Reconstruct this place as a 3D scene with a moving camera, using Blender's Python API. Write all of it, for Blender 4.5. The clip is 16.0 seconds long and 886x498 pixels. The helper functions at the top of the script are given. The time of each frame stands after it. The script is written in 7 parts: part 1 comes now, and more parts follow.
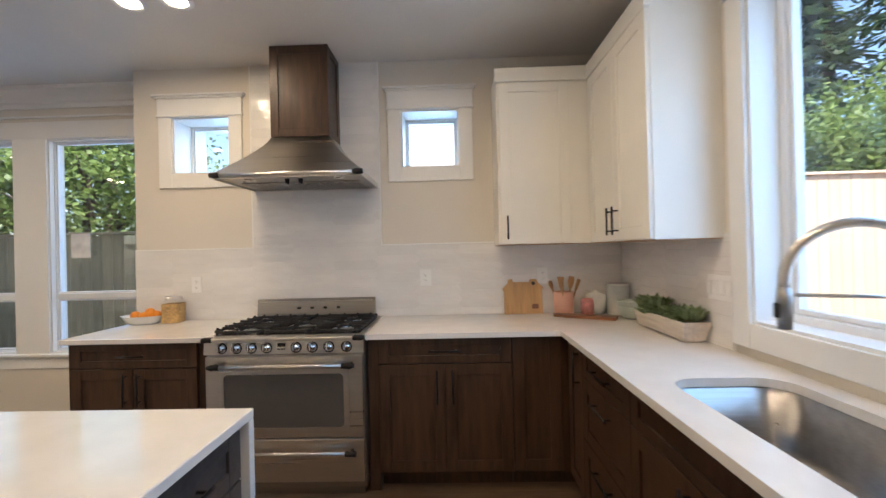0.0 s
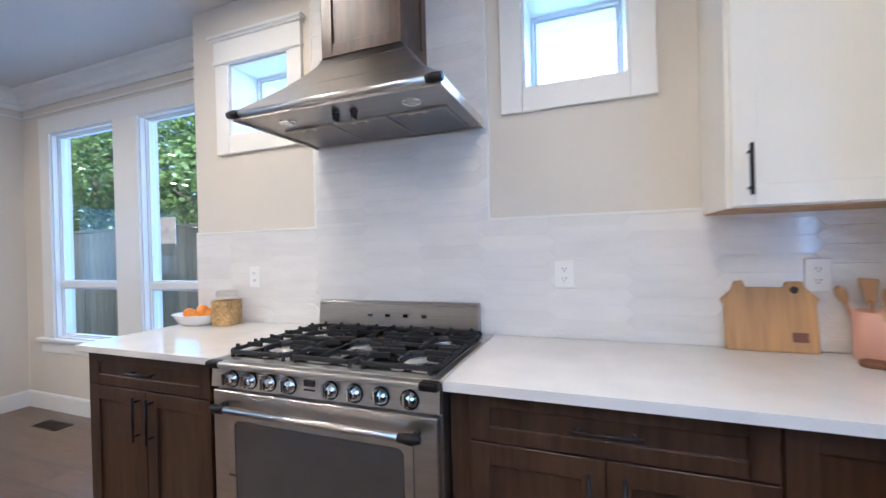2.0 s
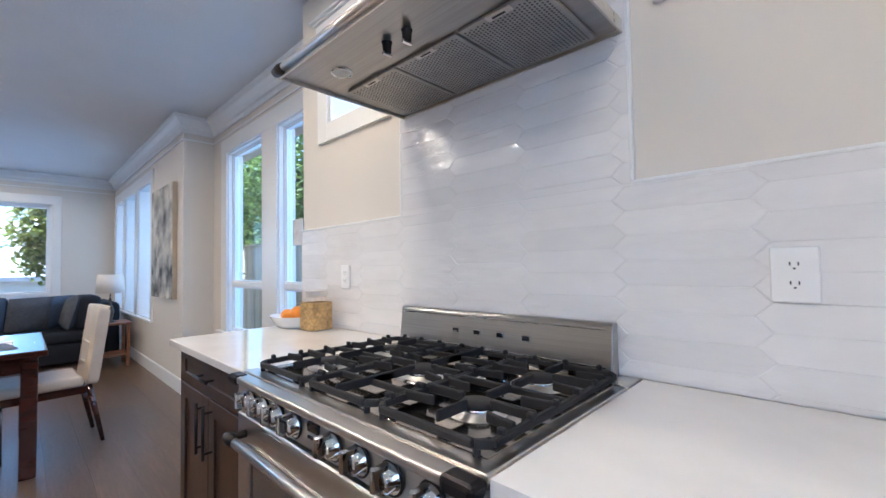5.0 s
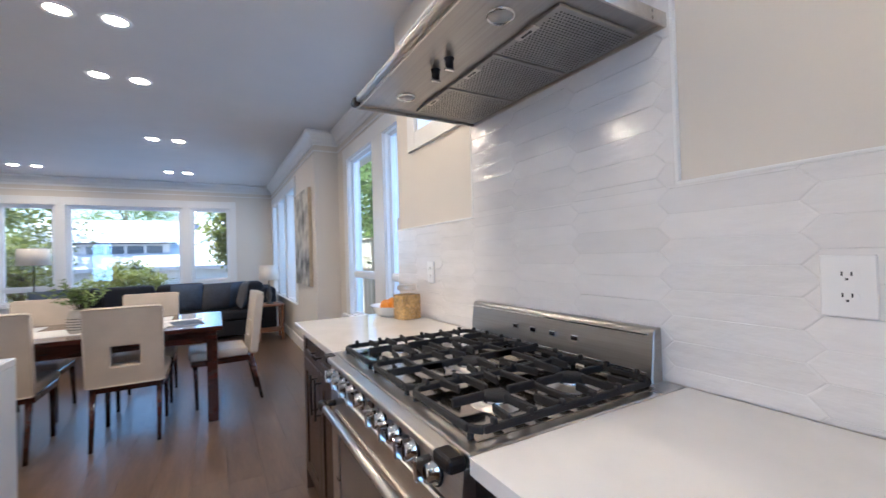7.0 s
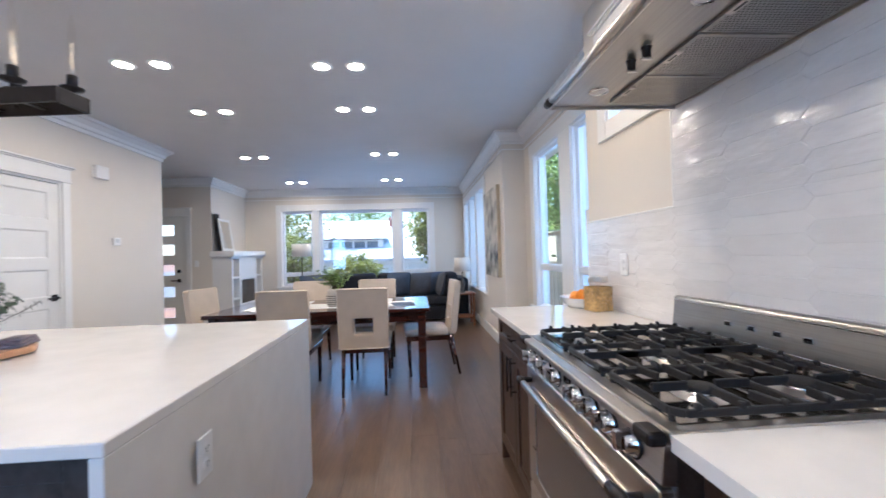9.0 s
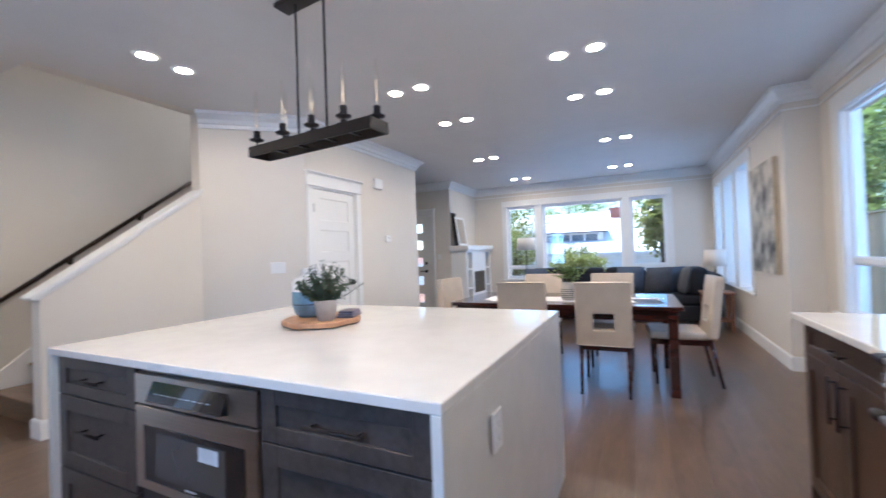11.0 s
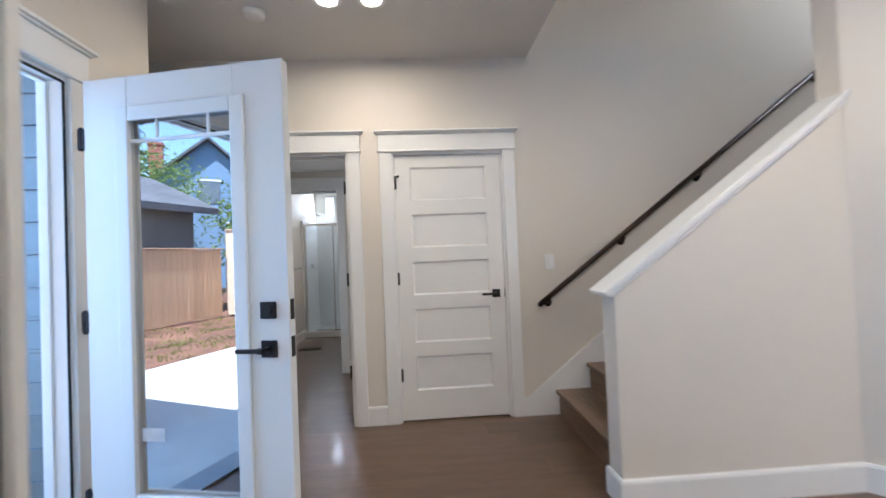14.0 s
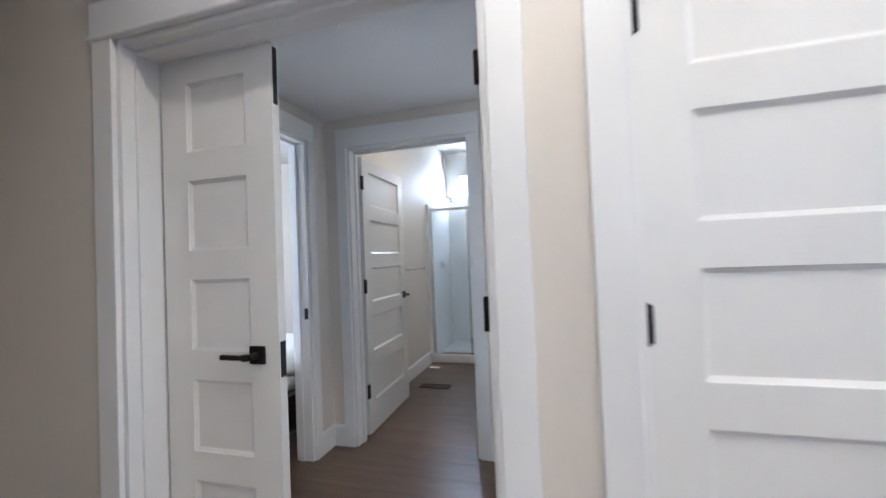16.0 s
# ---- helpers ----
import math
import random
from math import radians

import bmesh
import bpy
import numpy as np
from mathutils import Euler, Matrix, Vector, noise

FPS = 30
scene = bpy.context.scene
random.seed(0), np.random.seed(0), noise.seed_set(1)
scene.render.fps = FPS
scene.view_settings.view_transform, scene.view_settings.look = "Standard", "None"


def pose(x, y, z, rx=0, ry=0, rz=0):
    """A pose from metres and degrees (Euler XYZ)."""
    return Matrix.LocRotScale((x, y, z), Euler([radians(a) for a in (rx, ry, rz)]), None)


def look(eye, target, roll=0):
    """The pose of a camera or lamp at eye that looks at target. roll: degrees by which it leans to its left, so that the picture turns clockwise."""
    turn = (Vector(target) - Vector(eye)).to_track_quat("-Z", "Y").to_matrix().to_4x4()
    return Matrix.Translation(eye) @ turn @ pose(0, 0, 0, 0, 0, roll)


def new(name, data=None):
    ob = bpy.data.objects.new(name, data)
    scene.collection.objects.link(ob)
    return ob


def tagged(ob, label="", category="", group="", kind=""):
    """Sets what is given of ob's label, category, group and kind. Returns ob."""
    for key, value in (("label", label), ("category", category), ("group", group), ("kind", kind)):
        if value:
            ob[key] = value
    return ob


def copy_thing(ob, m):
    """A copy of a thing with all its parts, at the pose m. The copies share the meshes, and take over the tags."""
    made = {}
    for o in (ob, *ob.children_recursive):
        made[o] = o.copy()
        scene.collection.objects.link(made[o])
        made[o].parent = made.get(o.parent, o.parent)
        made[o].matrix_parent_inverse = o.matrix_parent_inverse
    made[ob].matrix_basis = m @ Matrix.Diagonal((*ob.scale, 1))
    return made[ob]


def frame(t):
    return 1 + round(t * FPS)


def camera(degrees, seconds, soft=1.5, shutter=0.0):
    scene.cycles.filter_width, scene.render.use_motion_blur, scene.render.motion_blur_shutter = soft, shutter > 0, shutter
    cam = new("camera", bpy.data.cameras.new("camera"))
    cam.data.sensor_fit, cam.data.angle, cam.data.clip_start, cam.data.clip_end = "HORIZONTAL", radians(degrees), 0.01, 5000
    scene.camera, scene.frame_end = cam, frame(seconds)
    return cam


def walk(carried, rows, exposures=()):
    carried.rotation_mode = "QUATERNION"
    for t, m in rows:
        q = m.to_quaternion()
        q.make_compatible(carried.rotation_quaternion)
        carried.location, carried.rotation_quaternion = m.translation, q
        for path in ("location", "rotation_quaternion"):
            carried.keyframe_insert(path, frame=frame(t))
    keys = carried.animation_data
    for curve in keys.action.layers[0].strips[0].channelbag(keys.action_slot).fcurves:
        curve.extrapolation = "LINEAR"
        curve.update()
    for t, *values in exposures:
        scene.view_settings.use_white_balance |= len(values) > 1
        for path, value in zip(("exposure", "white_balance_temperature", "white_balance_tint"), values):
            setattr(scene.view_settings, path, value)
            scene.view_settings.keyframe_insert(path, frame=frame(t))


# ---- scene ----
cam = camera(95.0, 16.0, shutter=0.5)
PATH = [
    (0, (0.226, 0.156, 1.378), (0.175, 2.155, 1.385), -1.4),
    (0.5, (0.195, 0.475, 1.356), (0.033, 2.468, 1.367), -1.3),
    (1, (0.155, 0.784, 1.359), (-0.163, 2.759, 1.349), -1.8),
    (1.5, (0.171, 1.08, 1.328), (-0.352, 3.011, 1.332), -1.6),
    (2, (0.151, 1.319, 1.309), (-0.559, 3.189, 1.301), -1.5),
    (2.5, (0.089, 1.519, 1.283), (-0.772, 3.324, 1.268), -1.5),
    (3, (0.068, 1.699, 1.237), (-0.957, 3.417, 1.258), -1.4),
    (3.5, (0.04, 1.803, 1.228), (-1.08, 3.46, 1.268), -1.5),
    (4, (0.049, 1.861, 1.211), (-1.174, 3.442, 1.276), -1.4),
    (6.5, (0.224, 2.061, 1.253), (-1.408, 3.216, 1.291), -1.4),
    (7, (0.312, 2.06, 1.265), (-1.432, 3.038, 1.292), -1.7),
    (7.5, (0.359, 2.037, 1.261), (-1.481, 2.82, 1.29), -1.7),
    (8, (0.393, 2.016, 1.26), (-1.522, 2.592, 1.285), -1.7),
    (10.5, (0.44, 1.873, 1.249), (-1.468, 1.273, 1.276), -1.8),
    (11, (0.425, 1.787, 1.248), (-1.377, 0.92, 1.275), -2.0),
    (11.5, (0.376, 1.598, 1.252), (-1.264, 0.455, 1.278), -2.0),
    (12, (0.302, 1.364, 1.245), (-1.109, -0.054, 1.271), -2.0),
    (12.5, (0.183, 1.072, 1.265), (-0.921, -0.596, 1.286), -2.1),
    (13, (0.091, 0.703, 1.261), (-0.609, -1.171, 1.285), -2.2),
    (13.5, (0.009, 0.254, 1.247), (-0.335, -1.716, 1.279), -2.2),
    (14, (-0.038, -0.259, 1.24), (-0.158, -2.255, 1.278), -2.3),
    (14.5, (-0.003, -0.821, 1.238), (-0.003, -2.82, 1.278), -2.1),
    (15, (0.076, -1.379, 1.261), (0.205, -3.375, 1.293), -2.2),
    (15.5, (0.181, -1.879, 1.267), (0.517, -3.850, 1.300), -2.3),
    (16, (0.311, -2.327, 1.256), (0.866, -4.247, 1.301), -2.3),
]
walk(cam, [(t, look(eye, target, roll)) for t, eye, target, roll in PATH], [(0, 1.4, 6250, 10), (1, 1.7, 5650, 10), (2, 1.9, 5000, 9), (3.5, 1.9, 4950, 8), (7, 1.75, 5350, 11), (8, 1.8, 5250, 11), (11, 1.95, 5200, 11), (12, 1.85, 5150, 10), (12.5, 1.85, 5200, 10), (13.5, 1.9, 5250, 10), (14, 1.9, 5150, 8), (14.5, 1.95, 5400, 8), (15, 2.1, 5450, 9), (15.5, 2.3, 5300, 8), (16, 2.3, 4800, 9)])

# ---- light ----
world = bpy.data.worlds.new("world")
scene.world = world
world.use_nodes = True
sky = world.node_tree.nodes.new("ShaderNodeTexSky")
sky.sky_type, sky.sun_disc = "NISHITA", False
sky.sun_elevation, sky.sun_rotation = radians(61), radians(188)
world.node_tree.nodes["Background"].inputs["Strength"].default_value = 0.15
world.node_tree.links.new(sky.outputs["Color"], world.node_tree.nodes["Background"].inputs["Color"])
sun = new("sun", bpy.data.lights.new("sun", "SUN"))
sun.data.energy, sun.data.angle, sun.data.color = 5.0, radians(0.6), (1, 0.95, 0.87)
sun.matrix_world = look((-0.6, -4.5, 8.3), (0, 0, 0))


def area_lamp(name, x, y, z, wide, high, toward, watts, colour=(0.42, 0.68, 1.0)):
    """An area lamp: daylight through one opening, or added fill."""
    data = bpy.data.lights.new(name, "AREA")
    data.shape, data.size, data.size_y, data.energy, data.color = "RECTANGLE", wide, high, watts, colour
    lamp = new(name, data)
    lamp.matrix_world = look((x, y, z), (x + toward[0], y + toward[1], z + toward[2]))
    return lamp


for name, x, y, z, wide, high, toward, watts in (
        ("daylight_dining_1", -3.86, 3.60, 1.50, 0.80, 1.70, (0, -1, 0), 2.6), ("daylight_dining_2", -2.64, 3.60, 1.50, 0.80, 1.70, (0, -1, 0), 2.6),
        ("daylight_living_1", -8.24, 3.60, 1.48, 0.64, 1.66, (0, -1, 0), 3.2), ("daylight_living_2", -7.34, 3.60, 1.48, 0.72, 1.66, (0, -1, 0), 3.2),
        ("daylight_living_3", -6.38, 3.60, 1.48, 0.74, 1.66, (0, -1, 0), 3.2), ("daylight_street", -9.05, 0.68, 1.46, 3.2, 1.6, (1, 0, -0.05), 8.5),
        ("daylight_sink", 1.90, 1.13, 1.72, 1.36, 1.3, (-1, 0, -0.25), 9),
        ("daylight_kitchen_1", -1.615, 3.60, 2.195, 0.38, 0.38, (0, -1, -0.2), 1.6), ("daylight_kitchen_2", 0.078, 3.60, 2.195, 0.38, 0.38, (0, -1, -0.2), 1.6),
        # Added lamp outside the doorway that brightens the open patio door leaf.
        ("daylight_patio", 2.7, -1.88, 1.45, 0.6, 1.7, (-1, 0.02, -0.05), 12),
        ("daylight_bedroom", 4.85, -4.1, 1.5, 0.9, 1.4, (-1, -0.12, 0), 28), ("daylight_bath", 1.60, -7.96, 2.28, 0.14, 0.3, (0, 1, -0.3), 3.0),
        # Added fill lamp; the landing has no window to let daylight in.
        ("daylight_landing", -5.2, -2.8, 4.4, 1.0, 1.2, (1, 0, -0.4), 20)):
    area_lamp(name, x, y, z, wide, high, toward, watts, (0.95, 0.93, 0.90) if name in ("daylight_landing", "daylight_bath", "daylight_bedroom") else (0.34, 0.62, 1.0))


# ---- dimensions ----
XE, YN, YB, XW, YS, ZC = 1.44, 3.106, 3.38, -8.8, -3.35, 2.765
COUNTER = 0.914


# ---- materials ----
def material(name, colour, rough=0.5, metal=0.0, spread=0.06, scale=12.0, bump=0.0, bump_scale=60.0, per_piece=0.0, stretch=(1, 1, 1), world_space=False, coat=0.0, second=None, sharp=0.0):
    """A principled surface with a broad and a fine variation of tone, and a fine relief."""
    m = bpy.data.materials.new(name)
    m.use_nodes = True
    t = m.node_tree
    n, l = t.nodes, t.links
    s = n["Principled BSDF"]
    s.inputs["Metallic"].default_value = metal
    s.inputs["Coat Weight"].default_value = coat
    s.inputs["Coat Roughness"].default_value = 0.08
    if world_space:
        src = n.new("ShaderNodeNewGeometry").outputs["Position"]
    else:
        src = n.new("ShaderNodeTexCoord").outputs["Object"]
    mp = n.new("ShaderNodeMapping")
    mp.inputs["Scale"].default_value = stretch
    l.new(src, mp.inputs["Vector"])
    coarse, fine = n.new("ShaderNodeTexNoise"), n.new("ShaderNodeTexNoise")
    for tex, sc, detail in ((coarse, scale * 0.18, 2.0), (fine, scale, 5.0)):
        tex.inputs["Scale"].default_value, tex.inputs["Detail"].default_value = sc, detail
        l.new(mp.outputs["Vector"], tex.inputs["Vector"])
    both = n.new("ShaderNodeMath")
    both.operation = "ADD"
    l.new(coarse.outputs["Fac"], both.inputs[0])
    l.new(fine.outputs["Fac"], both.inputs[1])
    tone = both.outputs[0]
    if per_piece:
        info = n.new("ShaderNodeObjectInfo")
        mul = n.new("ShaderNodeMath")
        mul.operation = "MULTIPLY_ADD"
        l.new(info.outputs["Random"], mul.inputs[0])
        mul.inputs[1].default_value = per_piece
        l.new(tone, mul.inputs[2])
        tone = mul.outputs[0]
    ramp = n.new("ShaderNodeMapRange")
    ramp.inputs["From Min"].default_value, ramp.inputs["From Max"].default_value = 0.6 + sharp, 1.4 + per_piece - sharp
    l.new(tone, ramp.inputs["Value"])
    mix = n.new("ShaderNodeMix")
    mix.data_type = "RGBA"
    dark = [max(0.0, c * (1 - 2 * spread)) for c in colour]
    light = [min(1.0, c * (1 + 2 * spread)) for c in colour] if second is None else second
    mix.inputs["A"].default_value, mix.inputs["B"].default_value = (*dark, 1), (*light, 1)
    l.new(ramp.outputs["Result"], mix.inputs["Factor"])
    l.new(mix.outputs["Result"], s.inputs["Base Color"])
    vary = n.new("ShaderNodeMapRange")
    vary.inputs["To Min"].default_value, vary.inputs["To Max"].default_value = max(0.02, rough * 0.85), min(1.0, rough * 1.15)
    l.new(coarse.outputs["Fac"], vary.inputs["Value"])
    l.new(vary.outputs["Result"], s.inputs["Roughness"])
    if bump:
        relief, tex = n.new("ShaderNodeBump"), n.new("ShaderNodeTexNoise")
        tex.inputs["Scale"].default_value, tex.inputs["Detail"].default_value = bump_scale, 4.0
        l.new(mp.outputs["Vector"], tex.inputs["Vector"])
        l.new(tex.outputs["Fac"], relief.inputs["Height"])
        relief.inputs["Strength"].default_value, relief.inputs["Distance"].default_value = bump, 0.01
        l.new(relief.outputs["Normal"], s.inputs["Normal"])
    return m


def glow(name, colour, strength):
    m = bpy.data.materials.new(name)
    m.use_nodes = True
    s = m.node_tree.nodes["Principled BSDF"]
    s.inputs["Base Color"].default_value = (*colour, 1)
    s.inputs["Emission Color"].default_value = (*colour, 1)
    s.inputs["Emission Strength"].default_value = strength
    return m


def pane_glass(name, tint, gloss):
    """A thin pane: clear, with a sharp mirror image on top."""
    m = bpy.data.materials.new(name)
    m.use_nodes = True
    n, l = m.node_tree.nodes, m.node_tree.links
    n.remove(n["Principled BSDF"])
    clear, mirror, mix = n.new("ShaderNodeBsdfTransparent"), n.new("ShaderNodeBsdfGlossy"), n.new("ShaderNodeMixShader")
    clear.inputs["Color"].default_value = (*tint, 1)
    mirror.inputs["Roughness"].default_value = 0.0
    mix.inputs["Fac"].default_value = gloss
    l.new(clear.outputs[0], mix.inputs[1])
    l.new(mirror.outputs[0], mix.inputs[2])
    l.new(mix.outputs[0], n["Material Output"].inputs["Surface"])
    return m


WALL = material("wall paint, warm off-white", (0.70, 0.645, 0.565), 0.6, spread=0.012, scale=3, bump=0.05, bump_scale=260, world_space=True)
CEILING = material("ceiling paint, flat", (0.66, 0.64, 0.61), 0.55, spread=0.02, scale=3, bump=0.22, bump_scale=70, world_space=True)
TRIM = material("trim paint, white satin", (0.80, 0.79, 0.765), 0.32, spread=0.012, scale=5, bump=0.02, bump_scale=90)
DOORPAINT = material("door paint, white satin", (0.80, 0.785, 0.745), 0.35, spread=0.012, scale=5, bump=0.03, bump_scale=110)
UPPER = material("upper cabinet paint, creamy white", (0.80, 0.765, 0.69), 0.35, spread=0.015, scale=5, bump=0.02, bump_scale=90)
QUARTZ = material("white quartz", (0.76, 0.73, 0.685), 0.09, spread=0.035, scale=9)
DARKWOOD = material("dark stained knotty alder", (0.058, 0.030, 0.016), 0.36, spread=0.34, scale=7, bump=0.12, bump_scale=40, stretch=(6, 6, 0.7))
GREYWOOD = material("grey-brown stained alder", (0.070, 0.055, 0.047), 0.38, spread=0.25, scale=7, bump=0.12, bump_scale=40, stretch=(6, 0.8, 6))
PLANK = material("grey-brown oak plank", (0.125, 0.078, 0.049), 0.30, spread=0.26, scale=9, bump=0.10, bump_scale=45, per_piece=0.35, stretch=(0.9, 9, 9), coat=0.08)
TREAD = material("stained oak tread", (0.17, 0.112, 0.072), 0.4, spread=0.25, scale=8, bump=0.08, bump_scale=45, stretch=(9, 0.9, 9))
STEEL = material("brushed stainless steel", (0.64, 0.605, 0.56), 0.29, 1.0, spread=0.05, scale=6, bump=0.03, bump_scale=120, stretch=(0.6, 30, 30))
# A darker copy of STEEL: shade put into the colour.
STEELSHADED = material("shaded brushed steel", (0.36, 0.345, 0.325), 0.30, 1.0, spread=0.08, scale=6, bump=0.04, bump_scale=120, stretch=(0.6, 30, 30))
FRIDGESTEEL = material("dark brushed refrigerator steel", (0.24, 0.22, 0.195), 0.20, 1.0, spread=0.05, scale=6, bump=0.02, bump_scale=120, stretch=(30, 30, 0.6))
CHROME = material("polished chrome", (0.78, 0.78, 0.78), 0.07, 1.0, spread=0.02)
BLACKMETAL = material("matt black metal", (0.022, 0.018, 0.017), 0.42, 0.6, spread=0.15, scale=30)
BRONZE = material("oil-rubbed bronze", (0.035, 0.024, 0.018), 0.38, 0.8, spread=0.25, scale=14)
IRON = material("black cast iron", (0.010, 0.009, 0.009), 0.72, 0.0, spread=0.2, scale=40, bump=0.2, bump_scale=220)
BLACKGLASS = material("black oven glass", (0.015, 0.014, 0.014), 0.04, spread=0.05, coat=0.6)
OVENGLASS = material("brown-grey oven glass", (0.075, 0.066, 0.058), 0.05, spread=0.05, coat=0.8)
TILE = material("glazed white ceramic tile", (0.78, 0.755, 0.73), 0.10, spread=0.05, scale=5, bump=0.55, bump_scale=7, per_piece=0.5, coat=0.4, world_space=True, stretch=(1.3, 1.3, 3.6))
GROUT = material("pale grout", (0.80, 0.78, 0.75), 0.8, spread=0.04, scale=40)
VINYL = material("white vinyl", (0.80, 0.81, 0.82), 0.35, spread=0.01)
PANE = pane_glass("window pane", (0.95, 0.97, 0.98), 0.06)
DOORPANE = pane_glass("coated door pane", (0.36, 0.37, 0.38), 0.62)
PLASTIC = material("white plastic", (0.80, 0.79, 0.77), 0.3, spread=0.01)
SLOT = material("dark slot", (0.03, 0.03, 0.03), 0.6)
LAMPGLOW = glow("downlight lens", (1.0, 0.77, 0.52), 78)
BULBGLOW = glow("filament", (1.0, 0.72, 0.42), 1.1)
CLEARGLASS = pane_glass("clear bulb glass", (0.985, 0.98, 0.965), 0.035)
BAMBOO = material("pale bamboo", (0.50, 0.29, 0.115), 0.45, spread=0.14, scale=10, stretch=(7, 7, 0.6), bump=0.05)
WALNUT = material("walnut board", (0.20, 0.085, 0.040), 0.45, spread=0.25, scale=8, stretch=(0.7, 7, 7), bump=0.05)
PINK = material("blush glazed ceramic", (0.66, 0.36, 0.26), 0.35, spread=0.05)
SALT = material("pink salt", (0.68, 0.26, 0.24), 0.7, spread=0.25, scale=160, bump=0.6, bump_scale=240)
SPOON = material("beech wood", (0.46, 0.26, 0.12), 0.5, spread=0.14, scale=14, stretch=(6, 6, 0.6))
WHITECERAMIC = material("white glazed ceramic", (0.78, 0.77, 0.74), 0.18, spread=0.02, coat=0.3)
VASECLAY = material("pale unglazed clay", (0.46, 0.42, 0.36), 0.7, spread=0.08, scale=30)
CELADON = material("pale green stoneware", (0.47, 0.53, 0.47), 0.35, spread=0.06, scale=20)
GREYGREEN = material("pale grey stoneware", (0.55, 0.56, 0.52), 0.4, spread=0.05, scale=20)
WHITEWASH = material("whitewashed wood", (0.68, 0.60, 0.52), 0.6, spread=0.12, scale=9, stretch=(7, 0.7, 7), bump=0.1)
SUCCULENT = material("green succulent leaf", (0.28, 0.43, 0.16), 0.45, spread=0.3, scale=30, second=(0.52, 0.62, 0.36))
SAGE = material("eucalyptus leaf", (0.05, 0.095, 0.05), 0.5, spread=0.3, scale=25, second=(0.14, 0.19, 0.12))
STEM = material("plant stem", (0.10, 0.09, 0.04), 0.7, spread=0.2)
ORANGE = material("orange peel", (0.80, 0.27, 0.015), 0.42, spread=0.1, scale=12, bump=0.35, bump_scale=150)
OATS = material("dry pasta", (0.52, 0.33, 0.12), 0.7, spread=0.35, scale=70, bump=0.9, bump_scale=110)
BLUEGLAZE = material("blue glazed ceramic", (0.17, 0.29, 0.38), 0.25, spread=0.3, scale=8, coat=0.3)
GALVANISED = material("whitewashed galvanised tin", (0.58, 0.58, 0.57), 0.45, 0.35, spread=0.1, scale=25)
LINEN = material("grey-mauve linen", (0.20, 0.165, 0.19), 0.9, spread=0.14, scale=60, bump=0.3, bump_scale=300)
WOODTRAY = material("live-edge wood slice", (0.47, 0.25, 0.12), 0.5, spread=0.22, scale=9, stretch=(2, 6, 2), bump=0.05)
LEATHER = material("cream bonded leather", (0.53, 0.44, 0.335), 0.45, spread=0.05, scale=10, bump=0.12, bump_scale=160)
MAHOGANY = material("dark mahogany", (0.045, 0.012, 0.008), 0.16, spread=0.3, scale=8, stretch=(4, 0.5, 4), coat=0.5)
NAVY = material("navy upholstery", (0.009, 0.011, 0.018), 0.85, spread=0.15, scale=20, bump=0.2, bump_scale=250)
PILLOW = material("blue-grey cushion", (0.10, 0.13, 0.19), 0.9, spread=0.15, scale=40, bump=0.2, bump_scale=250)
PILLOWTAN = material("slate cushion", (0.10, 0.105, 0.12), 0.9, spread=0.15, scale=40, bump=0.2, bump_scale=250)
SHADE = material("cream linen shade", (0.74, 0.69, 0.62), 0.8, spread=0.04, scale=60)
STONEBASE = material("dark lamp base", (0.06, 0.05, 0.04), 0.4, spread=0.2)
CANVAS = material("painted canvas, cream and slate", (0.045, 0.05, 0.05), 0.7, spread=0.3, scale=5, second=(0.66, 0.62, 0.53), bump=0.3, bump_scale=70, sharp=0.22)
CANVASEDGE = material("raw canvas edge", (0.46, 0.39, 0.29), 0.8, spread=0.08)
PAPER = material("printed paper", (0.66, 0.66, 0.66), 0.6, spread=0.2, scale=9)
FABRIC = material("white cotton", (0.74, 0.73, 0.71), 0.9, spread=0.04, scale=20, bump=0.15, bump_scale=200)
SIDING = material("blue-grey lap siding", (0.15, 0.158, 0.155), 0.6, spread=0.05, scale=6, stretch=(0.5, 0.5, 6), world_space=True)
FENCE = material("weathered fence board", (0.50, 0.45, 0.31), 0.75, spread=0.22, scale=7, per_piece=0.5, stretch=(5, 5, 0.5), bump=0.15, bump_scale=40)
CONCRETE = material("broom-finished concrete", (0.55, 0.54, 0.52), 0.85, spread=0.06, scale=6, bump=0.2, bump_scale=150, world_space=True)
EARTH = material("bark and dry soil", (0.20, 0.07, 0.04), 0.95, spread=0.4, scale=5, bump=0.8, bump_scale=30, world_space=True, second=(0.28, 0.14, 0.085))
LEAF = material("broadleaf foliage", (0.13, 0.24, 0.05), 0.5, spread=0.35, scale=1.2, second=(0.36, 0.48, 0.15), world_space=True)
CONIFER = material("conifer foliage", (0.07, 0.13, 0.065), 0.6, spread=0.35, scale=1.4, second=(0.18, 0.28, 0.13), world_space=True)
YELLOWLEAF = material("yellow-green shrub foliage", (0.16, 0.22, 0.04), 0.5, spread=0.3, scale=2, second=(0.36, 0.38, 0.10), world_space=True)
BARK = material("tree bark", (0.09, 0.065, 0.045), 0.9, spread=0.35, scale=9, stretch=(3, 3, 0.6), bump=0.5, bump_scale=30)
ROOFING = material("asphalt shingle", (0.12, 0.12, 0.13), 0.9, spread=0.2, scale=9, bump=0.4, bump_scale=40, world_space=True)
PALEROOF = material("pale grey shingle", (0.62, 0.62, 0.62), 0.9, spread=0.1, scale=9, bump=0.3, bump_scale=40, world_space=True)
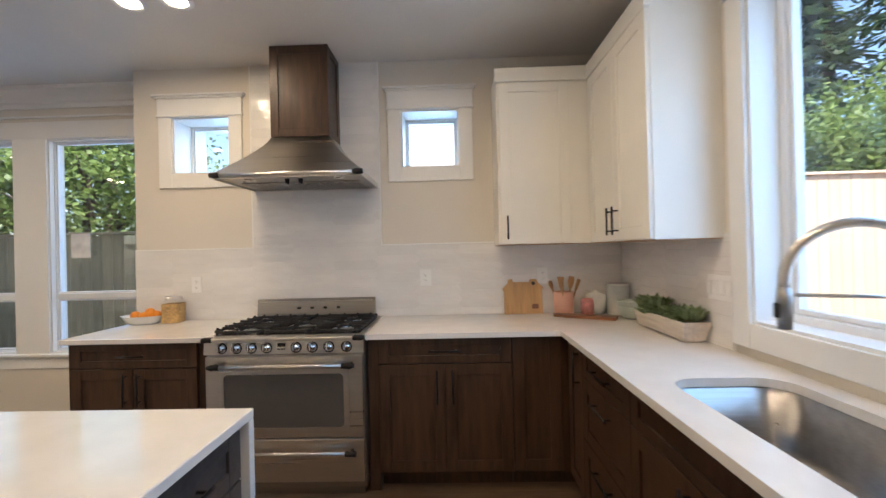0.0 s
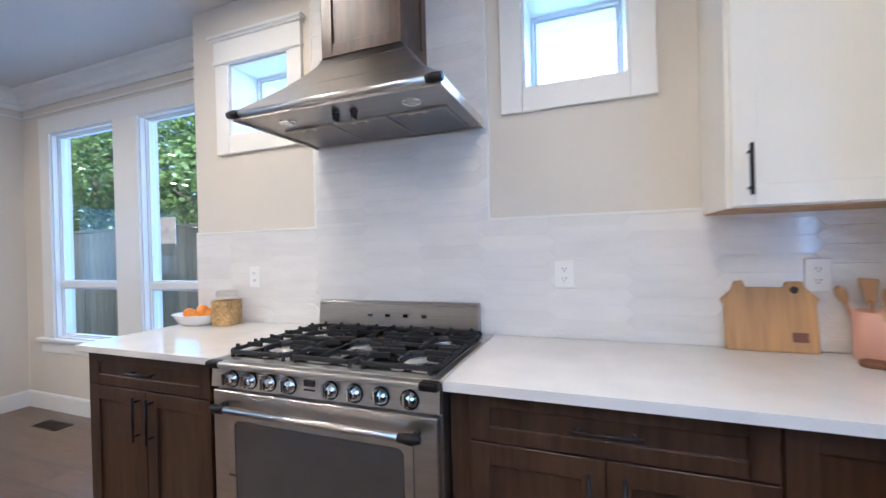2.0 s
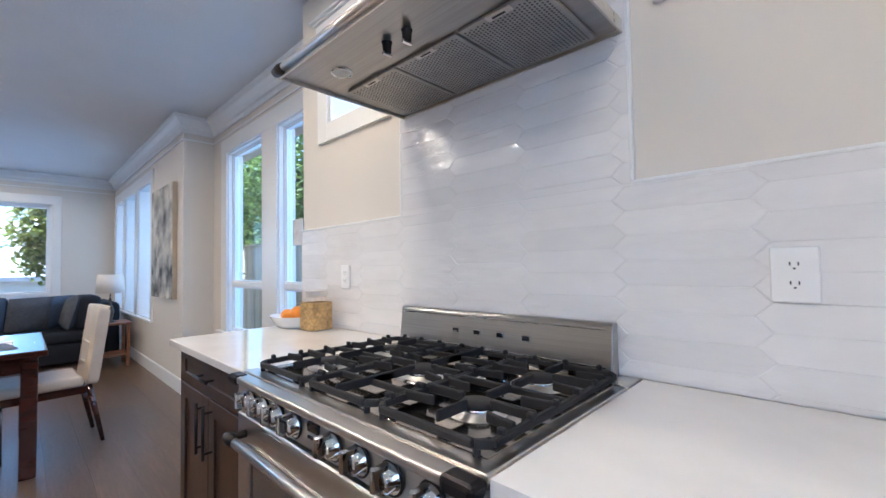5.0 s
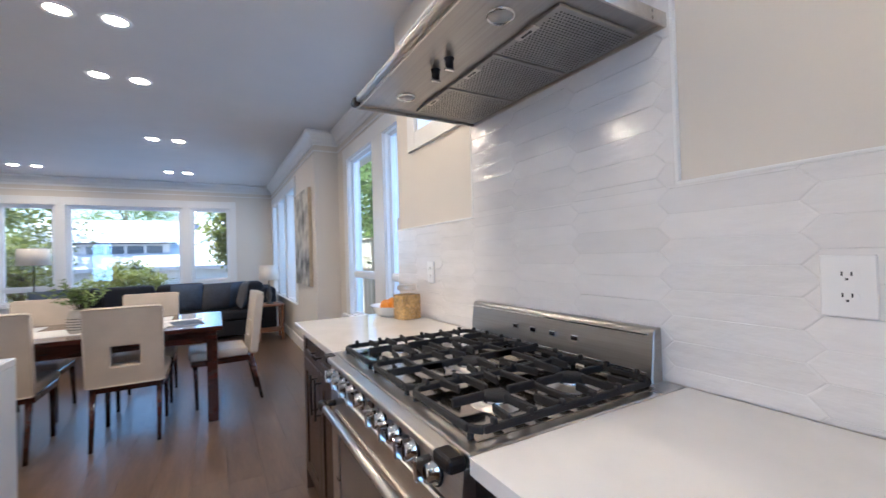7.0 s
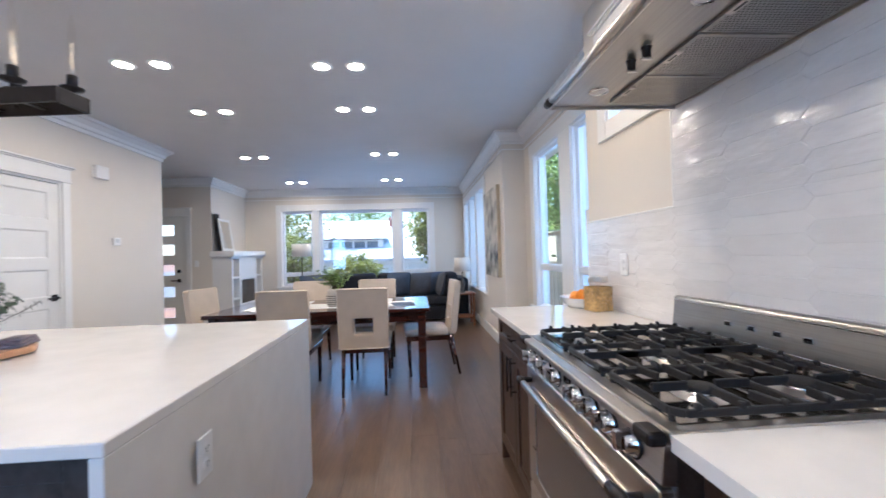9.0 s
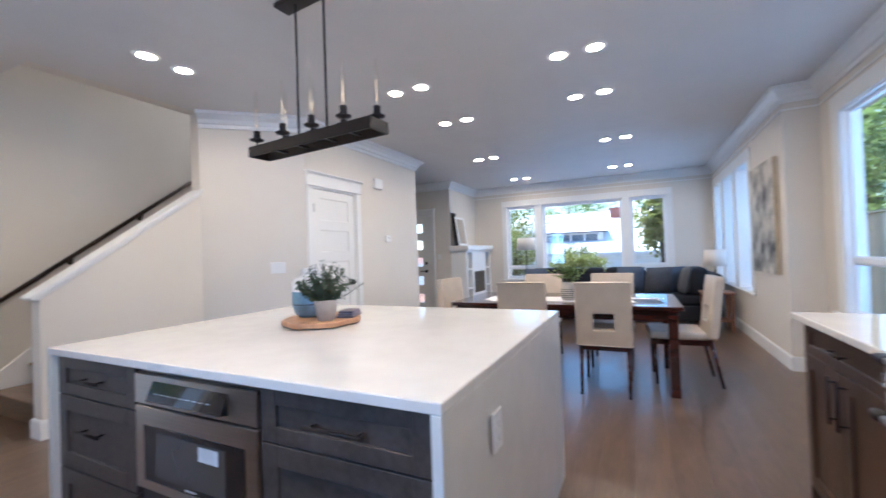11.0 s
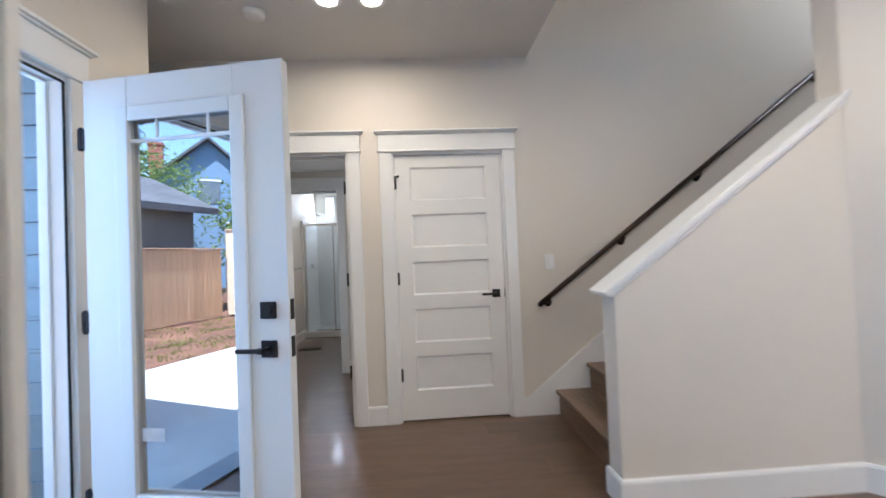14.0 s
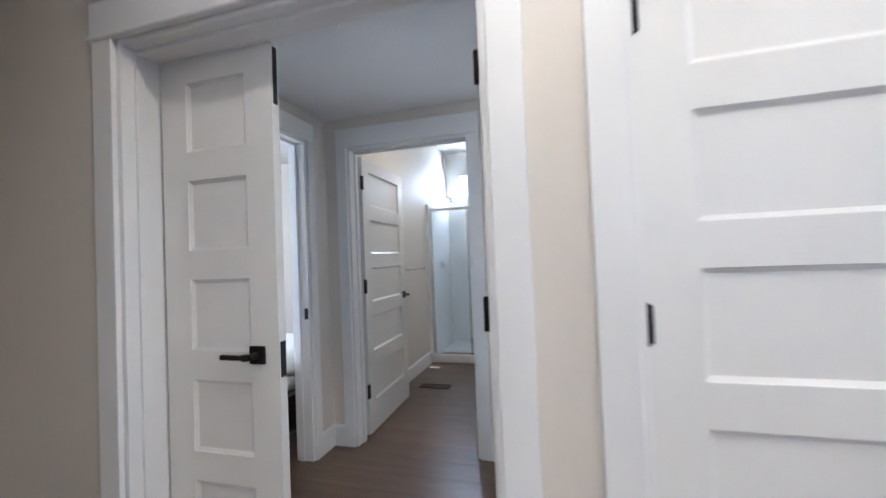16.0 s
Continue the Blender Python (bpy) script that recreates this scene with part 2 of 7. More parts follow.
# Paler copy of the cedar: full-sun glare is put into the colour.
GLARECEDAR = material("cedar board, sun glare in its colour", (0.64, 0.50, 0.36), 0.75, spread=0.10, scale=7, per_piece=0.4, stretch=(5, 5, 0.5), bump=0.15, bump_scale=40)
PALECEDAR = material("new pale cedar board", (0.56, 0.39, 0.24), 0.75, spread=0.14, scale=7, per_piece=0.4, stretch=(5, 5, 0.5), bump=0.15, bump_scale=40)
HOUSEWHITE = material("white house siding", (0.80, 0.79, 0.77), 0.7, spread=0.04, scale=4, world_space=True)
HOUSEBLUE = material("blue house siding", (0.20, 0.29, 0.42), 0.7, spread=0.06, scale=4, world_space=True)
HOUSEGREY = material("grey garage siding", (0.155, 0.15, 0.145), 0.7, spread=0.06, scale=4, world_space=True)
BRICKRED = material("red chimney brick", (0.30, 0.11, 0.075), 0.85, spread=0.25, scale=18, world_space=True)
DARKGLASS = material("house window", (0.16, 0.18, 0.20), 0.08, spread=0.1)
ASPHALT = material("asphalt", (0.10, 0.10, 0.10), 0.9, spread=0.2, scale=6, world_space=True)
MIRROR = material("mirror glass", (0.75, 0.76, 0.76), 0.02, 1.0, spread=0.0)
SHOWERWALL = material("white acrylic", (0.80, 0.80, 0.78), 0.16, spread=0.01)
# Near-black for the rubber weatherstrip and for shade painted in plank gaps.
RUBBERGAP = material("dark rubber and gap shade", (0.02, 0.018, 0.016), 0.8)
HOBSTEEL = material("polished hob steel", (0.30, 0.265, 0.23), 0.13, 1.0, spread=0.08, scale=6)
FILTER = material("grease filter steel", (0.40, 0.385, 0.36), 0.34, 1.0, spread=0.1, scale=20)


for leafy in (LEAF, CONIFER, YELLOWLEAF, SAGE, SUCCULENT):
    n, l = leafy.node_tree.nodes, leafy.node_tree.links
    s = n["Principled BSDF"]
    through_light, mix = n.new("ShaderNodeBsdfTranslucent"), n.new("ShaderNodeMixShader")
    mix.inputs["Fac"].default_value = 0.45
    l.new(s.inputs["Base Color"].links[0].from_socket, through_light.inputs["Color"])
    l.new(s.outputs["BSDF"], mix.inputs[1])
    l.new(through_light.outputs["BSDF"], mix.inputs[2])
    l.new(mix.outputs[0], n["Material Output"].inputs["Surface"])


# ---- building helpers ----
def box(bm, x0, x1, y0, y1, z0, z1, bevel=0.0, seg=1):
    x0, x1, y0, y1, z0, z1 = min(x0, x1), max(x0, x1), min(y0, y1), max(y0, y1), min(z0, z1), max(z0, z1)
    vs = [bm.verts.new((x, y, z)) for x in (x0, x1) for y in (y0, y1) for z in (z0, z1)]
    fs = [bm.faces.new([vs[i] for i in q]) for q in ((0, 1, 3, 2), (4, 6, 7, 5), (0, 4, 5, 1), (2, 3, 7, 6), (0, 2, 6, 4), (1, 5, 7, 3))]
    if bevel:
        es = list({e for f in fs for e in f.edges})
        bmesh.ops.bevel(bm, geom=es, offset=bevel, segments=seg, profile=0.5, affect="EDGES", clamp_overlap=True)
    return bm


def boxes(rows, bevel=0.0, seg=1):
    bm = bmesh.new()
    for r in rows:
        one = bmesh.new()
        box(one, *r, bevel=bevel, seg=seg)
        join(bm, one)
    return bm


def join(bm, other, m=None):
    """Adds another bmesh to bm, and frees it."""
    if m is not None:
        bmesh.ops.transform(other, matrix=m, verts=other.verts)
    made = {v: bm.verts.new(v.co) for v in other.verts}
    for f in other.faces:
        nf = bm.faces.new([made[v] for v in f.verts])
        nf.smooth = f.smooth
    other.free()
    return bm


def lathe(profile, seg=24, centre=(0, 0, 0), smooth=True):
    """A turned body from (radius, height) pairs."""
    bm = bmesh.new()
    rings = []
    for r, z in profile:
        if r < 1e-5:
            rings.append([bm.verts.new((centre[0], centre[1], centre[2] + z))])
        else:
            rings.append([bm.verts.new((centre[0] + r * math.cos(a), centre[1] + r * math.sin(a), centre[2] + z)) for a in (2 * math.pi * i / seg for i in range(seg))])
    for a, b in zip(rings, rings[1:]):
        for i in range(seg):
            j = (i + 1) % seg
            loop = [a[i % len(a)], a[j % len(a)], b[j % len(b)], b[i % len(b)]]
            loop = list(dict.fromkeys(loop))
            if len(loop) > 2:
                f = bm.faces.new(loop)
                f.smooth = smooth
    return bm


def tube(points, r, seg=10, caps=True, taper=None):
    """A round bar along points."""
    bm = bmesh.new()
    pts = [Vector(p) for p in points]
    rings, up = [], None
    for i, p in enumerate(pts):
        d = ((pts[i + 1] if i + 1 < len(pts) else p) - (pts[i - 1] if i else p)).normalized()
        if up is None:
            up = d.orthogonal().normalized()
        up = (up - d * up.dot(d)).normalized()
        side = d.cross(up)
        rr = r if taper is None else taper[i]
        rings.append([bm.verts.new(p + rr * (math.cos(a) * up + math.sin(a) * side)) for a in (2 * math.pi * k / seg for k in range(seg))])
    for a, b in zip(rings, rings[1:]):
        for k in range(seg):
            f = bm.faces.new([a[k], a[(k + 1) % seg], b[(k + 1) % seg], b[k]])
            f.smooth = True
    if caps:
        bm.faces.new(rings[0][::-1])
        bm.faces.new(rings[-1])
    return bm


def prism(outline, z0, z1, axis="z", bevel=0.0):
    """An outline of pairs, drawn out along one axis from z0 to z1."""
    def at(a, b, c):
        return {"z": (a, b, c), "y": (a, c, b), "x": (c, a, b)}[axis]
    bm = bmesh.new()
    low = [bm.verts.new(at(a, b, z0)) for a, b in outline]
    high = [bm.verts.new(at(a, b, z1)) for a, b in outline]
    bm.faces.new(low[::-1])
    bm.faces.new(high)
    k = len(outline)
    for i in range(k):
        bm.faces.new([low[i], low[(i + 1) % k], high[(i + 1) % k], high[i]])
    bmesh.ops.recalc_face_normals(bm, faces=bm.faces)
    if bevel:
        bmesh.ops.bevel(bm, geom=list(bm.edges), offset=bevel, segments=1, affect="EDGES", clamp_overlap=True)
    return bm


def sweep(path, profile, left=1.0):
    """A moulding: profile pairs (out from the wall, height) along a plan line, mitred; left: the side it stands out to."""
    bm = bmesh.new()
    pts = [Vector((*p, 0)) for p in path]
    rings = []
    for i, p in enumerate(pts):
        d0 = (p - pts[i - 1]).normalized() if i else (pts[1] - p).normalized()
        d1 = (pts[i + 1] - p).normalized() if i + 1 < len(pts) else d0
        n0, n1 = Vector((-d0.y, d0.x, 0)) * left, Vector((-d1.y, d1.x, 0)) * left
        n = n0 + n1
        n = n / max(0.3, n.dot(n0))
        rings.append([bm.verts.new(p + n * o + Vector((0, 0, h))) for o, h in profile])
    k = len(profile)
    for a, b in zip(rings, rings[1:]):
        for j in range(k):
            bm.faces.new([a[j], a[(j + 1) % k], b[(j + 1) % k], b[j]])
    bm.faces.new(rings[0])
    bm.faces.new(rings[-1][::-1])
    bmesh.ops.recalc_face_normals(bm, faces=bm.faces)
    return bm


def mesh_of(name, bm, mat):
    data = bpy.data.meshes.new(name)
    bmesh.ops.recalc_face_normals(bm, faces=bm.faces)
    bm.to_mesh(data)
    bm.free()
    data.materials.append(mat)
    return data


def part(name, bm, mat, parent=None, label=""):
    ob = new(name, mesh_of(name, bm, mat))
    if parent is not None:
        ob.parent = parent
    return tagged(ob, label)


def setting(name, bm, mat, label, category="wall"):
    return tagged(part(name, bm, mat), label, category, kind="structure")


def thing(name, where, label, category, turn=0.0, group=""):
    ob = new(name)
    ob.empty_display_size = 0.1
    ob.matrix_basis = pose(*where, 0, 0, turn)
    return tagged(ob, label, category, group)


def wall_cells(along, face, back, a, b, z0, z1, openings):
    """Blocks of a straight wall between a and b with openings (from, to, low, high)."""
    cuts = sorted({a, b, *(v for o in openings for v in o[:2] if a < v < b)})
    rows = []
    for u, v in zip(cuts, cuts[1:]):
        holes = sorted((o[2], o[3]) for o in openings if o[0] < (u + v) / 2 < o[1])
        low = z0
        for h0, h1 in holes:
            if h0 > low + 1e-4:
                rows.append((u, v, low, h0))
            low = max(low, h1)
        if low < z1 - 1e-4:
            rows.append((u, v, low, z1))
    return boxes([(u, v, face, back, p, q) if along == "x" else (face, back, u, v, p, q) for u, v, p, q in rows])


def rot(deg, axis="Z"):
    return Matrix.Rotation(radians(deg), 4, axis)


def at(x, y, z):
    return Matrix.Translation((x, y, z))

# ---- setting: floor base, walls, ceilings ----
# The sheet's dark colour stands for the shade between planks.
setting("floor", boxes([(XW - 0.2, XE + 0.16, -9.0, 3.5, -0.16, -0.012), (XE + 0.16, 5.0, -9.0, -2.46, -0.16, -0.012)]), RUBBERGAP, "dark sub-floor under the oak planks, gap shade in its colour", "floor")

SMALL = [(-1.83, -1.40, 1.985, 2.405), (-0.135, 0.29, 1.985, 2.405)]
BAY = [(-4.18, -3.34, 0.62, 2.36), (-3.06, -2.22, 0.62, 2.36)]
NORTHWEST = [(-8.58, -7.90, 0.62, 2.33), (-7.72, -6.96, 0.62, 2.33), (-6.78, -5.98, 0.62, 2.33)]
WEST = [(-0.98, -0.27, 0.62, 2.30), (-0.15, 1.53, 0.62, 2.30), (1.65, 2.33, 0.62, 2.30)]
SINK = [(0.42, 1.84, 1.05, 2.42)]
setting("wall_north", wall_cells("x", YN, 3.52, -2.12, XE + 0.16, 0, ZC, SMALL), WALL, "warm off-white painted kitchen wall with two small windows")
setting("wall_bay", wall_cells("x", YB, 3.52, -4.60, -2.12, 0, ZC, BAY), WALL, "off-white dining wall with two tall windows")
setting("wall_northwest", wall_cells("x", 3.10, 3.52, -8.96, -4.60, 0, ZC, NORTHWEST), WALL, "off-white living room wall with three tall windows")
setting("wall_west", wall_cells("y", XW, XW - 0.16, -2.1, 3.10, 0, ZC, WEST), WALL, "off-white wall with a wide picture window")
PATIO = [(-2.075, -1.145, 0.0, 2.07)]
setting("wall_east", wall_cells("y", XE, XE + 0.11, -2.62, 3.106, 0, ZC, SINK + PATIO), WALL, "off-white kitchen wall with sink window and patio door")
setting("wall_alcove", boxes([(XE + 0.11, 3.0, -2.62, -2.46, 0, ZC), (2.9, 3.0, -3.35, -2.62, 0, ZC)]), WALL, "off-white alcove wall")
DOORS = [(0.47, 1.75, 0, 2.05), (-0.709, 0.146, 0, 2.045)]
setting("wall_south", wall_cells("x", YS, YS - 0.14, -0.93, 3.0, 0, ZC, DOORS), WALL, "off-white wall with a closet door and an open double door")
setting("wall_stairwell", boxes([(-6.0, -0.93, YS - 0.14, YS, 0, 5.3), (-6.1, -5.3, YS, -2.17, 0, 5.3)]), WALL, "off-white stairwell wall beside the rising steps")
setting("wall_stair_north", boxes([(-5.3, -2.2, -2.30, -2.17, 0, 5.3), (-2.2, -0.93, -2.30, -2.17, ZC, 5.3), (-0.925, -0.80, -3.35, -2.17, ZC + 0.21, 5.3)]), WALL, "off-white wall that closes the stairwell")
setting("wall_closet", wall_cells("x", -1.42, -1.54, -5.30, -2.87, 0, ZC, [(-3.73, -2.97, 0, 2.05)]), WALL, "off-white hall wall with a closet door")
setting("wall_diagonal", prism([(-2.201, -2.171), (-2.24, -2.28), (-2.92, -1.54), (-2.872, -1.421)], 0, ZC), WALL, "off-white angled wall beside the stairs")
setting("wall_hall_end", boxes([(-5.30, -5.18, -2.17, -1.54, 0, ZC)]), WALL, "off-white end of the closet block")
FRONT = [(-3.12, -2.20, 0, 2.07)]
setting("wall_entry", wall_cells("y", -7.3, -7.42, -4.2, -1.75, 0, ZC, FRONT), WALL, "off-white entry wall with the front door")
setting("wall_living_south", boxes([(XW, -7.42, -1.87, -1.75, 0, ZC)]), WALL, "off-white wall over the fireplace")
setting("wall_entry_south", boxes([(-7.42, -5.3, -4.3, -4.2, 0, ZC), (-5.3, -5.18, -4.2, -3.49, 0, ZC)]), WALL, "off-white wall at the end of the entry")
# Unseen block, added to stop light leaking under the closet door.
setting("wall_closet_back", boxes([(-0.93, 0.27, -3.75, -3.60, 0, ZC), (-0.93, -0.80, -3.60, -3.49, 0, ZC), (-0.93, 0.27, -3.75, -3.49, ZC + 0.001, ZC + 0.1)]), WALL, "unseen off-white block behind the closet door against stray light")
# hall, bathroom and bedroom behind the double door
setting("wall_hall_west", boxes([(0.27, 0.40, -4.83, -3.49, 0, ZC)]), WALL, "off-white hall wall")
setting("wall_hall_east", wall_cells("y", 1.87, 1.99, -4.95, -3.49, 0, ZC, [(-4.60, -3.80, 0, 2.05)]), WALL, "off-white hall wall with the bedroom doorway")
setting("wall_bath", wall_cells("x", -4.83, -4.95, 0.1, 1.87, 0, ZC, [(0.84, 1.70, 0, 2.04)]), WALL, "off-white wall with the bathroom doorway")
setting("wall_bath_east", boxes([(1.87, 1.99, -8.0, -4.95, 0, ZC)]), WALL, "off-white bathroom wall")
setting("wall_bath_west", boxes([(0.0, 0.12, -8.0, -4.95, 0, ZC)]), WALL, "off-white bathroom wall")
setting("wall_bath_south", wall_cells("x", -8.0, -8.12, 0.0, 1.99, 0, ZC, [(1.53, 1.67, 2.13, 2.44)]), SHOWERWALL, "white shower wall with a small high window")
setting("wall_bedroom", boxes([(1.99, 5.0, -3.49, -3.37, 0, ZC), (1.99, 5.0, -7.6, -7.5, 0, ZC)]), WALL, "off-white bedroom wall")
setting("wall_bedroom_east", wall_cells("y", 4.9, 5.0, -7.5, -3.49, 0, ZC, [(-4.65, -3.60, 0.85, 2.25)]), WALL, "off-white bedroom wall with a window")

setting("ceiling", boxes([(XW - 0.16, -0.93, -2.17, 3.52, ZC, ZC + 0.2), (-0.93, XE + 0.16, -3.49, 3.52, ZC, ZC + 0.2), (XE + 0.16, 3.0, -3.49, -2.46, ZC, ZC + 0.2), (-8.96, -5.3, -4.3, -2.17, ZC, ZC + 0.2),
                          (0.0, 5.0, -8.1, -3.49, ZC, ZC + 0.2), (-6.1, -0.8, -3.49, -2.17, 5.3, 5.5)]), CEILING, "flat pale grey-white painted ceiling", "ceiling")

setting("ceiling_hall", boxes([(0.40, 1.87, -4.83, -3.492, 2.245, 2.40)]), CEILING, "lowered flat ceiling of the small hall", "ceiling")

# ---- crown moulding and baseboards ----
CROWN = [(0, ZC - 0.155), (0.016, ZC - 0.155), (0.018, ZC - 0.118), (0.034, ZC - 0.108), (0.048, ZC - 0.075), (0.085, ZC - 0.038), (0.105, ZC - 0.030), (0.108, ZC - 0.001), (0, ZC - 0.001)]
BASE = [(0, 0), (0.016, 0), (0.016, 0.125), (0.010, 0.138), (0, 0.14)]
setting("crown_north", sweep([(-2.12, YB), (-4.60, YB), (-4.60, 3.10), (XW, 3.10), (XW, -1.75), (-7.30, -1.75), (-7.30, -4.2)], CROWN), TRIM, "white stepped crown moulding", "moulding")
setting("crown_hall", sweep([(-5.30, -2.17), (-5.30, -1.42), (-2.87, -1.42), (-2.20, -2.17)], CROWN), TRIM, "white stepped crown moulding with mitred end", "moulding")
setting("picture_rail", sweep([(-2.12, YB), (-4.60, YB), (-4.60, 3.10), (XW, 3.10), (XW, -1.75)], [(0, 2.535), (0.012, 2.535), (0.012, 2.55), (0, 2.55)]), TRIM, "thin white bead under the crown", "moulding")
for k, line in enumerate(([(-2.12, YB), (-4.60, YB), (-4.60, 3.10), (XW, 3.10), (XW, -1.40)],
                          [(-5.30, -2.17), (-5.30, -1.42), (-3.83, -1.42)], [(-2.89, -1.42), (-2.20, -2.17), (-0.97, -2.17), (-0.97, -2.30), (-1.06, -2.30)],
                          [(-7.30, -1.40), (-7.30, -2.10)], [(1.84, YS), (2.9, YS), (2.9, -2.62), (XE, -2.62), (XE, -2.17)], [(0.236, YS), (0.38, YS)],
                          [(1.775, -4.83), (1.87, -4.83), (1.87, -4.67)], [(1.87, -7.02), (1.87, -4.95)], [(0.40, -4.83), (0.765, -4.83)])):
    setting(f"baseboard_{k + 1}", sweep(line, BASE), TRIM, "white painted baseboard", "baseboard")


# ---- windows ----
def window(name, along, plane, out, a, b, z0, z1, rail=None, category="window", f=0.045, s=0.022):
    """A vinyl window in an opening; plane: the inner face of its frame, out: +1 or -1 away from the room."""
    w = tagged(new(name), "white vinyl window with clear panes", category, kind="structure")
    def put(u0, u1, d0, d1, p, q):
        d0, d1 = plane + out * d0, plane + out * d1
        return (u0, u1, d0, d1, p, q) if along == "x" else (d0, d1, u0, u1, p, q)
    part("window_frame", boxes([put(a, a + f, 0, 0.07, z0, z1), put(b - f, b, 0, 0.07, z0, z1), put(a + f, b - f, 0, 0.07, z1 - f, z1), put(a + f, b - f, 0, 0.07, z0, z0 + f)], 0.004), VINYL, w)
    fields = [(z0 + f, z1 - f)]
    if rail:
        part("meeting_rail", boxes([put(a + f, b - f, 0.0, 0.065, rail, rail + 0.05)], 0.004), VINYL, w)
        fields = [(z0 + f, rail), (rail + 0.05, z1 - f)]
    for p, q in fields:
        part("sash", boxes([put(a + f, a + f + s, 0.012, 0.05, p, q), put(b - f - s, b - f, 0.012, 0.05, p, q), put(a + f + s, b - f - s, 0.012, 0.05, q - s, q), put(a + f + s, b - f - s, 0.012, 0.05, p, p + s)], 0.003), VINYL, w)
        g = part("pane", boxes([put(a + f + s, b - f - s, 0.028, 0.034, p + s, q - s)]), PANE, w)
        g.visible_shadow = False
    return w


def lining(name, along, face, plane, a, b, z0, z1):
    """White jambs, head and stool between the wall face and the window."""
    t = 0.012
    lo, hi = sorted((face, plane))
    rows = [(a, a + t, lo, hi, z0, z1), (b - t, b, lo, hi, z0, z1), (a + t, b - t, lo, hi, z1 - t, z1), (a + t, b - t, lo, hi, z0, z0 + t)]
    if along == "y":
        rows = [(r[2], r[3], r[0], r[1], r[4], r[5]) for r in rows]
    return setting(name, boxes(rows), TRIM, "white painted window lining", "window trim")


def casing(name, along, face, into, a, b, z0, z1, side=0.09, head=0.135, bottom=0.09, cap=True, proud=0.019, label="white flat casing with a capped header"):
    """Flat trim round an opening on the wall face; into: +1 or -1 into the room. bottom 0: down to the floor."""
    def put(u0, u1, d, p, q):
        d0, d1 = face, face + into * d
        return (u0, u1, d0, d1, p, q) if along == "x" else (d0, d1, u0, u1, p, q)
    c = tagged(new(name), label, "trim", kind="structure")
    low = z0 - bottom if bottom else 0.0
    part("side_casing", boxes([put(a - side, a, proud, low, z1)], 0.002), TRIM, c)
    part("side_casing", boxes([put(b, b + side, proud, low, z1)], 0.002), TRIM, c)
    if bottom:
        part("apron", boxes([put(a, b, proud - 0.001, low, z0)], 0.002), TRIM, c)
    o = 0.012
    if cap:
        part("header", boxes([put(a - side - o * 0.4, b + side + o * 0.4, proud + 0.004, z1 + 0.016, z1 + head)], 0.002), TRIM, c)
        part("fillet", boxes([put(a - side - o, b + side + o, proud + 0.012, z1, z1 + 0.016)], 0.004), TRIM, c)
        bm = boxes([put(a - side - 0.03, b + side + 0.03, proud + 0.032, z1 + head + 0.012, z1 + head + 0.028), put(a - side - 0.018, b + side + 0.018, proud + 0.018, z1 + head, z1 + head + 0.012)], 0.003)
        part("header_cap", bm, TRIM, c)
    else:
        part("header", boxes([put(a - side, b + side, proud, z1, z1 + head)], 0.002), TRIM, c)
    return c


for k, (a, b, p, q) in enumerate(SMALL):
    window(f"window_{k + 1}", "x", 3.30, 1, a, b, p, q, f=0.026, s=0.012)
    lining(f"window_lining_{k + 1}", "x", YN, 3.30, a, b, p, q)
    casing(f"window_casing_{k + 1}", "x", YN, -1, a, b, p, q, side=0.095, bottom=0.10)
for k, (a, b, p, q) in enumerate(BAY):
    window(f"window_{k + 3}", "x", 3.415, 1, a, b, p, q, rail=1.05, f=0.022, s=0.012)
    lining(f"window_lining_{k + 3}", "x", YB, 3.415, a, b, p, q)
cs = tagged(new("window_casing_3"), "white flat casing round the pair of dining windows", "trim", kind="structure")
part("header", boxes([(-4.33, -2.13, YB, YB - 0.018, 2.36, 2.50)], 0.002), TRIM, cs)
part("mullion_casing", boxes([(-3.34, -3.06, YB, YB - 0.018, 0.62, 2.36)], 0.002), TRIM, cs)
part("side_casing", boxes([(-4.32, -4.18, YB, YB - 0.018, 0.62, 2.36)], 0.002), TRIM, cs)
part("side_casing", boxes([(-2.22, -2.13, YB, YB - 0.018, 0.62, 2.36)], 0.002), TRIM, cs)
part("stool", boxes([(-4.40, -2.13, YB + 0.05, YB - 0.045, 0.595, 0.62)], 0.005), TRIM, cs)
part("apron", boxes([(-4.36, -2.13, YB, YB - 0.016, 0.50, 0.595)], 0.002), TRIM, cs)
part("sticker", boxes([(-2.935, -2.775, 3.436, 3.439, 1.39, 1.59)]), PAPER, bpy.data.objects["window_4"], "white paper sticker on the glass")
for k, (a, b, p, q) in enumerate(NORTHWEST):
    window(f"window_{k + 5}", "x", 3.32, 1, a, b, p, q, rail=1.05)
    lining(f"window_lining_{k + 5}", "x", 3.10, 3.32, a, b, p, q)
cs = tagged(new("window_casing_4"), "white flat casing round three living room windows", "trim", kind="structure")
part("header", boxes([(-8.68, -5.88, 3.10, 3.082, 2.33, 2.47)], 0.002), TRIM, cs)
part("stool", boxes([(-8.70, -5.86, 3.12, 3.06, 0.595, 0.62)], 0.004), TRIM, cs)
for a, b in ((-8.68, -8.58), (-7.90, -7.72), (-6.96, -6.78), (-5.98, -5.88)):
    part("side_casing", boxes([(a, b, 3.10, 3.082, 0.62, 2.33)], 0.002), TRIM, cs)
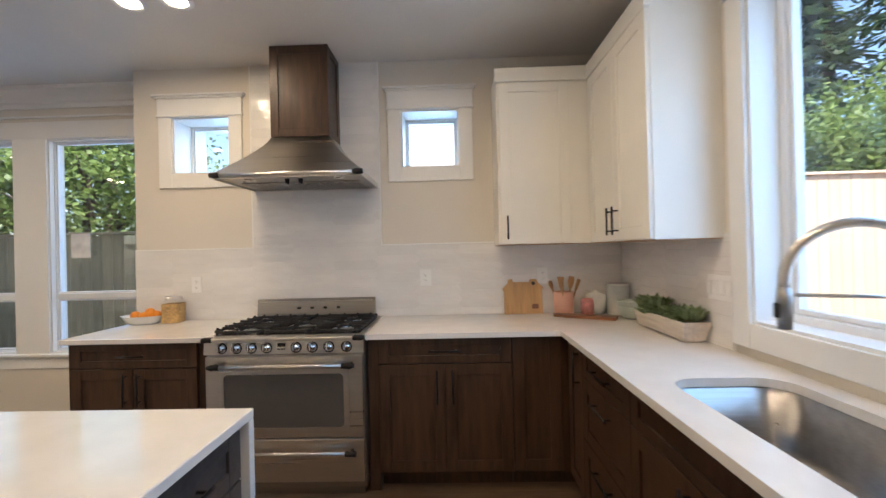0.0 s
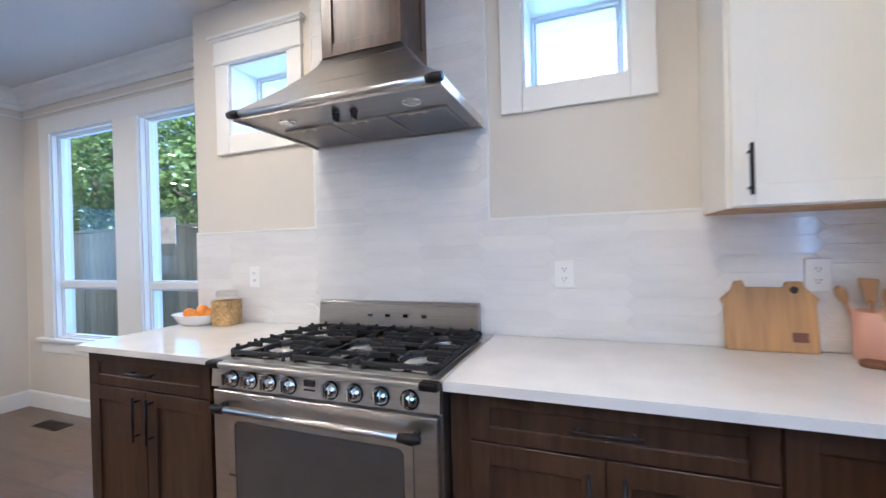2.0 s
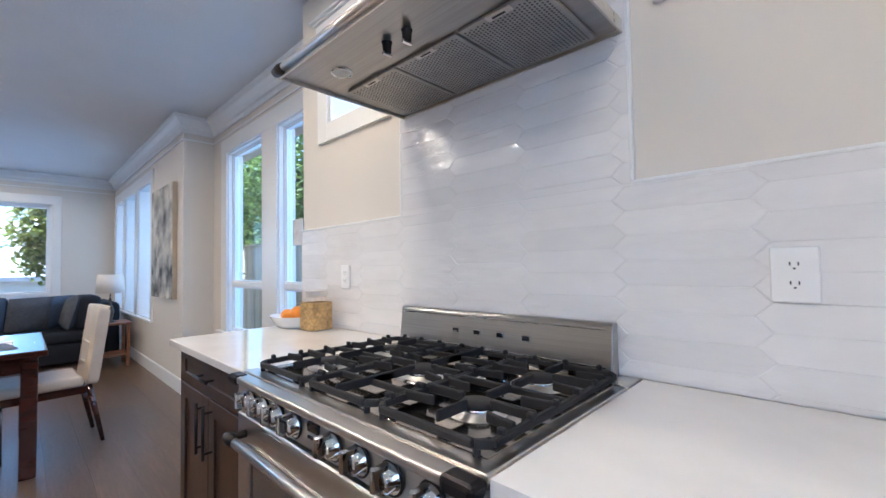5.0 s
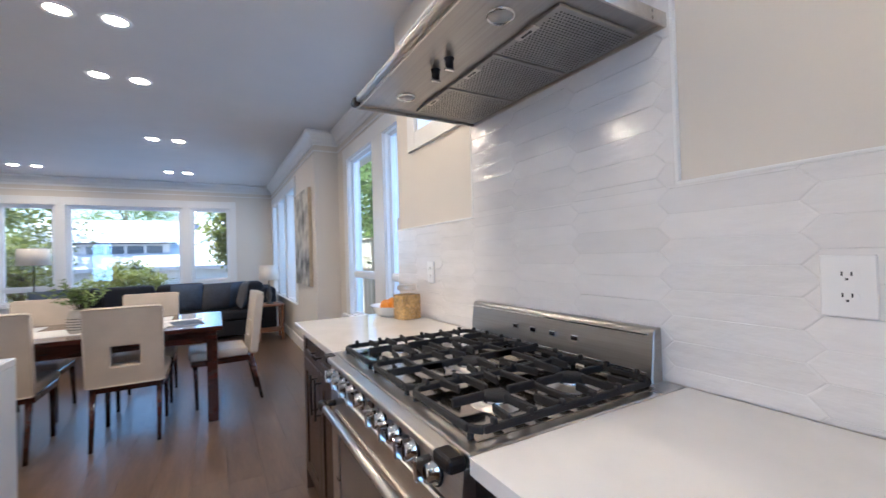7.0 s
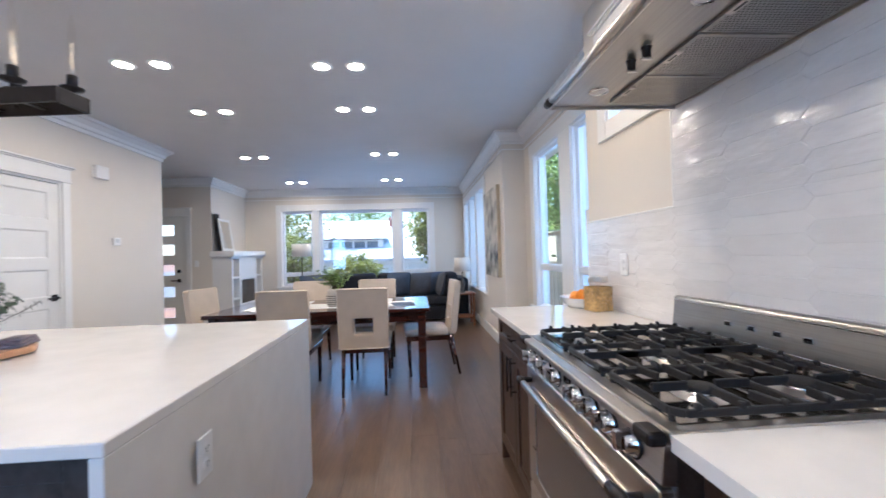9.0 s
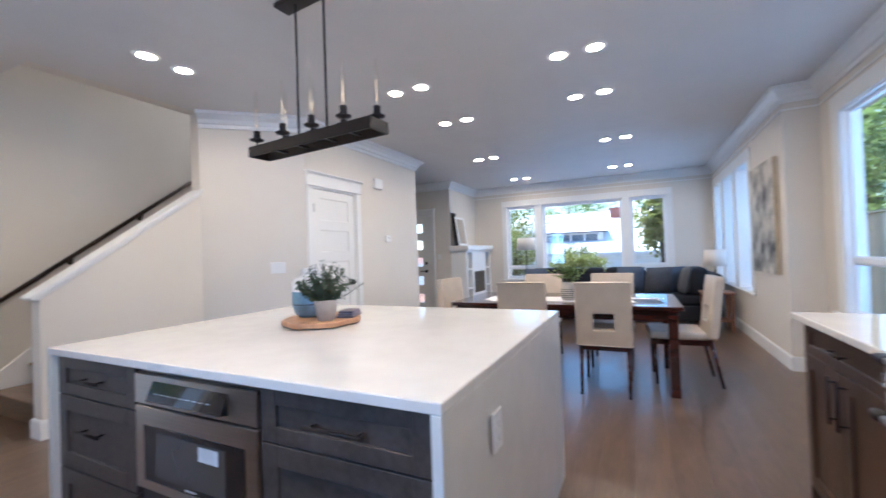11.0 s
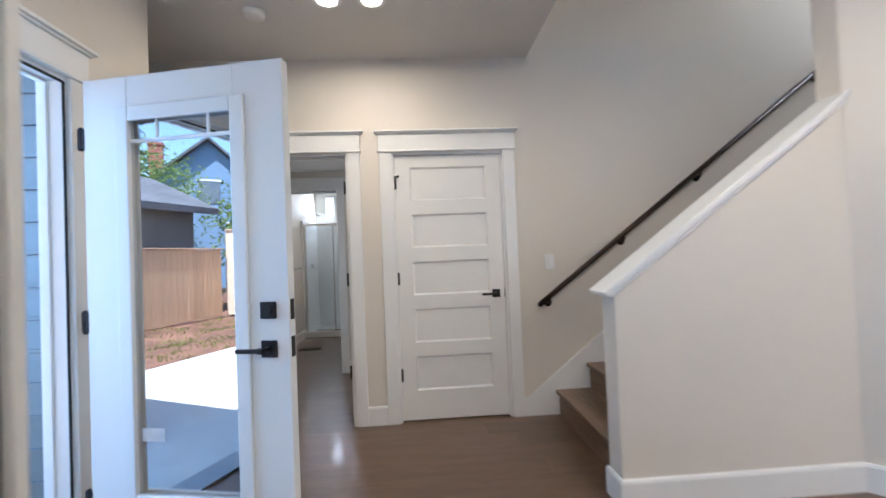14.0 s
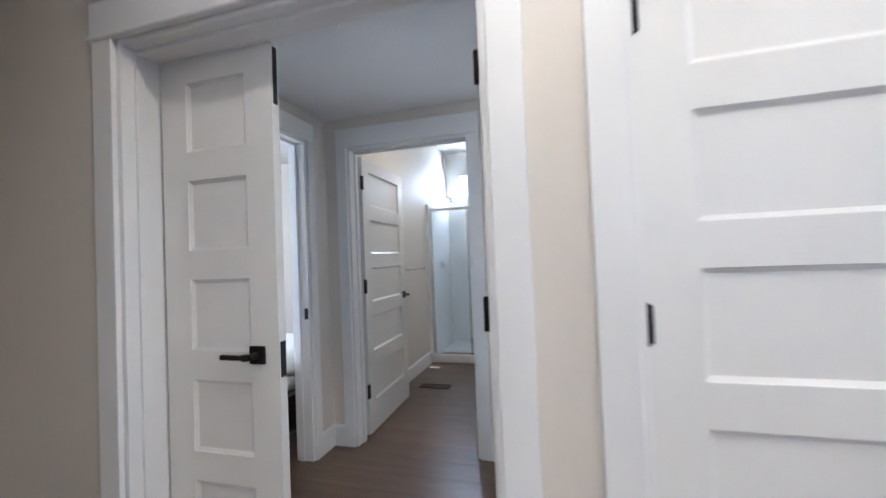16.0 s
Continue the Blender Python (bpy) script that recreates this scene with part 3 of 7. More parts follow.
for k, (a, b, p, q) in enumerate(WEST):
    window(f"window_{k + 8}", "y", XW - 0.06, -1, a, b, p, q, rail=None if k == 1 else 0.86)
    lining(f"window_lining_{k + 8}", "y", XW, XW - 0.06, a, b, p, q)
cs = tagged(new("window_casing_5"), "white flat casing round the wide picture window", "trim", kind="structure")
part("header", boxes([(XW, XW + 0.018, -1.08, 2.43, 2.30, 2.43)], 0.002), TRIM, cs)
part("stool", boxes([(XW, XW + 0.04, -1.10, 2.45, 0.595, 0.62)], 0.004), TRIM, cs)
part("apron", boxes([(XW, XW + 0.016, -1.06, 2.41, 0.50, 0.595)], 0.002), TRIM, cs)
for a, b in ((-1.08, -0.98), (-0.27, -0.15), (1.53, 1.65), (2.33, 2.43)):
    part("side_casing", boxes([(XW, XW + 0.018, a, b, 0.62, 2.30)], 0.002), TRIM, cs)
a, b, p, q = SINK[0]
window("window_11", "y", XE + 0.115, 1, a, b, p, q)
lining("window_lining_11", "y", XE, XE + 0.115, a, b, p, q)
casing("window_casing_6", "y", XE, -1, a, b, p, q, side=0.10, head=0.14, bottom=0.10)
window("window_13", "y", 4.92, 1, -4.65, -3.60, 0.85, 2.25)
window("window_12", "x", -8.04, -1, 1.10, 1.48, 2.0, 2.42)


# ---- doors ----
def five_panel(width, height, thick=0.036):
    """A five-panel leaf from x 0 to width, its middle at y 0."""
    stile, top, rail, low = 0.115, 0.09, 0.105, 0.22
    h = thick / 2
    rows = [(0, stile, -h, h, 0, height), (width - stile, width, -h, h, 0, height), (stile, width - stile, -h, h, 0, low), (stile, width - stile, -h, h, height - top, height)]
    each = (height - low - top - 4 * rail) / 5
    z = low
    bm = bmesh.new()
    fields = []
    for i in range(5):
        fields.append((z, z + each))
        z += each
        if i < 4:
            rows.append((stile, width - stile, -h, h, z, z + rail))
            z += rail
    join(bm, boxes(rows))
    for z0, z1 in fields:
        join(bm, boxes([(stile, width - stile, -h + 0.011, h - 0.011, z0, z1)]))
        for s in (-1, 1):
            y = s * h
            yi = s * (h - 0.011)
            e = 0.013
            ring_o = [(stile, z0), (width - stile, z0), (width - stile, z1), (stile, z1)]
            ring_i = [(stile + e, z0 + e), (width - stile - e, z0 + e), (width - stile - e, z1 - e), (stile + e, z1 - e)]
            vo = [bm.verts.new((x, y - s * 0.003, zz)) for x, zz in ring_o]
            vi = [bm.verts.new((x, yi, zz)) for x, zz in ring_i]
            for j in range(4):
                bm.faces.new([vo[j], vo[(j + 1) % 4], vi[(j + 1) % 4], vi[j]])
    return bm


def lever(parent, x, z, y, side, toward, plate=0.062):
    """A black square-rose lever on the face y (side: +1 or -1), pointing to -x or +x."""
    bm = boxes([(x - plate / 2, x + plate / 2, y, y + side * 0.010, z - plate / 2, z + plate / 2)], 0.002)
    join(bm, tube([(x, y + side * 0.008, z), (x, y + side * 0.05, z)], 0.011, 10))
    join(bm, boxes([(x + toward * 0.012 - 0.012, x + toward * 0.012 + 0.012, y + side * 0.038, y + side * 0.058, z - 0.011, z + 0.011)], 0.003))
    join(bm, boxes([(x, x + toward * 0.115, y + side * 0.042, y + side * 0.056, z - 0.009, z + 0.008)], 0.003))
    return part("door_handle", bm, BLACKMETAL, parent, "matt black square-rose lever")


def hinge(parent, x, y, z):
    bm = tube([(x, y, z - 0.05), (x, y, z + 0.05)], 0.0075, 8)
    join(bm, boxes([(x - 0.016, x + 0.016, y - 0.004, y + 0.002, z - 0.045, z + 0.045)], 0.001))
    return part("hinge", bm, BLACKMETAL, parent, "black butt hinge")


def jamb(name, along, lo, hi, a, b, top, stop_at):
    """A door frame inside an opening with a stop strip."""
    t = 0.018
    rows = [(a, a + t, lo, hi, 0, top), (b - t, b, lo, hi, 0, top), (a + t, b - t, lo, hi, top - t, top)]
    rows += [(a + t, a + t + 0.012, stop_at, stop_at + 0.03, 0, top - t), (b - t - 0.012, b - t, stop_at, stop_at + 0.03, 0, top - t), (a + t + 0.012, b - t - 0.012, stop_at, stop_at + 0.03, top - t - 0.012, top - t)]
    if along == "y":
        rows = [(r[2], r[3], r[0], r[1], r[4], r[5]) for r in rows]
    return setting(name, boxes(rows, 0.001), TRIM, "white painted door frame", "door frame")


# closet door in the south wall
casing("door_casing_1", "x", YS, 1, -0.709, 0.146, 0, 2.045, side=0.09, bottom=0)
jamb("door_frame_1", "x", YS - 0.14, YS, -0.709, 0.146, 2.045, YS - 0.09)
d = tagged(new("door_1"), "closed white five-panel door with black lever", "door", kind="structure")
d.matrix_basis = pose(-0.689, YS - 0.034, 0.014)
part("leaf", five_panel(0.815, 2.008), DOORPAINT, d)
lever(d, 0.068, 0.93, 0.018, 1, 1)
part("strike", boxes([(-0.008, 0.002, 0.016, 0.021, 0.895, 0.965)], 0.001), BLACKMETAL, d)
for z in (0.34, 1.07, 1.80):
    hinge(d, 0.817, 0.022, z)
part("hinge_stop", boxes([(0.781, 0.824, 0.022, 0.034, 1.845, 1.853), (0.781, 0.789, 0.022, 0.040, 1.838, 1.860)], 0.001), BLACKMETAL, d)

# double door to the hall
casing("door_casing_2", "x", YS, 1, 0.47, 1.75, 0, 2.05, side=0.09, bottom=0)
jamb("door_frame_2", "x", YS - 0.14, YS, 0.47, 1.75, 2.05, YS - 0.075)
d = tagged(new("door_2"), "white five-panel fixed leaf with black lever", "door", kind="structure")
d.matrix_basis = pose(1.240, YS - 0.165, 0.014)
part("leaf", five_panel(0.490, 2.013), DOORPAINT, d)
lever(d, 0.085, 0.935, 0.018, 1, 1)
part("edge_plate", boxes([(-0.004, 0.001, -0.012, 0.012, 0.86, 0.98)], 0.001), BLACKMETAL, d)
part("flush_bolt", boxes([(-0.003, 0.001, -0.01, 0.01, 1.80, 2.0)], 0.001), BLACKMETAL, d)
d = tagged(new("door_3"), "white five-panel door standing open into the hall", "door", kind="structure")
d.matrix_basis = pose(0.505, YS - 0.165, 0.014, 0, 0, -86)
part("leaf", five_panel(0.76, 2.013), DOORPAINT, d)
for z in (0.35, 1.075, 1.80):
    hinge(d, -0.016, 0.022, z)

# closet door beside the hall
casing("door_casing_3", "x", -1.42, 1, -3.73, -2.97, 0, 2.05, side=0.085, bottom=0)
jamb("door_frame_3", "x", -1.54, -1.42, -3.73, -2.97, 2.05, -1.50)
d = tagged(new("door_4"), "closed white five-panel closet door", "door", kind="structure")
d.matrix_basis = pose(-3.71, -1.452, 0.014)
part("leaf", five_panel(0.718, 2.013), DOORPAINT, d)
lever(d, 0.06, 0.93, 0.018, 1, 1)
for z in (0.35, 1.07, 1.80):
    hinge(d, 0.718, 0.022, z)

# bathroom and bedroom doorways
casing("door_casing_4", "x", -4.83, 1, 0.84, 1.70, 0, 2.04, side=0.075, bottom=0, cap=False, head=0.13)
jamb("door_frame_4", "x", -4.95, -4.83, 0.84, 1.70, 2.04, -4.92)
d = tagged(new("door_5"), "white five-panel bathroom door standing open", "door", kind="structure")
d.matrix_basis = pose(1.688, -4.985, 0.014, 0, 0, -88.5)
part("leaf", five_panel(0.83, 2.0), DOORPAINT, d)
lever(d, 0.775, 0.93, -0.018, -1, -1)
for z in (0.31, 1.06, 1.81):
    part("hinge", boxes([(-0.028, 0.004, -0.030, -0.016, z - 0.05, z + 0.05)], 0.003), BLACKMETAL, d)
casing("door_casing_5", "y", 1.87, -1, -4.60, -3.80, 0, 2.05, side=0.07, bottom=0, cap=False, head=0.12)
jamb("door_frame_5", "y", 1.87, 1.99, -4.60, -3.80, 2.05, 1.93)
part("strike_plate", boxes([(1.875, 1.90, -4.582, -4.578, 0.90, 0.97)], 0.001), BLACKMETAL, bpy.data.objects["door_frame_5"])

# front door with small panes
casing("door_casing_6", "y", -7.3, 1, -3.12, -2.20, 0, 2.07, side=0.09, bottom=0)
d = tagged(new("door_6"), "white front door with five small panes", "door", kind="structure")
rows, z, lights = [], 0.0, []
for z0, z1 in ((0.22, 0.41), (0.60, 0.79), (1.00, 1.19), (1.37, 1.56), (1.73, 1.92)):
    rows += [(-7.375, -7.335, -3.12, -2.20, z, z0), (-7.375, -7.335, -3.12, -2.95, z0, z1), (-7.375, -7.335, -2.43, -2.20, z0, z1)]
    lights.append((z0, z1))
    z = z1
rows.append((-7.375, -7.335, -3.12, -2.20, z, 2.07))
part("leaf", boxes(rows), DOORPAINT, d)
for z0, z1 in lights:
    part("pane", boxes([(-7.36, -7.352, -2.95, -2.43, z0, z1)]), PANE, d)
part("deadbolt", boxes([(-7.335, -7.315, -2.38, -2.32, 1.04, 1.10)], 0.003), BLACKMETAL, d)
bm = boxes([(-7.335, -7.322, -2.38, -2.32, 0.87, 0.93)], 0.003)
join(bm, boxes([(-7.31, -7.29, -2.48, -2.34, 0.89, 0.91)], 0.003))
join(bm, tube([(-7.33, -2.35, 0.90), (-7.295, -2.35, 0.90)], 0.012))
part("door_handle", bm, BLACKMETAL, d)

# patio door: frame and glazed leaf swung into the room
casing("door_casing_7", "y", XE, -1, -2.075, -1.145, 0, 2.07, side=0.09, bottom=0)
jamb("door_frame_7", "y", XE, XE + 0.11, -2.075, -1.145, 2.07, XE + 0.06)
part("weatherstrip", boxes([(XE - 0.001, XE + 0.004, -2.066, -2.055, 0, 2.05), (XE - 0.001, XE + 0.004, -2.055, -1.165, 2.04, 2.052)]), RUBBERGAP, bpy.data.objects["door_frame_7"])
part("threshold", boxes([(XE - 0.02, XE + 0.17, -2.057, -1.163, -0.01, 0.018)], 0.004), STEELSHADED, bpy.data.objects["door_frame_7"])
d = tagged(new("door_7"), "white glazed patio door standing open, black hardware", "door", kind="structure")
d.matrix_basis = pose(1.366, -2.092, 0.022, 0, 0, 168.0)
W, T = 0.916, 0.0225
L0, L1, G0, G1 = 0.212, 0.702, 0.28, 1.85
part("leaf", boxes([(0, L0, -T, T, 0, 2.03), (L1, W, -T, T, 0, 2.03), (L0, L1, -T, T, 0, G0), (L0, L1, -T, T, G1, 2.03)], 0.002), DOORPAINT, d)
for s in (-1, 1):
    e = 0.05
    part("glazing_bead", boxes([(L0 - e, L0 + 0.012, s * T, s * (T + 0.012), G0 - e, G1 + e), (L1 - 0.012, L1 + e, s * T, s * (T + 0.012), G0 - e, G1 + e), (L0 + 0.012, L1 - 0.012, s * T, s * (T + 0.012), G0 - e, G0 + 0.012), (L0 + 0.012, L1 - 0.012, s * T, s * (T + 0.012), G1 - 0.012, G1 + e)], 0.005, 2), DOORPAINT, d)
part("pane", boxes([(L0, L1, -0.004, 0.004, G0, G1)]), DOORPANE, d).visible_shadow = False
part("muntin", boxes([(L0, L1, -0.010, 0.010, G1 - 0.10, G1 - 0.085), (L0 + 0.12, L0 + 0.132, -0.009, 0.009, G1 - 0.085, G1), (L1 - 0.132, L1 - 0.12, -0.009, 0.009, G1 - 0.085, G1)], 0.002), TRIM, d)
for s in (-1, 1):
    lever(d, W - 0.085, 0.885, s * T, s, -1, 0.066)
    bm = boxes([(W - 0.118, W - 0.052, s * T, s * (T + 0.012), 1.003, 1.069)], 0.003)
    join(bm, tube([(W - 0.085, s * T, 1.036), (W - 0.085, s * (T + 0.020), 1.036)], 0.019, 14))
    part("deadbolt", bm, BLACKMETAL, d)
part("rating_sticker", boxes([(L0 + 0.02, L0 + 0.125, 0.0045, 0.0055, 0.50, 0.555), (L0 + 0.02, L0 + 0.125, -0.0055, -0.0045, 0.50, 0.555)]), PAPER, d, "small white paper sticker on the glass")
part("latch_plate", boxes([(W - 0.001, W + 0.003, -0.013, 0.013, 0.85, 0.93), (W - 0.001, W + 0.003, -0.013, 0.013, 0.996, 1.076)], 0.001), BLACKMETAL, d)
for z in (0.25, 1.0, 1.78):
    hinge(d, -0.012, -T, z)

# ---- stairs ----
RISE, RUN, FIRST = 0.192, 0.248, -1.07
stairs = tagged(new("stairs"), "oak-tread staircase with painted skirt boards", "stairs", kind="structure")
for i in range(13):
    x = FIRST - i * RUN
    part("riser", boxes([(x - 0.02, x, -3.35, -2.30, i * RISE, (i + 1) * RISE - 0.03)]), TREAD, stairs)
    part("tread", boxes([(x - RUN - 0.01, x + 0.028, -3.333, -2.302, (i + 1) * RISE - 0.03, (i + 1) * RISE)], 0.008, 2), TREAD, stairs)
SL = RISE / RUN
part("skirt_board", prism([(-0.80, 0), (-0.80, 0.13), (-0.83, 0.14), (-4.3, 0.14 + SL * 3.47), (-4.3, SL * 3.0), (-1.1, 0)], YS, YS + 0.016, "y"), TRIM, stairs)
half = setting("half_wall", prism([(-0.97, 0), (-0.97, 1.02), (-2.20, 1.02 + 1.23 * 0.735), (-2.20, 0)], -2.30, -2.17, "y"), WALL, "off-white half wall that slopes with the stairs", "wall")
cap = bmesh.new()
slope = math.atan(0.735)
long = 1.42 / math.cos(slope)
join(cap, boxes([(-long, 0.035, -0.088, 0.088, 0.0, 0.030)], 0.006, 2))
join(cap, boxes([(-long, 0.020, -0.078, 0.078, -0.020, 0.0)], 0.004))
part("cap", cap, TRIM, half, "white moulded cap on the half wall").matrix_basis = at(-0.955, -2.235, 1.035) @ Matrix.Rotation(slope, 4, "Y")
rail = thing("handrail", (0, 0, 0), "dark brown round wooden handrail on wall brackets", "handrail")
ry = YS + 0.062
part("rail", tube([(-0.955, ry - 0.045, 0.845), (-0.945, ry - 0.012, 0.850), (-0.96, ry, 0.868), (-4.4, ry, 0.868 + 3.44 * 0.752)], 0.0205, 14), BRONZE, rail)
for x in (-1.02, -1.62, -2.26, -3.3):
    z = 0.868 + (-0.96 - x) * 0.752
    bm = tube([(x, YS + 0.003, z - 0.06), (x, YS + 0.045, z - 0.055), (x, ry, z - 0.02)], 0.008, 8)
    join(bm, lathe([(0, 0), (0.03, 0), (0.026, 0.008), (0.012, 0.012), (0, 0.012)], 14), at(x, YS, z - 0.06) @ rot(-90, "X"))
    part("bracket", bm, BRONZE, rail)


# ---- wall plates ----
def plate(name, m, wide, label, kind):
    p = tagged(new(name), label, kind, group=name)
    p.matrix_basis = m
    part("cover", boxes([(-wide / 2, wide / 2, -0.006, 0, -0.058, 0.058)], 0.002), PLASTIC, p)
    if kind == "outlet":
        for z in (-0.020, 0.020):
            part("socket", prism([(0.0165 * math.cos(a), z + 0.0145 * math.sin(a)) for a in (i * math.pi / 8 for i in range(16))], -0.0085, -0.005, "y"), PLASTIC, p)
            part("slots", boxes([(-0.008, -0.0055, -0.0092, -0.0082, z - 0.001, z + 0.007), (0.0055, 0.008, -0.0092, -0.0082, z - 0.001, z + 0.007), (-0.002, 0.002, -0.0092, -0.0082, z - 0.009, z - 0.005)]), SLOT, p)
    else:
        k = max(1, round(wide / 0.046) - 0 if wide < 0.08 else round(wide / 0.046))
        k = 1 if wide < 0.08 else k
        for i in range(k):
            x = (i - (k - 1) / 2) * 0.046
            part("rocker", boxes([(x - 0.016, x + 0.016, -0.010, -0.005, -0.033, 0.033)], 0.002), PLASTIC, p)
    return p


plate("wall_outlet", at(0.020, 3.088, 1.184), 0.08, "white double outlet on the tiled wall", "outlet")
plate("wall_outlet", at(-1.66, 3.088, 1.17), 0.075, "white double outlet on the tiled wall beside a jar", "outlet")
plate("wall_outlet", at(0.86, 3.088, 1.18), 0.075, "white double outlet behind the utensils", "outlet")
plate("wall_outlet", at(-0.735, 1.385, 0.72) @ rot(180), 0.075, "white double outlet on the island side", "outlet")
plate("wall_switch", at(-1.045, YS, 1.17) @ rot(180), 0.072, "white single rocker switch beside the handrail", "switch")
plate("wall_switch", at(-2.677, -1.639, 1.168) @ rot(180 - 48), 0.150, "white triple rocker switch on the angled wall", "switch")
plate("wall_switch", at(XE - 0.014, 2.02, 1.18) @ rot(-90), 0.165, "white triple rocker switch beside the sink window", "switch")
plate("wall_switch", at(-7.3, -2.02, 1.2) @ rot(90), 0.072, "white switch beside the front door", "switch")
t = thing("thermostat", (-4.43, -1.42, 1.50), "small white wall thermostat", "thermostat", 180)
part("body", boxes([(-0.055, 0.055, -0.025, 0, -0.045, 0.045)], 0.006, 2), PLASTIC, t)
part("display", boxes([(-0.03, 0.03, -0.0262, -0.024, -0.012, 0.026)]), GALVANISED, t)
t = thing("door_chime", (-4.20, -1.42, 2.24), "small white door chime box", "chime", 180)
part("box", boxes([(-0.09, 0.09, -0.05, 0, -0.07, 0.07)], 0.008, 2), PLASTIC, t)
t = thing("smoke_detector", (0.9, -2.75, ZC), "round white ceiling smoke detector", "detector")
part("body", lathe([(0, -0.035), (0.045, -0.035), (0.06, -0.025), (0.065, 0), (0, 0)], 24), PLASTIC, t)
for where, label in (((-3.85, 3.18, 0.0), "brown floor vent beside the dining window"), ((1.55, -6.15, 0.0), "brown floor vent in the bathroom")):
    v = thing("floor_vent", where, label, "vent", group="floor vents")
    part("frame", boxes([(-0.15, 0.15, -0.06, -0.05, 0, 0.006), (-0.15, 0.15, 0.05, 0.06, 0, 0.006), (-0.15, -0.14, -0.05, 0.05, 0, 0.006), (0.14, 0.15, -0.05, 0.05, 0, 0.006)]), BRONZE, v)
    for i in range(11):
        part("slat", boxes([(-0.135 + i * 0.0255, -0.12 + i * 0.0255, -0.05, 0.05, 0.0, 0.005)]), BRONZE, v)


# ---- ceiling lights ----
def downlight(x, y):
    d = thing("recessed_downlight", (x, y, ZC), "lit round white recessed ceiling light", "ceiling light", group="recessed downlights")
    part("trim_ring", lathe([(0.055, 0.0), (0.056, -0.004), (0.068, -0.006), (0.085, -0.003), (0.087, 0.0)], 28), PLASTIC, d)
    part("lens", lathe([(0, -0.0015), (0.056, -0.0015), (0.056, 0.0)], 24), LAMPGLOW, d)


# Added unseen fill lights: the x 0.10 and 0.37 pairs and the bathroom one.
for x, y in ((-2.82, 1.28), (-2.82, 1.55), (-3.78, 1.28), (-3.78, 1.545), (-5.65, 1.42), (-5.65, 1.69), (-7.75, 1.41), (-7.75, 1.68),
             (-2.80, -0.20), (-2.80, 0.07), (-3.84, -0.18), (-3.84, 0.09), (-5.78, -0.50), (-5.78, -0.24), (-7.9, -0.50), (-7.9, -0.24),
             (-1.57, -1.38), (-1.30, -1.38), (0.44, -2.63), (0.18, -2.63), (-1.50, 2.31), (-1.24, 2.31), (0.10, 0.45), (0.37, 0.45), (0.10, 1.55), (0.37, 1.55), (1.05, -5.9)):
    downlight(x, y)


# ---- kitchen cabinets ----
def shaker(w, h, thick=0.02, stile=0.062, rec=0.009):
    """A frame-and-panel front from 0 to w and 0 to h; its face at y 0, its back at +thick."""
    s = min(stile, h * 0.3)
    bm = boxes([(0, stile, 0, thick, 0, h), (w - stile, w, 0, thick, 0, h), (stile, w - stile, 0, thick, 0, s), (stile, w - stile, 0, thick, h - s, h)], 0.0015)
    join(bm, boxes([(stile - 0.002, w - stile + 0.002, rec, thick - 0.002, s - 0.002, h - s + 0.002)]))
    return bm


def pull(parent, x, z, length, upright, y=0.0):
    """A black bar pull, its middle at (x, z), on the face y."""
    a = length / 2
    if upright:
        ends = [(x, y - 0.03, z - a), (x, y - 0.03, z + a)]
        posts = [[(x, y, z + s * (a - 0.022)), (x, y - 0.03, z + s * (a - 0.022))] for s in (-1, 1)]
    else:
        ends = [(x - a, y - 0.03, z), (x + a, y - 0.03, z)]
        posts = [[(x + s * (a - 0.022), y, z), (x + s * (a - 0.022), y - 0.03, z)] for s in (-1, 1)]
    bm = tube(ends, 0.0058, 8)
    for p in posts:
        join(bm, tube(p, 0.0045, 8))
    return part("handle", bm, BLACKMETAL, parent, "black bar pull")


def front(parent, name, x, z, w, h, mat, handle=None, y=-0.02):
    """A front at (x, z) of a cabinet, with its pull: ('v' or 'h', x, z, length) from the front's corner."""
    f = part(name, shaker(w, h), mat, parent)
    f.matrix_basis = at(x, y, z)
    if handle:
        pull(f, handle[1], handle[2], handle[3], handle[0] == "v")
    return f


def carcass(parent, w, depth, z0, z1, mat, toe=True):
    bm = boxes([(0, w, 0.0, depth, z0, z1)])
    if toe:
        join(bm, boxes([(0.0, w, 0.07, depth, 0, z0)]))
    return part("body", bm, mat, parent)


FRONTY = 2.475
g = 0.003
# to the west of the range
c = thing("base_cabinet", (-2.035, FRONTY + 0.02, 0), "dark stained shaker base cabinet with drawer over two doors", "cabinet", group="base cabinets")
carcass(c, 0.76, 0.605, 0.10, 0.884, DARKWOOD)
front(c, "drawer", g, 0.735, 0.754, 0.145, DARKWOOD, ("h", 0.377, 0.072, 0.16))
front(c, "door", g, 0.115, 0.374, 0.614, DARKWOOD, ("v", 0.335, 0.50, 0.19))
front(c, "door", 0.38 + g / 2, 0.115, 0.375, 0.614, DARKWOOD, ("v", 0.04, 0.50, 0.19))
part("side_panel", boxes([(-0.004, 0.0, -0.018, 0.605, 0, 0.884)]), DARKWOOD, c)
f = thing("filler_strip", (-1.275, FRONTY + 0.02, 0), "narrow dark wood filler beside the range", "cabinet", group="fillers")
part("strip", boxes([(0.001, 0.068, 0, 0.60, 0.0, 0.884)], 0.001), DARKWOOD, f)
f = thing("filler_strip", (-0.285, FRONTY + 0.02, 0), "narrow dark wood filler beside the range", "cabinet", group="fillers")
part("strip", boxes([(0.0, 0.062, 0, 0.60, 0.0, 0.884)], 0.001), DARKWOOD, f)
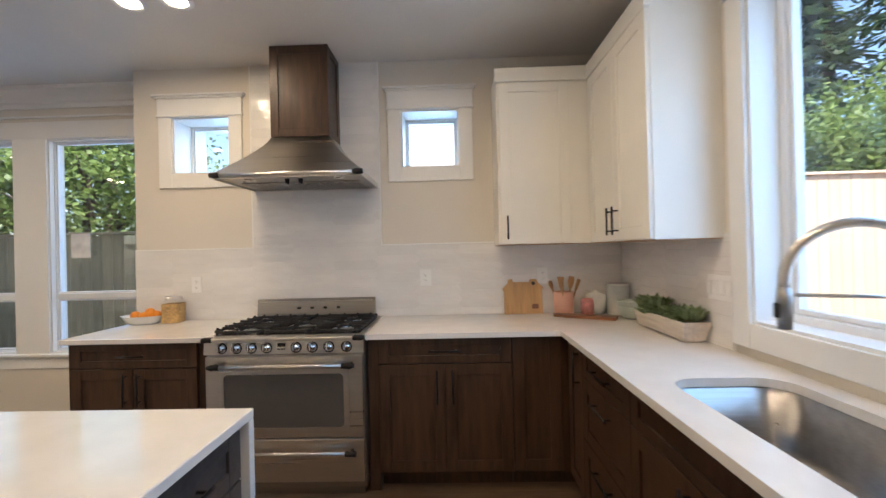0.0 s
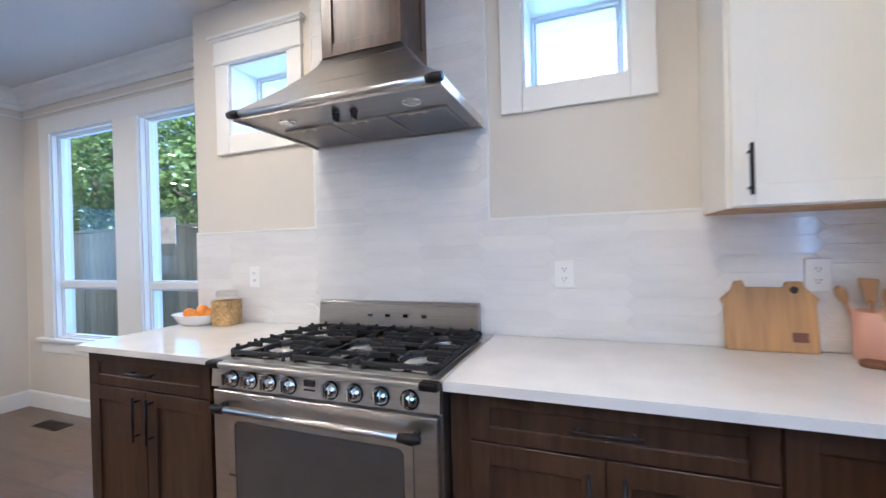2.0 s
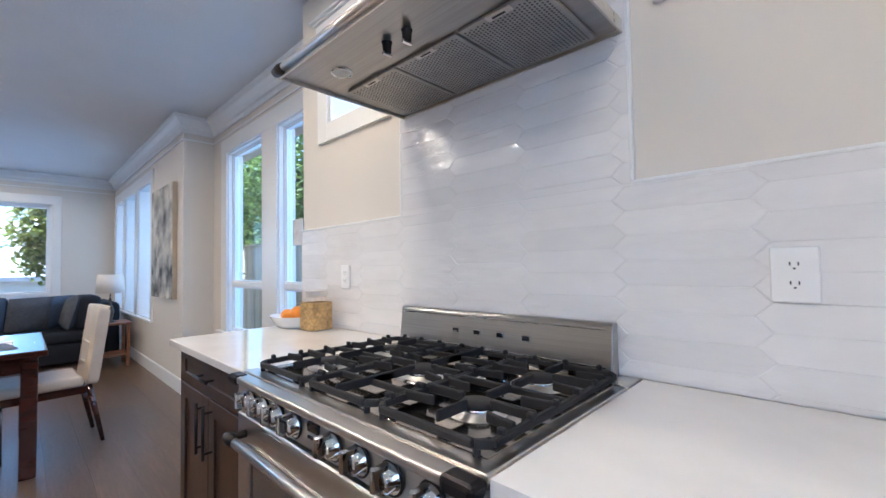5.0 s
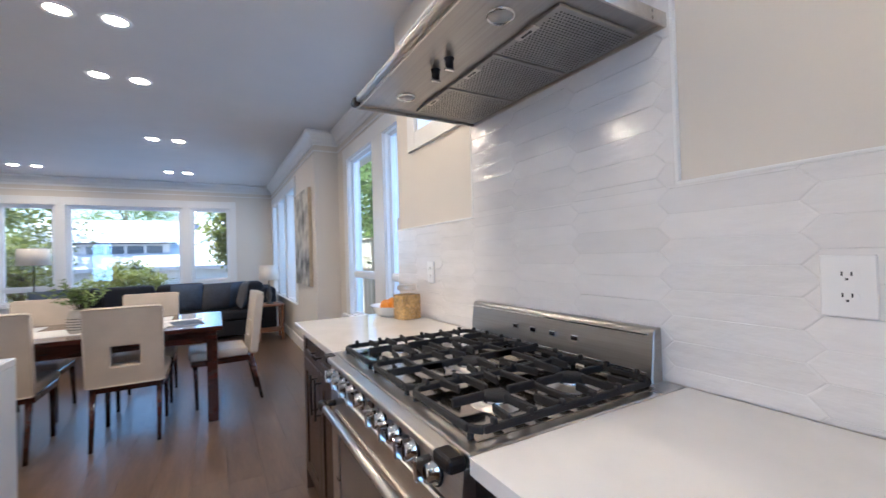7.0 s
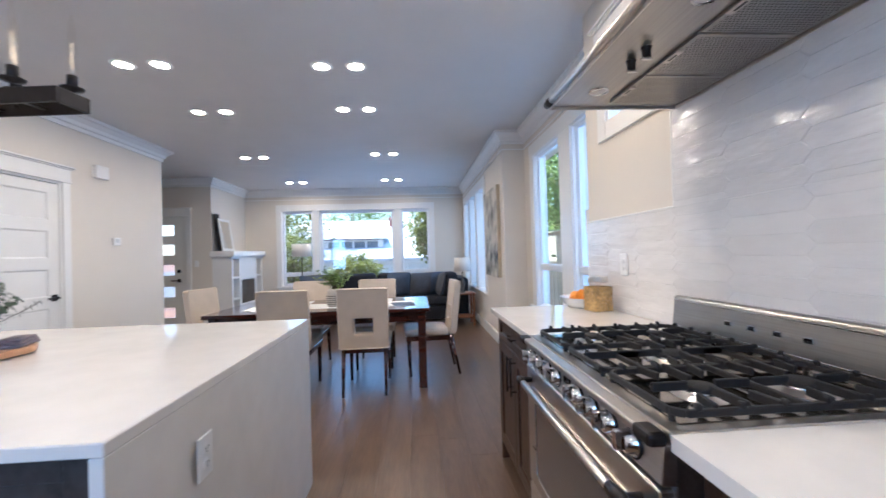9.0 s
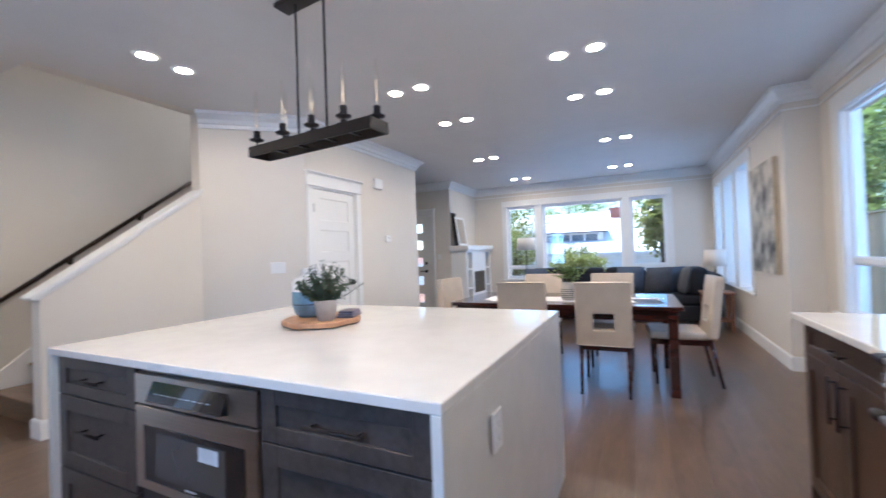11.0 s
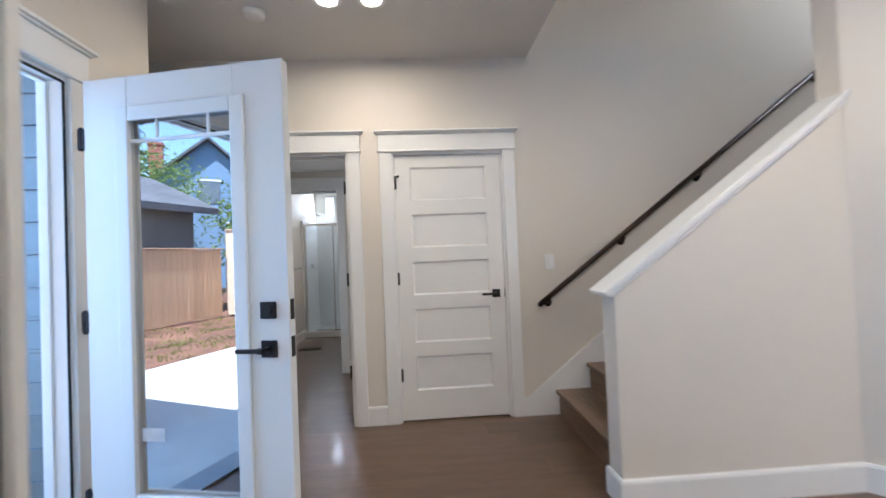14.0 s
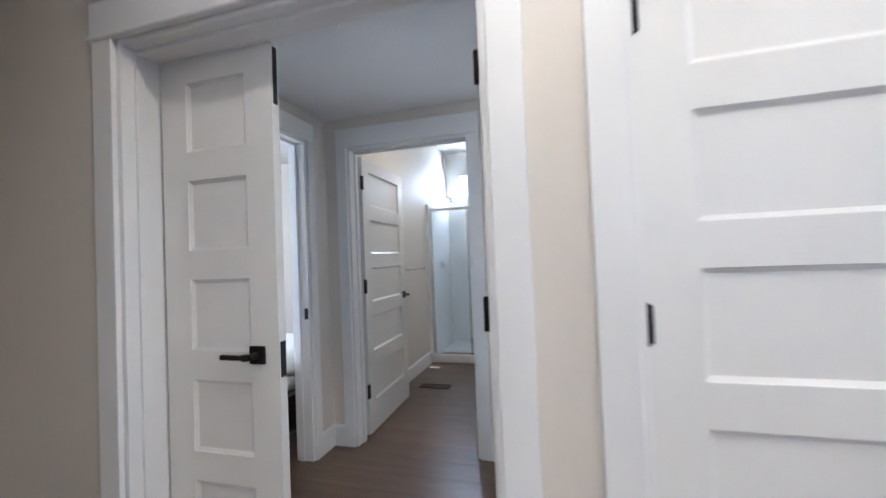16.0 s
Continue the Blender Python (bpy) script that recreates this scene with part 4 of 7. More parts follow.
c = thing("base_cabinet", (-0.222, FRONTY + 0.02, 0), "dark stained shaker base cabinet with drawer over two doors", "cabinet", group="base cabinets")
carcass(c, 0.765, 0.605, 0.10, 0.884, DARKWOOD)
front(c, "drawer", g, 0.735, 0.759, 0.145, DARKWOOD, ("h", 0.38, 0.072, 0.18))
front(c, "door", g, 0.115, 0.377, 0.614, DARKWOOD, ("v", 0.335, 0.49, 0.19))
front(c, "door", 0.382 + g / 2, 0.115, 0.379, 0.614, DARKWOOD, ("v", 0.042, 0.49, 0.19))
c = thing("corner_cabinet", (0.545, FRONTY + 0.02, 0), "dark stained corner base cabinet with a tall door", "cabinet", group="base cabinets")
carcass(c, 0.885, 0.605, 0.10, 0.884, DARKWOOD)
front(c, "door", 0.004, 0.115, 0.268, 0.765, DARKWOOD)
# the run along the sink wall faces west: turned a quarter
RUNX = 0.855
k = 2.455
for w, drawers, label in ((0.25, 0, "dark stained narrow base cabinet with a tall door"), (0.55, 3, "dark stained base cabinet with three drawers"), (0.84, 2, "dark stained sink base cabinet with two doors"), (0.60, 3, "dark stained base cabinet with three drawers"), (0.34, 1, "dark stained narrow base cabinet")):
    c = thing("base_cabinet", (RUNX + 0.02, k, 0), label, "cabinet", -90, group="base cabinets")
    carcass(c, w, 0.56, 0.10, 0.884 if drawers != 2 else 0.60, DARKWOOD)
    if drawers == 0:
        front(c, "door", g, 0.115, w - 2 * g, 0.765, DARKWOOD, ("v", 0.19, 0.64, 0.19))
    elif drawers == 3:
        for z, h in ((0.735, 0.145), (0.430, 0.30), (0.115, 0.31)):
            front(c, "drawer", g, z, w - 2 * g, h, DARKWOOD, ("h", w / 2, h - 0.07, 0.2))
    elif drawers == 2:
        front(c, "false_front", g, 0.735, w - 2 * g, 0.145, DARKWOOD)
        front(c, "door", g, 0.115, w / 2 - 1.5 * g, 0.614, DARKWOOD, ("v", w / 2 - 0.05, 0.5, 0.19))
        front(c, "door", w / 2 + g / 2, 0.115, w / 2 - 1.5 * g, 0.614, DARKWOOD, ("v", 0.045, 0.5, 0.19))
        part("apron_board", boxes([(0.0, w, 0.0, 0.02, 0.60, 0.884)]), DARKWOOD, c)
    else:
        front(c, "drawer", g, 0.735, w - 2 * g, 0.145, DARKWOOD, ("h", w / 2, 0.07, 0.14))
        front(c, "door", g, 0.115, w - 2 * g, 0.614, DARKWOOD, ("v", 0.05, 0.5, 0.19))
    k -= w

# worktops
SINKBOX = (0.945, 1.335, 0.76, 1.585)
T0, T1 = COUNTER - 0.03, COUNTER
wt = thing("worktop", (0, 0, 0), "white quartz worktop with an eased edge", "worktop")
part("slab", boxes([(-2.06, -1.207, 2.435, 3.085, T0, T1)], 0.003), QUARTZ, wt)


def rounded(x0, x1, y0, y1, r, n=6):
    pts = []
    for cx, cy, a0 in ((x1 - r, y1 - r, 0), (x0 + r, y1 - r, 90), (x0 + r, y0 + r, 180), (x1 - r, y0 + r, 270)):
        pts += [(cx + r * math.cos(radians(a0 + 90 * i / n)), cy + r * math.sin(radians(a0 + 90 * i / n))) for i in range(n + 1)]
    return pts


def plate_with_hole(outer, hole, z0, z1):
    """A slab with a rounded cut-out; both outlines run the same way."""
    bm = bmesh.new()
    for z in (z0, z1):
        vo = [bm.verts.new((*p, z)) for p in outer]
        vh = [bm.verts.new((*p, z)) for p in hole]
        eo = [bm.edges.new((vo[i], vo[(i + 1) % len(vo)])) for i in range(len(vo))]
        eh = [bm.edges.new((vh[i], vh[(i + 1) % len(vh)])) for i in range(len(vh))]
        bmesh.ops.triangle_fill(bm, use_beauty=True, edges=eo + eh)
        if z == z0:
            lo, lh = vo, vh
    for a, b in ((lo, vo), (lh, vh)):
        for i in range(len(a)):
            bm.faces.new([a[i], a[(i + 1) % len(a)], b[(i + 1) % len(b)], b[i]])
    return bm


hole = rounded(*SINKBOX, 0.10)
bm = plate_with_hole([(0.815, -0.13), (XE - 0.012, -0.13), (XE - 0.012, 3.085), (0.815, 3.085)], hole, T0, T1)
wt2 = thing("worktop", (0, 0, 0), "white quartz corner worktop with an undermount sink cut-out", "worktop")
part("slab", bm, QUARTZ, wt2)
part("slab", boxes([(-0.285, 0.8148, 2.435, 3.085, T0, T1)], 0.0), QUARTZ, wt2)
snk = thing("kitchen_sink", (0, 0, 0), "single-bowl stainless undermount sink", "sink")
bm = bmesh.new()
rings = []
for grow, z in ((0.012, T0), (0.012, T0 - 0.003), (0.004, T0 - 0.006), (-0.004, 0.70), (-0.03, 0.665), (-0.08, 0.655)):
    x0, x1, y0, y1 = SINKBOX
    rings.append([bm.verts.new((*p, z)) for p in rounded(x0 - grow, x1 + grow, y0 - grow, y1 + grow, max(0.03, 0.10 + grow))])
for a, b in zip(rings, rings[1:]):
    for i in range(len(a)):
        bm.faces.new([a[i], a[(i + 1) % len(a)], b[(i + 1) % len(b)], b[i]]).smooth = True
bm.faces.new(rings[-1])
# The bowl's inner shade comes from the shaded steel colour.
part("bowl", bm, STEELSHADED, snk)
part("drain", lathe([(0, 0.657), (0.03, 0.657), (0.045, 0.661), (0.055, 0.658)], 20, (1.15, 1.17, 0)), CHROME, snk)
fc = thing("kitchen_faucet", (1.375, 1.13, COUNTER), "brushed nickel pull-down kitchen faucet", "faucet")
part("base", lathe([(0, 0), (0.028, 0), (0.028, 0.008), (0.022, 0.02), (0.020, 0.16), (0, 0.16)], 20), STEEL, fc)
arc = [(0, 0, 0.15), (0, 0, 0.36)] + [(-0.14 + 0.14 * math.cos(a), 0.06 * (1 - math.cos(a)), 0.36 + 0.15 * math.sin(a)) for a in (math.pi * i / 14 for i in range(15))] + [(-0.28, 0.12, 0.335)]
part("spout", tube(arc, 0.013, 14), STEEL, fc)
part("spray_head", tube([(-0.28, 0.12, 0.345), (-0.28, 0.12, 0.31), (-0.28, 0.12, 0.235)], 0.018, 14, taper=[0.014, 0.018, 0.016]), STEELSHADED, fc)
part("button", boxes([(-0.305, -0.296, 0.112, 0.128, 0.265, 0.305)], 0.003), BLACKMETAL, fc)
part("docking_arm", tube([(0, 0, 0.325), (-0.26, 0.111, 0.325)], 0.005, 8), STEEL, fc)
part("lever", tube([(0, 0.02, 0.10), (0.0, 0.06, 0.11), (0.0, 0.11, 0.14)], 0.006, 8), STEEL, fc)

# upper cabinets
UZ0, UZ1 = 1.405, 2.45
c = thing("upper_cabinet", (0.525, 2.79, 0), "creamy white shaker wall cabinet with one door", "cabinet", group="upper cabinets")
part("body", boxes([(0, 0.60, 0.0, 0.314, UZ0, UZ1 + 0.08)]), UPPER, c)
front(c, "door", 0.012, UZ0 + 0.004, 0.445, UZ1 - UZ0 - 0.008, UPPER, ("v", 0.040, 0.105, 0.15))
part("filler", boxes([(0.46, 0.60, -0.004, 0.0, UZ0, UZ1)]), UPPER, c)
part("top_fascia", boxes([(-0.010, 0.60, -0.028, 0.0, UZ1 - 0.002, UZ1 + 0.088)], 0.002), UPPER, c)
part("underside", boxes([(0.006, 0.594, 0.004, 0.30, UZ0 - 0.004, UZ0)]), SPOON, c)
c = thing("upper_cabinet", (1.125, 2.79, 0), "creamy white shaker wall cabinet with two doors", "cabinet", -90, group="upper cabinets")
part("body", boxes([(-0.30, 0.80, 0.0, XE - 1.126, UZ0, UZ1 + 0.08)]), UPPER, c)
front(c, "door", 0.024, UZ0 + 0.004, 0.380, UZ1 - UZ0 - 0.008, UPPER, ("v", 0.345, 0.105, 0.15))
front(c, "door", 0.408, UZ0 + 0.004, 0.388, UZ1 - UZ0 - 0.008, UPPER, ("v", 0.038, 0.105, 0.15))
part("top_fascia", boxes([(-0.02, 0.81, -0.028, 0.0, UZ1 - 0.002, UZ1 + 0.088)], 0.002), UPPER, c)
part("underside", boxes([(0.004, 0.795, 0.004, XE - 1.13, UZ0 - 0.004, UZ0)]), SPOON, c)

# ---- range ----
r = thing("range_cooker", (-1.202, 2.418, 0), "stainless steel gas range with five burners", "range")
r.scale = (1, 0.938, 1)
RW = 0.912
part("body", boxes([(0.0, RW, 0.03, 0.70, 0.05, 0.895)], 0.003), STEELSHADED, r)
part("plinth", boxes([(0.02, RW - 0.02, 0.06, 0.65, 0.0, 0.06)]), STEELSHADED, r)
part("hob_plate", boxes([(0.0, RW, 0.02, 0.712, 0.895, 0.915)], 0.005, 2), STEEL, r)
part("hob_well", boxes([(0.03, RW - 0.03, 0.06, 0.63, 0.915, 0.918)], 0.001), HOBSTEEL, r)
part("control_panel", prism([(0.035, 0.815), (0.0, 0.818), (0.008, 0.893), (0.035, 0.893)], 0.0, RW, "x", 0.001), STEEL, r)
bar = part("front_rail", boxes([(0.02, RW - 0.02, -0.022, 0.02, 0.894, 0.914)], 0.006, 3), STEEL, r)
for x in (0.0, RW):
    s = 1 if x == 0 else -1
    part("rail_end", boxes([(x - s * 0.004, x + s * 0.060, -0.026, 0.016, 0.889, 0.9165)], 0.009, 2), BLACKMETAL, bar, "black rail end")


def knob(parent, x, z):
    bm = lathe([(0, 0.0), (0.027, 0.0), (0.027, 0.006), (0.022, 0.010), (0.020, 0.026), (0, 0.026)], 22)
    join(bm, boxes([(-0.0065, 0.0065, -0.012, 0.031, 0.010, 0.048)], 0.003))
    k2 = part("knob", bm, CHROME, parent, "chrome control knob on a dark rose")
    k2.matrix_basis = at(x, 0.003, z) @ rot(90, "X")
    part("rose", lathe([(0, -0.001), (0.031, -0.001), (0.031, 0.004), (0.026, 0.004)], 22), BLACKMETAL, k2)


for x in (0.105, 0.190, 0.275, 0.362, 0.530, 0.622, 0.716, 0.815):
    knob(r, x, 0.853)
clock = part("clock", boxes([(0.425, 0.468, -0.003, 0.01, 0.858, 0.878)], 0.001), BLACKGLASS, r)
for i in range(5):
    part("button", boxes([(0.424 + i * 0.0095, 0.4305 + i * 0.0095, -0.002, 0.01, 0.842, 0.848)], 0.001), BLACKMETAL, clock)
od = part("oven_door", boxes([(0.008, RW - 0.008, 0.0, 0.035, 0.345, 0.805)], 0.004), STEEL, r)
part("window_surround", plate_with_hole([(0.085, 0.375), (0.825, 0.375), (0.825, 0.735), (0.085, 0.735)], rounded(0.115, 0.795, 0.405, 0.705, 0.025), -0.007, 0.0), STEEL, od).matrix_basis = Matrix(((1, 0, 0, 0), (0, 0, 1, 0), (0, 1, 0, 0), (0, 0, 0, 1)))
part("window", boxes([(0.11, 0.80, -0.003, 0.002, 0.40, 0.71)]), OVENGLASS, od)
h = part("door_handle", tube([(0.075, -0.048, 0.757), (RW - 0.075, -0.048, 0.757)], 0.0125, 12), STEEL, od, "round steel bar with black ends")
for x in (0.075, RW - 0.075):
    s = 1 if x < 0.4 else -1
    bm = tube([(x - s * 0.03, -0.046, 0.757), (x - s * 0.005, -0.048, 0.757), (x + s * 0.04, -0.048, 0.757)], 0.016, 12, taper=[0.010, 0.018, 0.0135])
    join(bm, tube([(x - s * 0.004, 0.0, 0.757), (x - s * 0.004, -0.045, 0.757)], 0.011, 10))
    part("handle_end", bm, BLACKMETAL, od)
dr = part("storage_drawer", boxes([(0.008, RW - 0.008, 0.0, 0.035, 0.095, 0.335)], 0.004), STEEL, r)
part("drawer_handle", tube([(0.075, -0.045, 0.272), (RW - 0.075, -0.045, 0.272)], 0.011, 12), STEEL, dr)
for x in (0.075, RW - 0.075):
    bm = tube([(x, 0.0, 0.272), (x, -0.045, 0.272)], 0.011, 10)
    join(bm, tube([(x - 0.03, -0.045, 0.272), (x + 0.03, -0.045, 0.272)], 0.0155, 10))
    part("handle_end", bm, BLACKMETAL, dr)
bs = part("upstand", prism([(0.655, 0.912), (0.672, 1.050), (0.680, 1.056), (0.705, 1.056), (0.705, 0.912)], 0.010, 0.858, "x", 0.003), STEELSHADED, r)
part("upstand_bead", boxes([(0.024, 0.844, 0.664, 0.676, 1.036, 1.041), (0.024, 0.844, 0.653, 0.664, 0.938, 0.942)], 0.001), CHROME, bs)
for x in (0.30, 0.395, 0.49, 0.585):
    part("badge_mark", boxes([(x, x + 0.026, 0.655, 0.6655, 0.982, 1.000)], 0.002), CHROME, bs)
for i in range(8):
    part("vent_slot", boxes([(0.10 + i * 0.092, 0.155 + i * 0.092, 0.635, 0.647, 0.915, 0.926)], 0.002), BLACKMETAL, r)
BURNERS = [(0.165, 0.225, 0.040), (0.165, 0.475, 0.034), (0.456, 0.345, 0.050), (0.745, 0.215, 0.036), (0.745, 0.475, 0.042)]
for x, y, rad in BURNERS:
    b = part("burner", lathe([(rad * 1.75, 0.918), (rad * 1.7, 0.920), (rad * 1.2, 0.9215), (rad * 1.15, 0.926), (rad * 1.0, 0.928), (0, 0.928)], 28, (x, y, 0)), STEEL, r)
    part("burner_ring", lathe([(rad * 1.10, 0.926), (rad * 1.12, 0.931), (rad * 1.0, 0.933), (rad * 0.95, 0.929)], 28, (x, y, 0)), CHROME, b)
    part("burner_cap", lathe([(rad * 0.97, 0.931), (rad * 1.0, 0.938), (rad * 0.88, 0.942), (0, 0.942)], 28, (x, y, 0)), IRON, b)


def bar_between(p, q, w, z0, z1):
    p, q = Vector(p), Vector(q)
    d = (q - p)
    m = at(p.x, p.y, 0) @ Matrix.Rotation(math.atan2(d.y, d.x), 4, "Z")
    bm = boxes([(0, d.length, -w / 2, w / 2, z0, z1)], 0.0025)
    bmesh.ops.transform(bm, matrix=m, verts=bm.verts)
    return bm


def grate(x0, x1, y0, y1, centres):
    """A cast-iron pan support: a rim on feet, fingers toward each burner and upturned teeth along the rim."""
    bm = bmesh.new()
    z0, z1 = 0.928, 0.943
    top = z1 + 0.011
    c = 0.022
    corner = [(x0 + c, y0), (x1 - c, y0), (x1, y0 + c), (x1, y1 - c), (x1 - c, y1), (x0 + c, y1), (x0, y1 - c), (x0, y0 + c)]
    for i, p in enumerate(corner):
        join(bm, bar_between(p, corner[(i + 1) % 8], 0.013, z0, z1))
    for cx, cy, rad in centres:
        for k in range(4):
            a = math.pi / 2 * k
            dx, dy = math.cos(a), math.sin(a)
            far = min((x1 - cx) / dx if dx > 0.5 else 9, (x0 - cx) / dx if dx < -0.5 else 9, (y1 - cy) / dy if dy > 0.5 else 9, (y0 - cy) / dy if dy < -0.5 else 9)
            far = min(far, 0.125) if abs(dy) > 0.5 and len(centres) > 1 else far
            join(bm, bar_between((cx + dx * 0.034, cy + dy * 0.034), (cx + dx * far, cy + dy * far), 0.0095, z0 + 0.003, top - 0.002))
        for sx in (-1, 1):
            for sy in (-1, 1):
                edge = x1 if sx > 0 else x0
                join(bm, bar_between((edge, cy + sy * 0.072), (cx + sx * 0.068, cy + sy * 0.060), 0.009, z0 + 0.003, top - 0.003))
    mid = sum(c[1] for c in centres) / len(centres)
    if len(centres) > 1:
        join(bm, bar_between((x0, mid), (x1, mid), 0.014, z0, z1))
    else:
        for y in (y0 + 0.11, y1 - 0.11):
            join(bm, bar_between((x0, y), (x1, y), 0.012, z0, z1))
            join(bm, bar_between(((x0 + x1) / 2, y), ((x0 + x1) / 2, y + (0.07 if y < mid else -0.07)), 0.0095, z0 + 0.003, top - 0.003))
    for x in (x0, x1):
        for i in range(6):
            y = y0 + (y1 - y0) * (i + 0.5) / 6
            join(bm, boxes([(x - 0.008, x + 0.008, y - 0.006, y + 0.006, z1 - 0.004, top)], 0.003))
    for i in range(3):
        x = x0 + (x1 - x0) * (i + 0.5) / 3
        join(bm, boxes([(x - 0.006, x + 0.006, y1 - 0.008, y1 + 0.008, z1 - 0.004, top)], 0.003))
    for x in (x0 + 0.02, x1 - 0.02):
        for y in (y0 + 0.004, y1 - 0.004):
            join(bm, tube([(x, y, 0.915), (x, y, 0.932)], 0.007, 6))
    return bm


part("pan_support", grate(0.030, 0.310, 0.055, 0.625, [BURNERS[0], BURNERS[1]]), IRON, r, "black cast-iron pan support")
part("pan_support", grate(0.322, 0.590, 0.055, 0.625, [BURNERS[2]]), IRON, r, "black cast-iron pan support")
part("pan_support", grate(0.602, 0.882, 0.055, 0.625, [BURNERS[3], BURNERS[4]]), IRON, r, "black cast-iron pan support")

# ---- extractor hood ----
hd = thing("range_hood", (-1.212, 2.55, 0), "stainless canopy hood with a dark wood chimney", "range hood")
HW, HD = 0.905, 0.545
HZ = 1.838
cx0, cx1, cy0 = 0.245, 0.635, 0.275
bm = bmesh.new()
steps = []
for i in range(9):
    f = i / 8
    e = 1 - (1 - f) ** 1.3
    x0, x1, y0 = e * cx0, HW - e * (HW - cx1), e * cy0
    z = HZ + 0.036 + 0.284 * f
    steps.append([bm.verts.new(v) for v in ((x0, y0, z), (x1, y0, z), (x1, HD, z), (x0, HD, z))])
for a, b in zip(steps, steps[1:]):
    for j in range(4):
        bm.faces.new([a[j], a[(j + 1) % 4], b[(j + 1) % 4], b[j]]).smooth = j != 2
bm.faces.new(steps[-1])
part("canopy", bm, STEEL, hd)
part("skirt", boxes([(0.0, HW, 0.0, 0.006, HZ, HZ + 0.037), (0.0, 0.006, 0.006, HD, HZ, HZ + 0.037), (HW - 0.006, HW, 0.006, HD, HZ, HZ + 0.037), (0.006, HW - 0.006, HD - 0.006, HD, HZ, HZ + 0.037)], 0.001), STEEL, hd)
# Shade under the canopy is put into the darker steel colour.
tray = part("underside", boxes([(0.006, HW - 0.006, 0.006, HD - 0.006, HZ + 0.012, HZ + 0.018)]), STEELSHADED, hd)
br = part("front_rail", tube([(-0.002, -0.006, HZ + 0.022), (HW + 0.002, -0.006, HZ + 0.022)], 0.013, 12), STEEL, hd)
for x in (-0.004, HW + 0.004):
    s = 1 if x < 0.1 else -1
    part("rail_end", tube([(x - s * 0.004, -0.006, HZ + 0.022), (x + s * 0.03, -0.006, HZ + 0.022), (x + s * 0.055, -0.005, HZ + 0.022)], 0.017, 12, taper=[0.015, 0.0185, 0.015]), BLACKMETAL, br)
for i in range(3):
    x0 = 0.065 + i * 0.262
    f = part("grease_filter", boxes([(x0, x0 + 0.252, 0.225, 0.515, HZ + 0.003, HZ + 0.013)], 0.002), FILTER, hd, "perforated steel grease filter")
    bm = bmesh.new()
    for a in range(22):
        for b in range(24):
            px, py = x0 + 0.012 + a * 0.0107, 0.242 + b * 0.0112 + (0.0056 if a % 2 else 0)
            q = [bm.verts.new((px + u, py + v, HZ + 0.0022)) for u, v in ((-0.0035, 0), (0, -0.0042), (0.0035, 0), (0, 0.0042))]
            bm.faces.new(q)
    part("perforation", bm, SLOT, f)
    part("latch", boxes([(x0 + 0.09, x0 + 0.165, 0.222, 0.245, HZ - 0.002, HZ + 0.004)], 0.002), STEEL, f)
    part("latch_slot", boxes([(x0 + 0.108, x0 + 0.147, 0.230, 0.237, HZ - 0.003, HZ - 0.0015)]), SLOT, f)
for x in (0.165, 0.735):
    l = part("hood_lamp", lathe([(0.030, HZ + 0.012), (0.034, HZ + 0.006), (0.036, HZ + 0.012)], 24, (x, 0.135, 0)), CHROME, hd, "unlit round hood lamp")
    part("lens", lathe([(0, HZ + 0.009), (0.030, HZ + 0.0095), (0.030, HZ + 0.012)], 24, (x, 0.135, 0)), GALVANISED, l)
for x in (0.405, 0.490):
    k2 = part("hood_knob", lathe([(0, HZ - 0.018), (0.012, HZ - 0.018), (0.013, HZ + 0.004), (0.016, HZ + 0.012)], 16, (x, 0.13, 0)), BLACKMETAL, hd)
    part("knob_pointer", boxes([(x - 0.004, x + 0.004, 0.113, 0.147, HZ - 0.026, HZ - 0.016)], 0.002), CHROME, k2)
CZ0, CZ1 = HZ + 0.318, ZC
ch = part("chimney_cover", boxes([(cx0 + 0.012, cx1 - 0.012, cy0 + 0.012, HD, CZ0, CZ1 - 0.001)]), DARKWOOD, hd, "dark knotty wood chimney cover")
w = cx1 - cx0
fp = part("front_panel", shaker(w, CZ1 - CZ0 - 0.002, 0.02, 0.055), DARKWOOD, ch)
fp.matrix_basis = at(cx0, cy0 - 0.008, CZ0)
for x, turn in ((cx1, 90), (cx0, -90)):
    sp = part("side_panel", shaker(HD - cy0 - 0.02, CZ1 - CZ0 - 0.002, 0.012, 0.05), DARKWOOD, ch)
    sp.matrix_basis = at(x, cy0 + 0.012 if turn == 90 else HD - 0.008, CZ0) @ rot(turn)

# ---- island ----
IX0, IX1, IY0, IY1 = -1.886, -0.392, -0.477, 1.376
top = thing("kitchen_island_top", (0, 0, 0), "white quartz island top with waterfall ends", "worktop")
part("slab", boxes([(IX0, IX1, IY0, IY1, T0, T1)], 0.003), QUARTZ, top)
part("waterfall_end", boxes([(IX0, IX1, IY1 - 0.03, IY1 - 0.0005, 0, T0)], 0.002), QUARTZ, top)
part("waterfall_end", boxes([(IX0, IX1, IY0 + 0.0005, IY0 + 0.03, 0, T0)], 0.002), QUARTZ, top)
IFX = IX1 - 0.025


def island_unit(y0, y1, label):
    c = thing("island_cabinet", (IFX - 0.02, y0, 0), label, "cabinet", 90, group="island cabinets")
    w = y1 - y0
    carcass(c, w, 0.60, 0.10, 0.882, GREYWOOD)
    return c, w


c, w = island_unit(IY0 + 0.031, 0.125, "grey-brown stained island cabinet with three drawers")
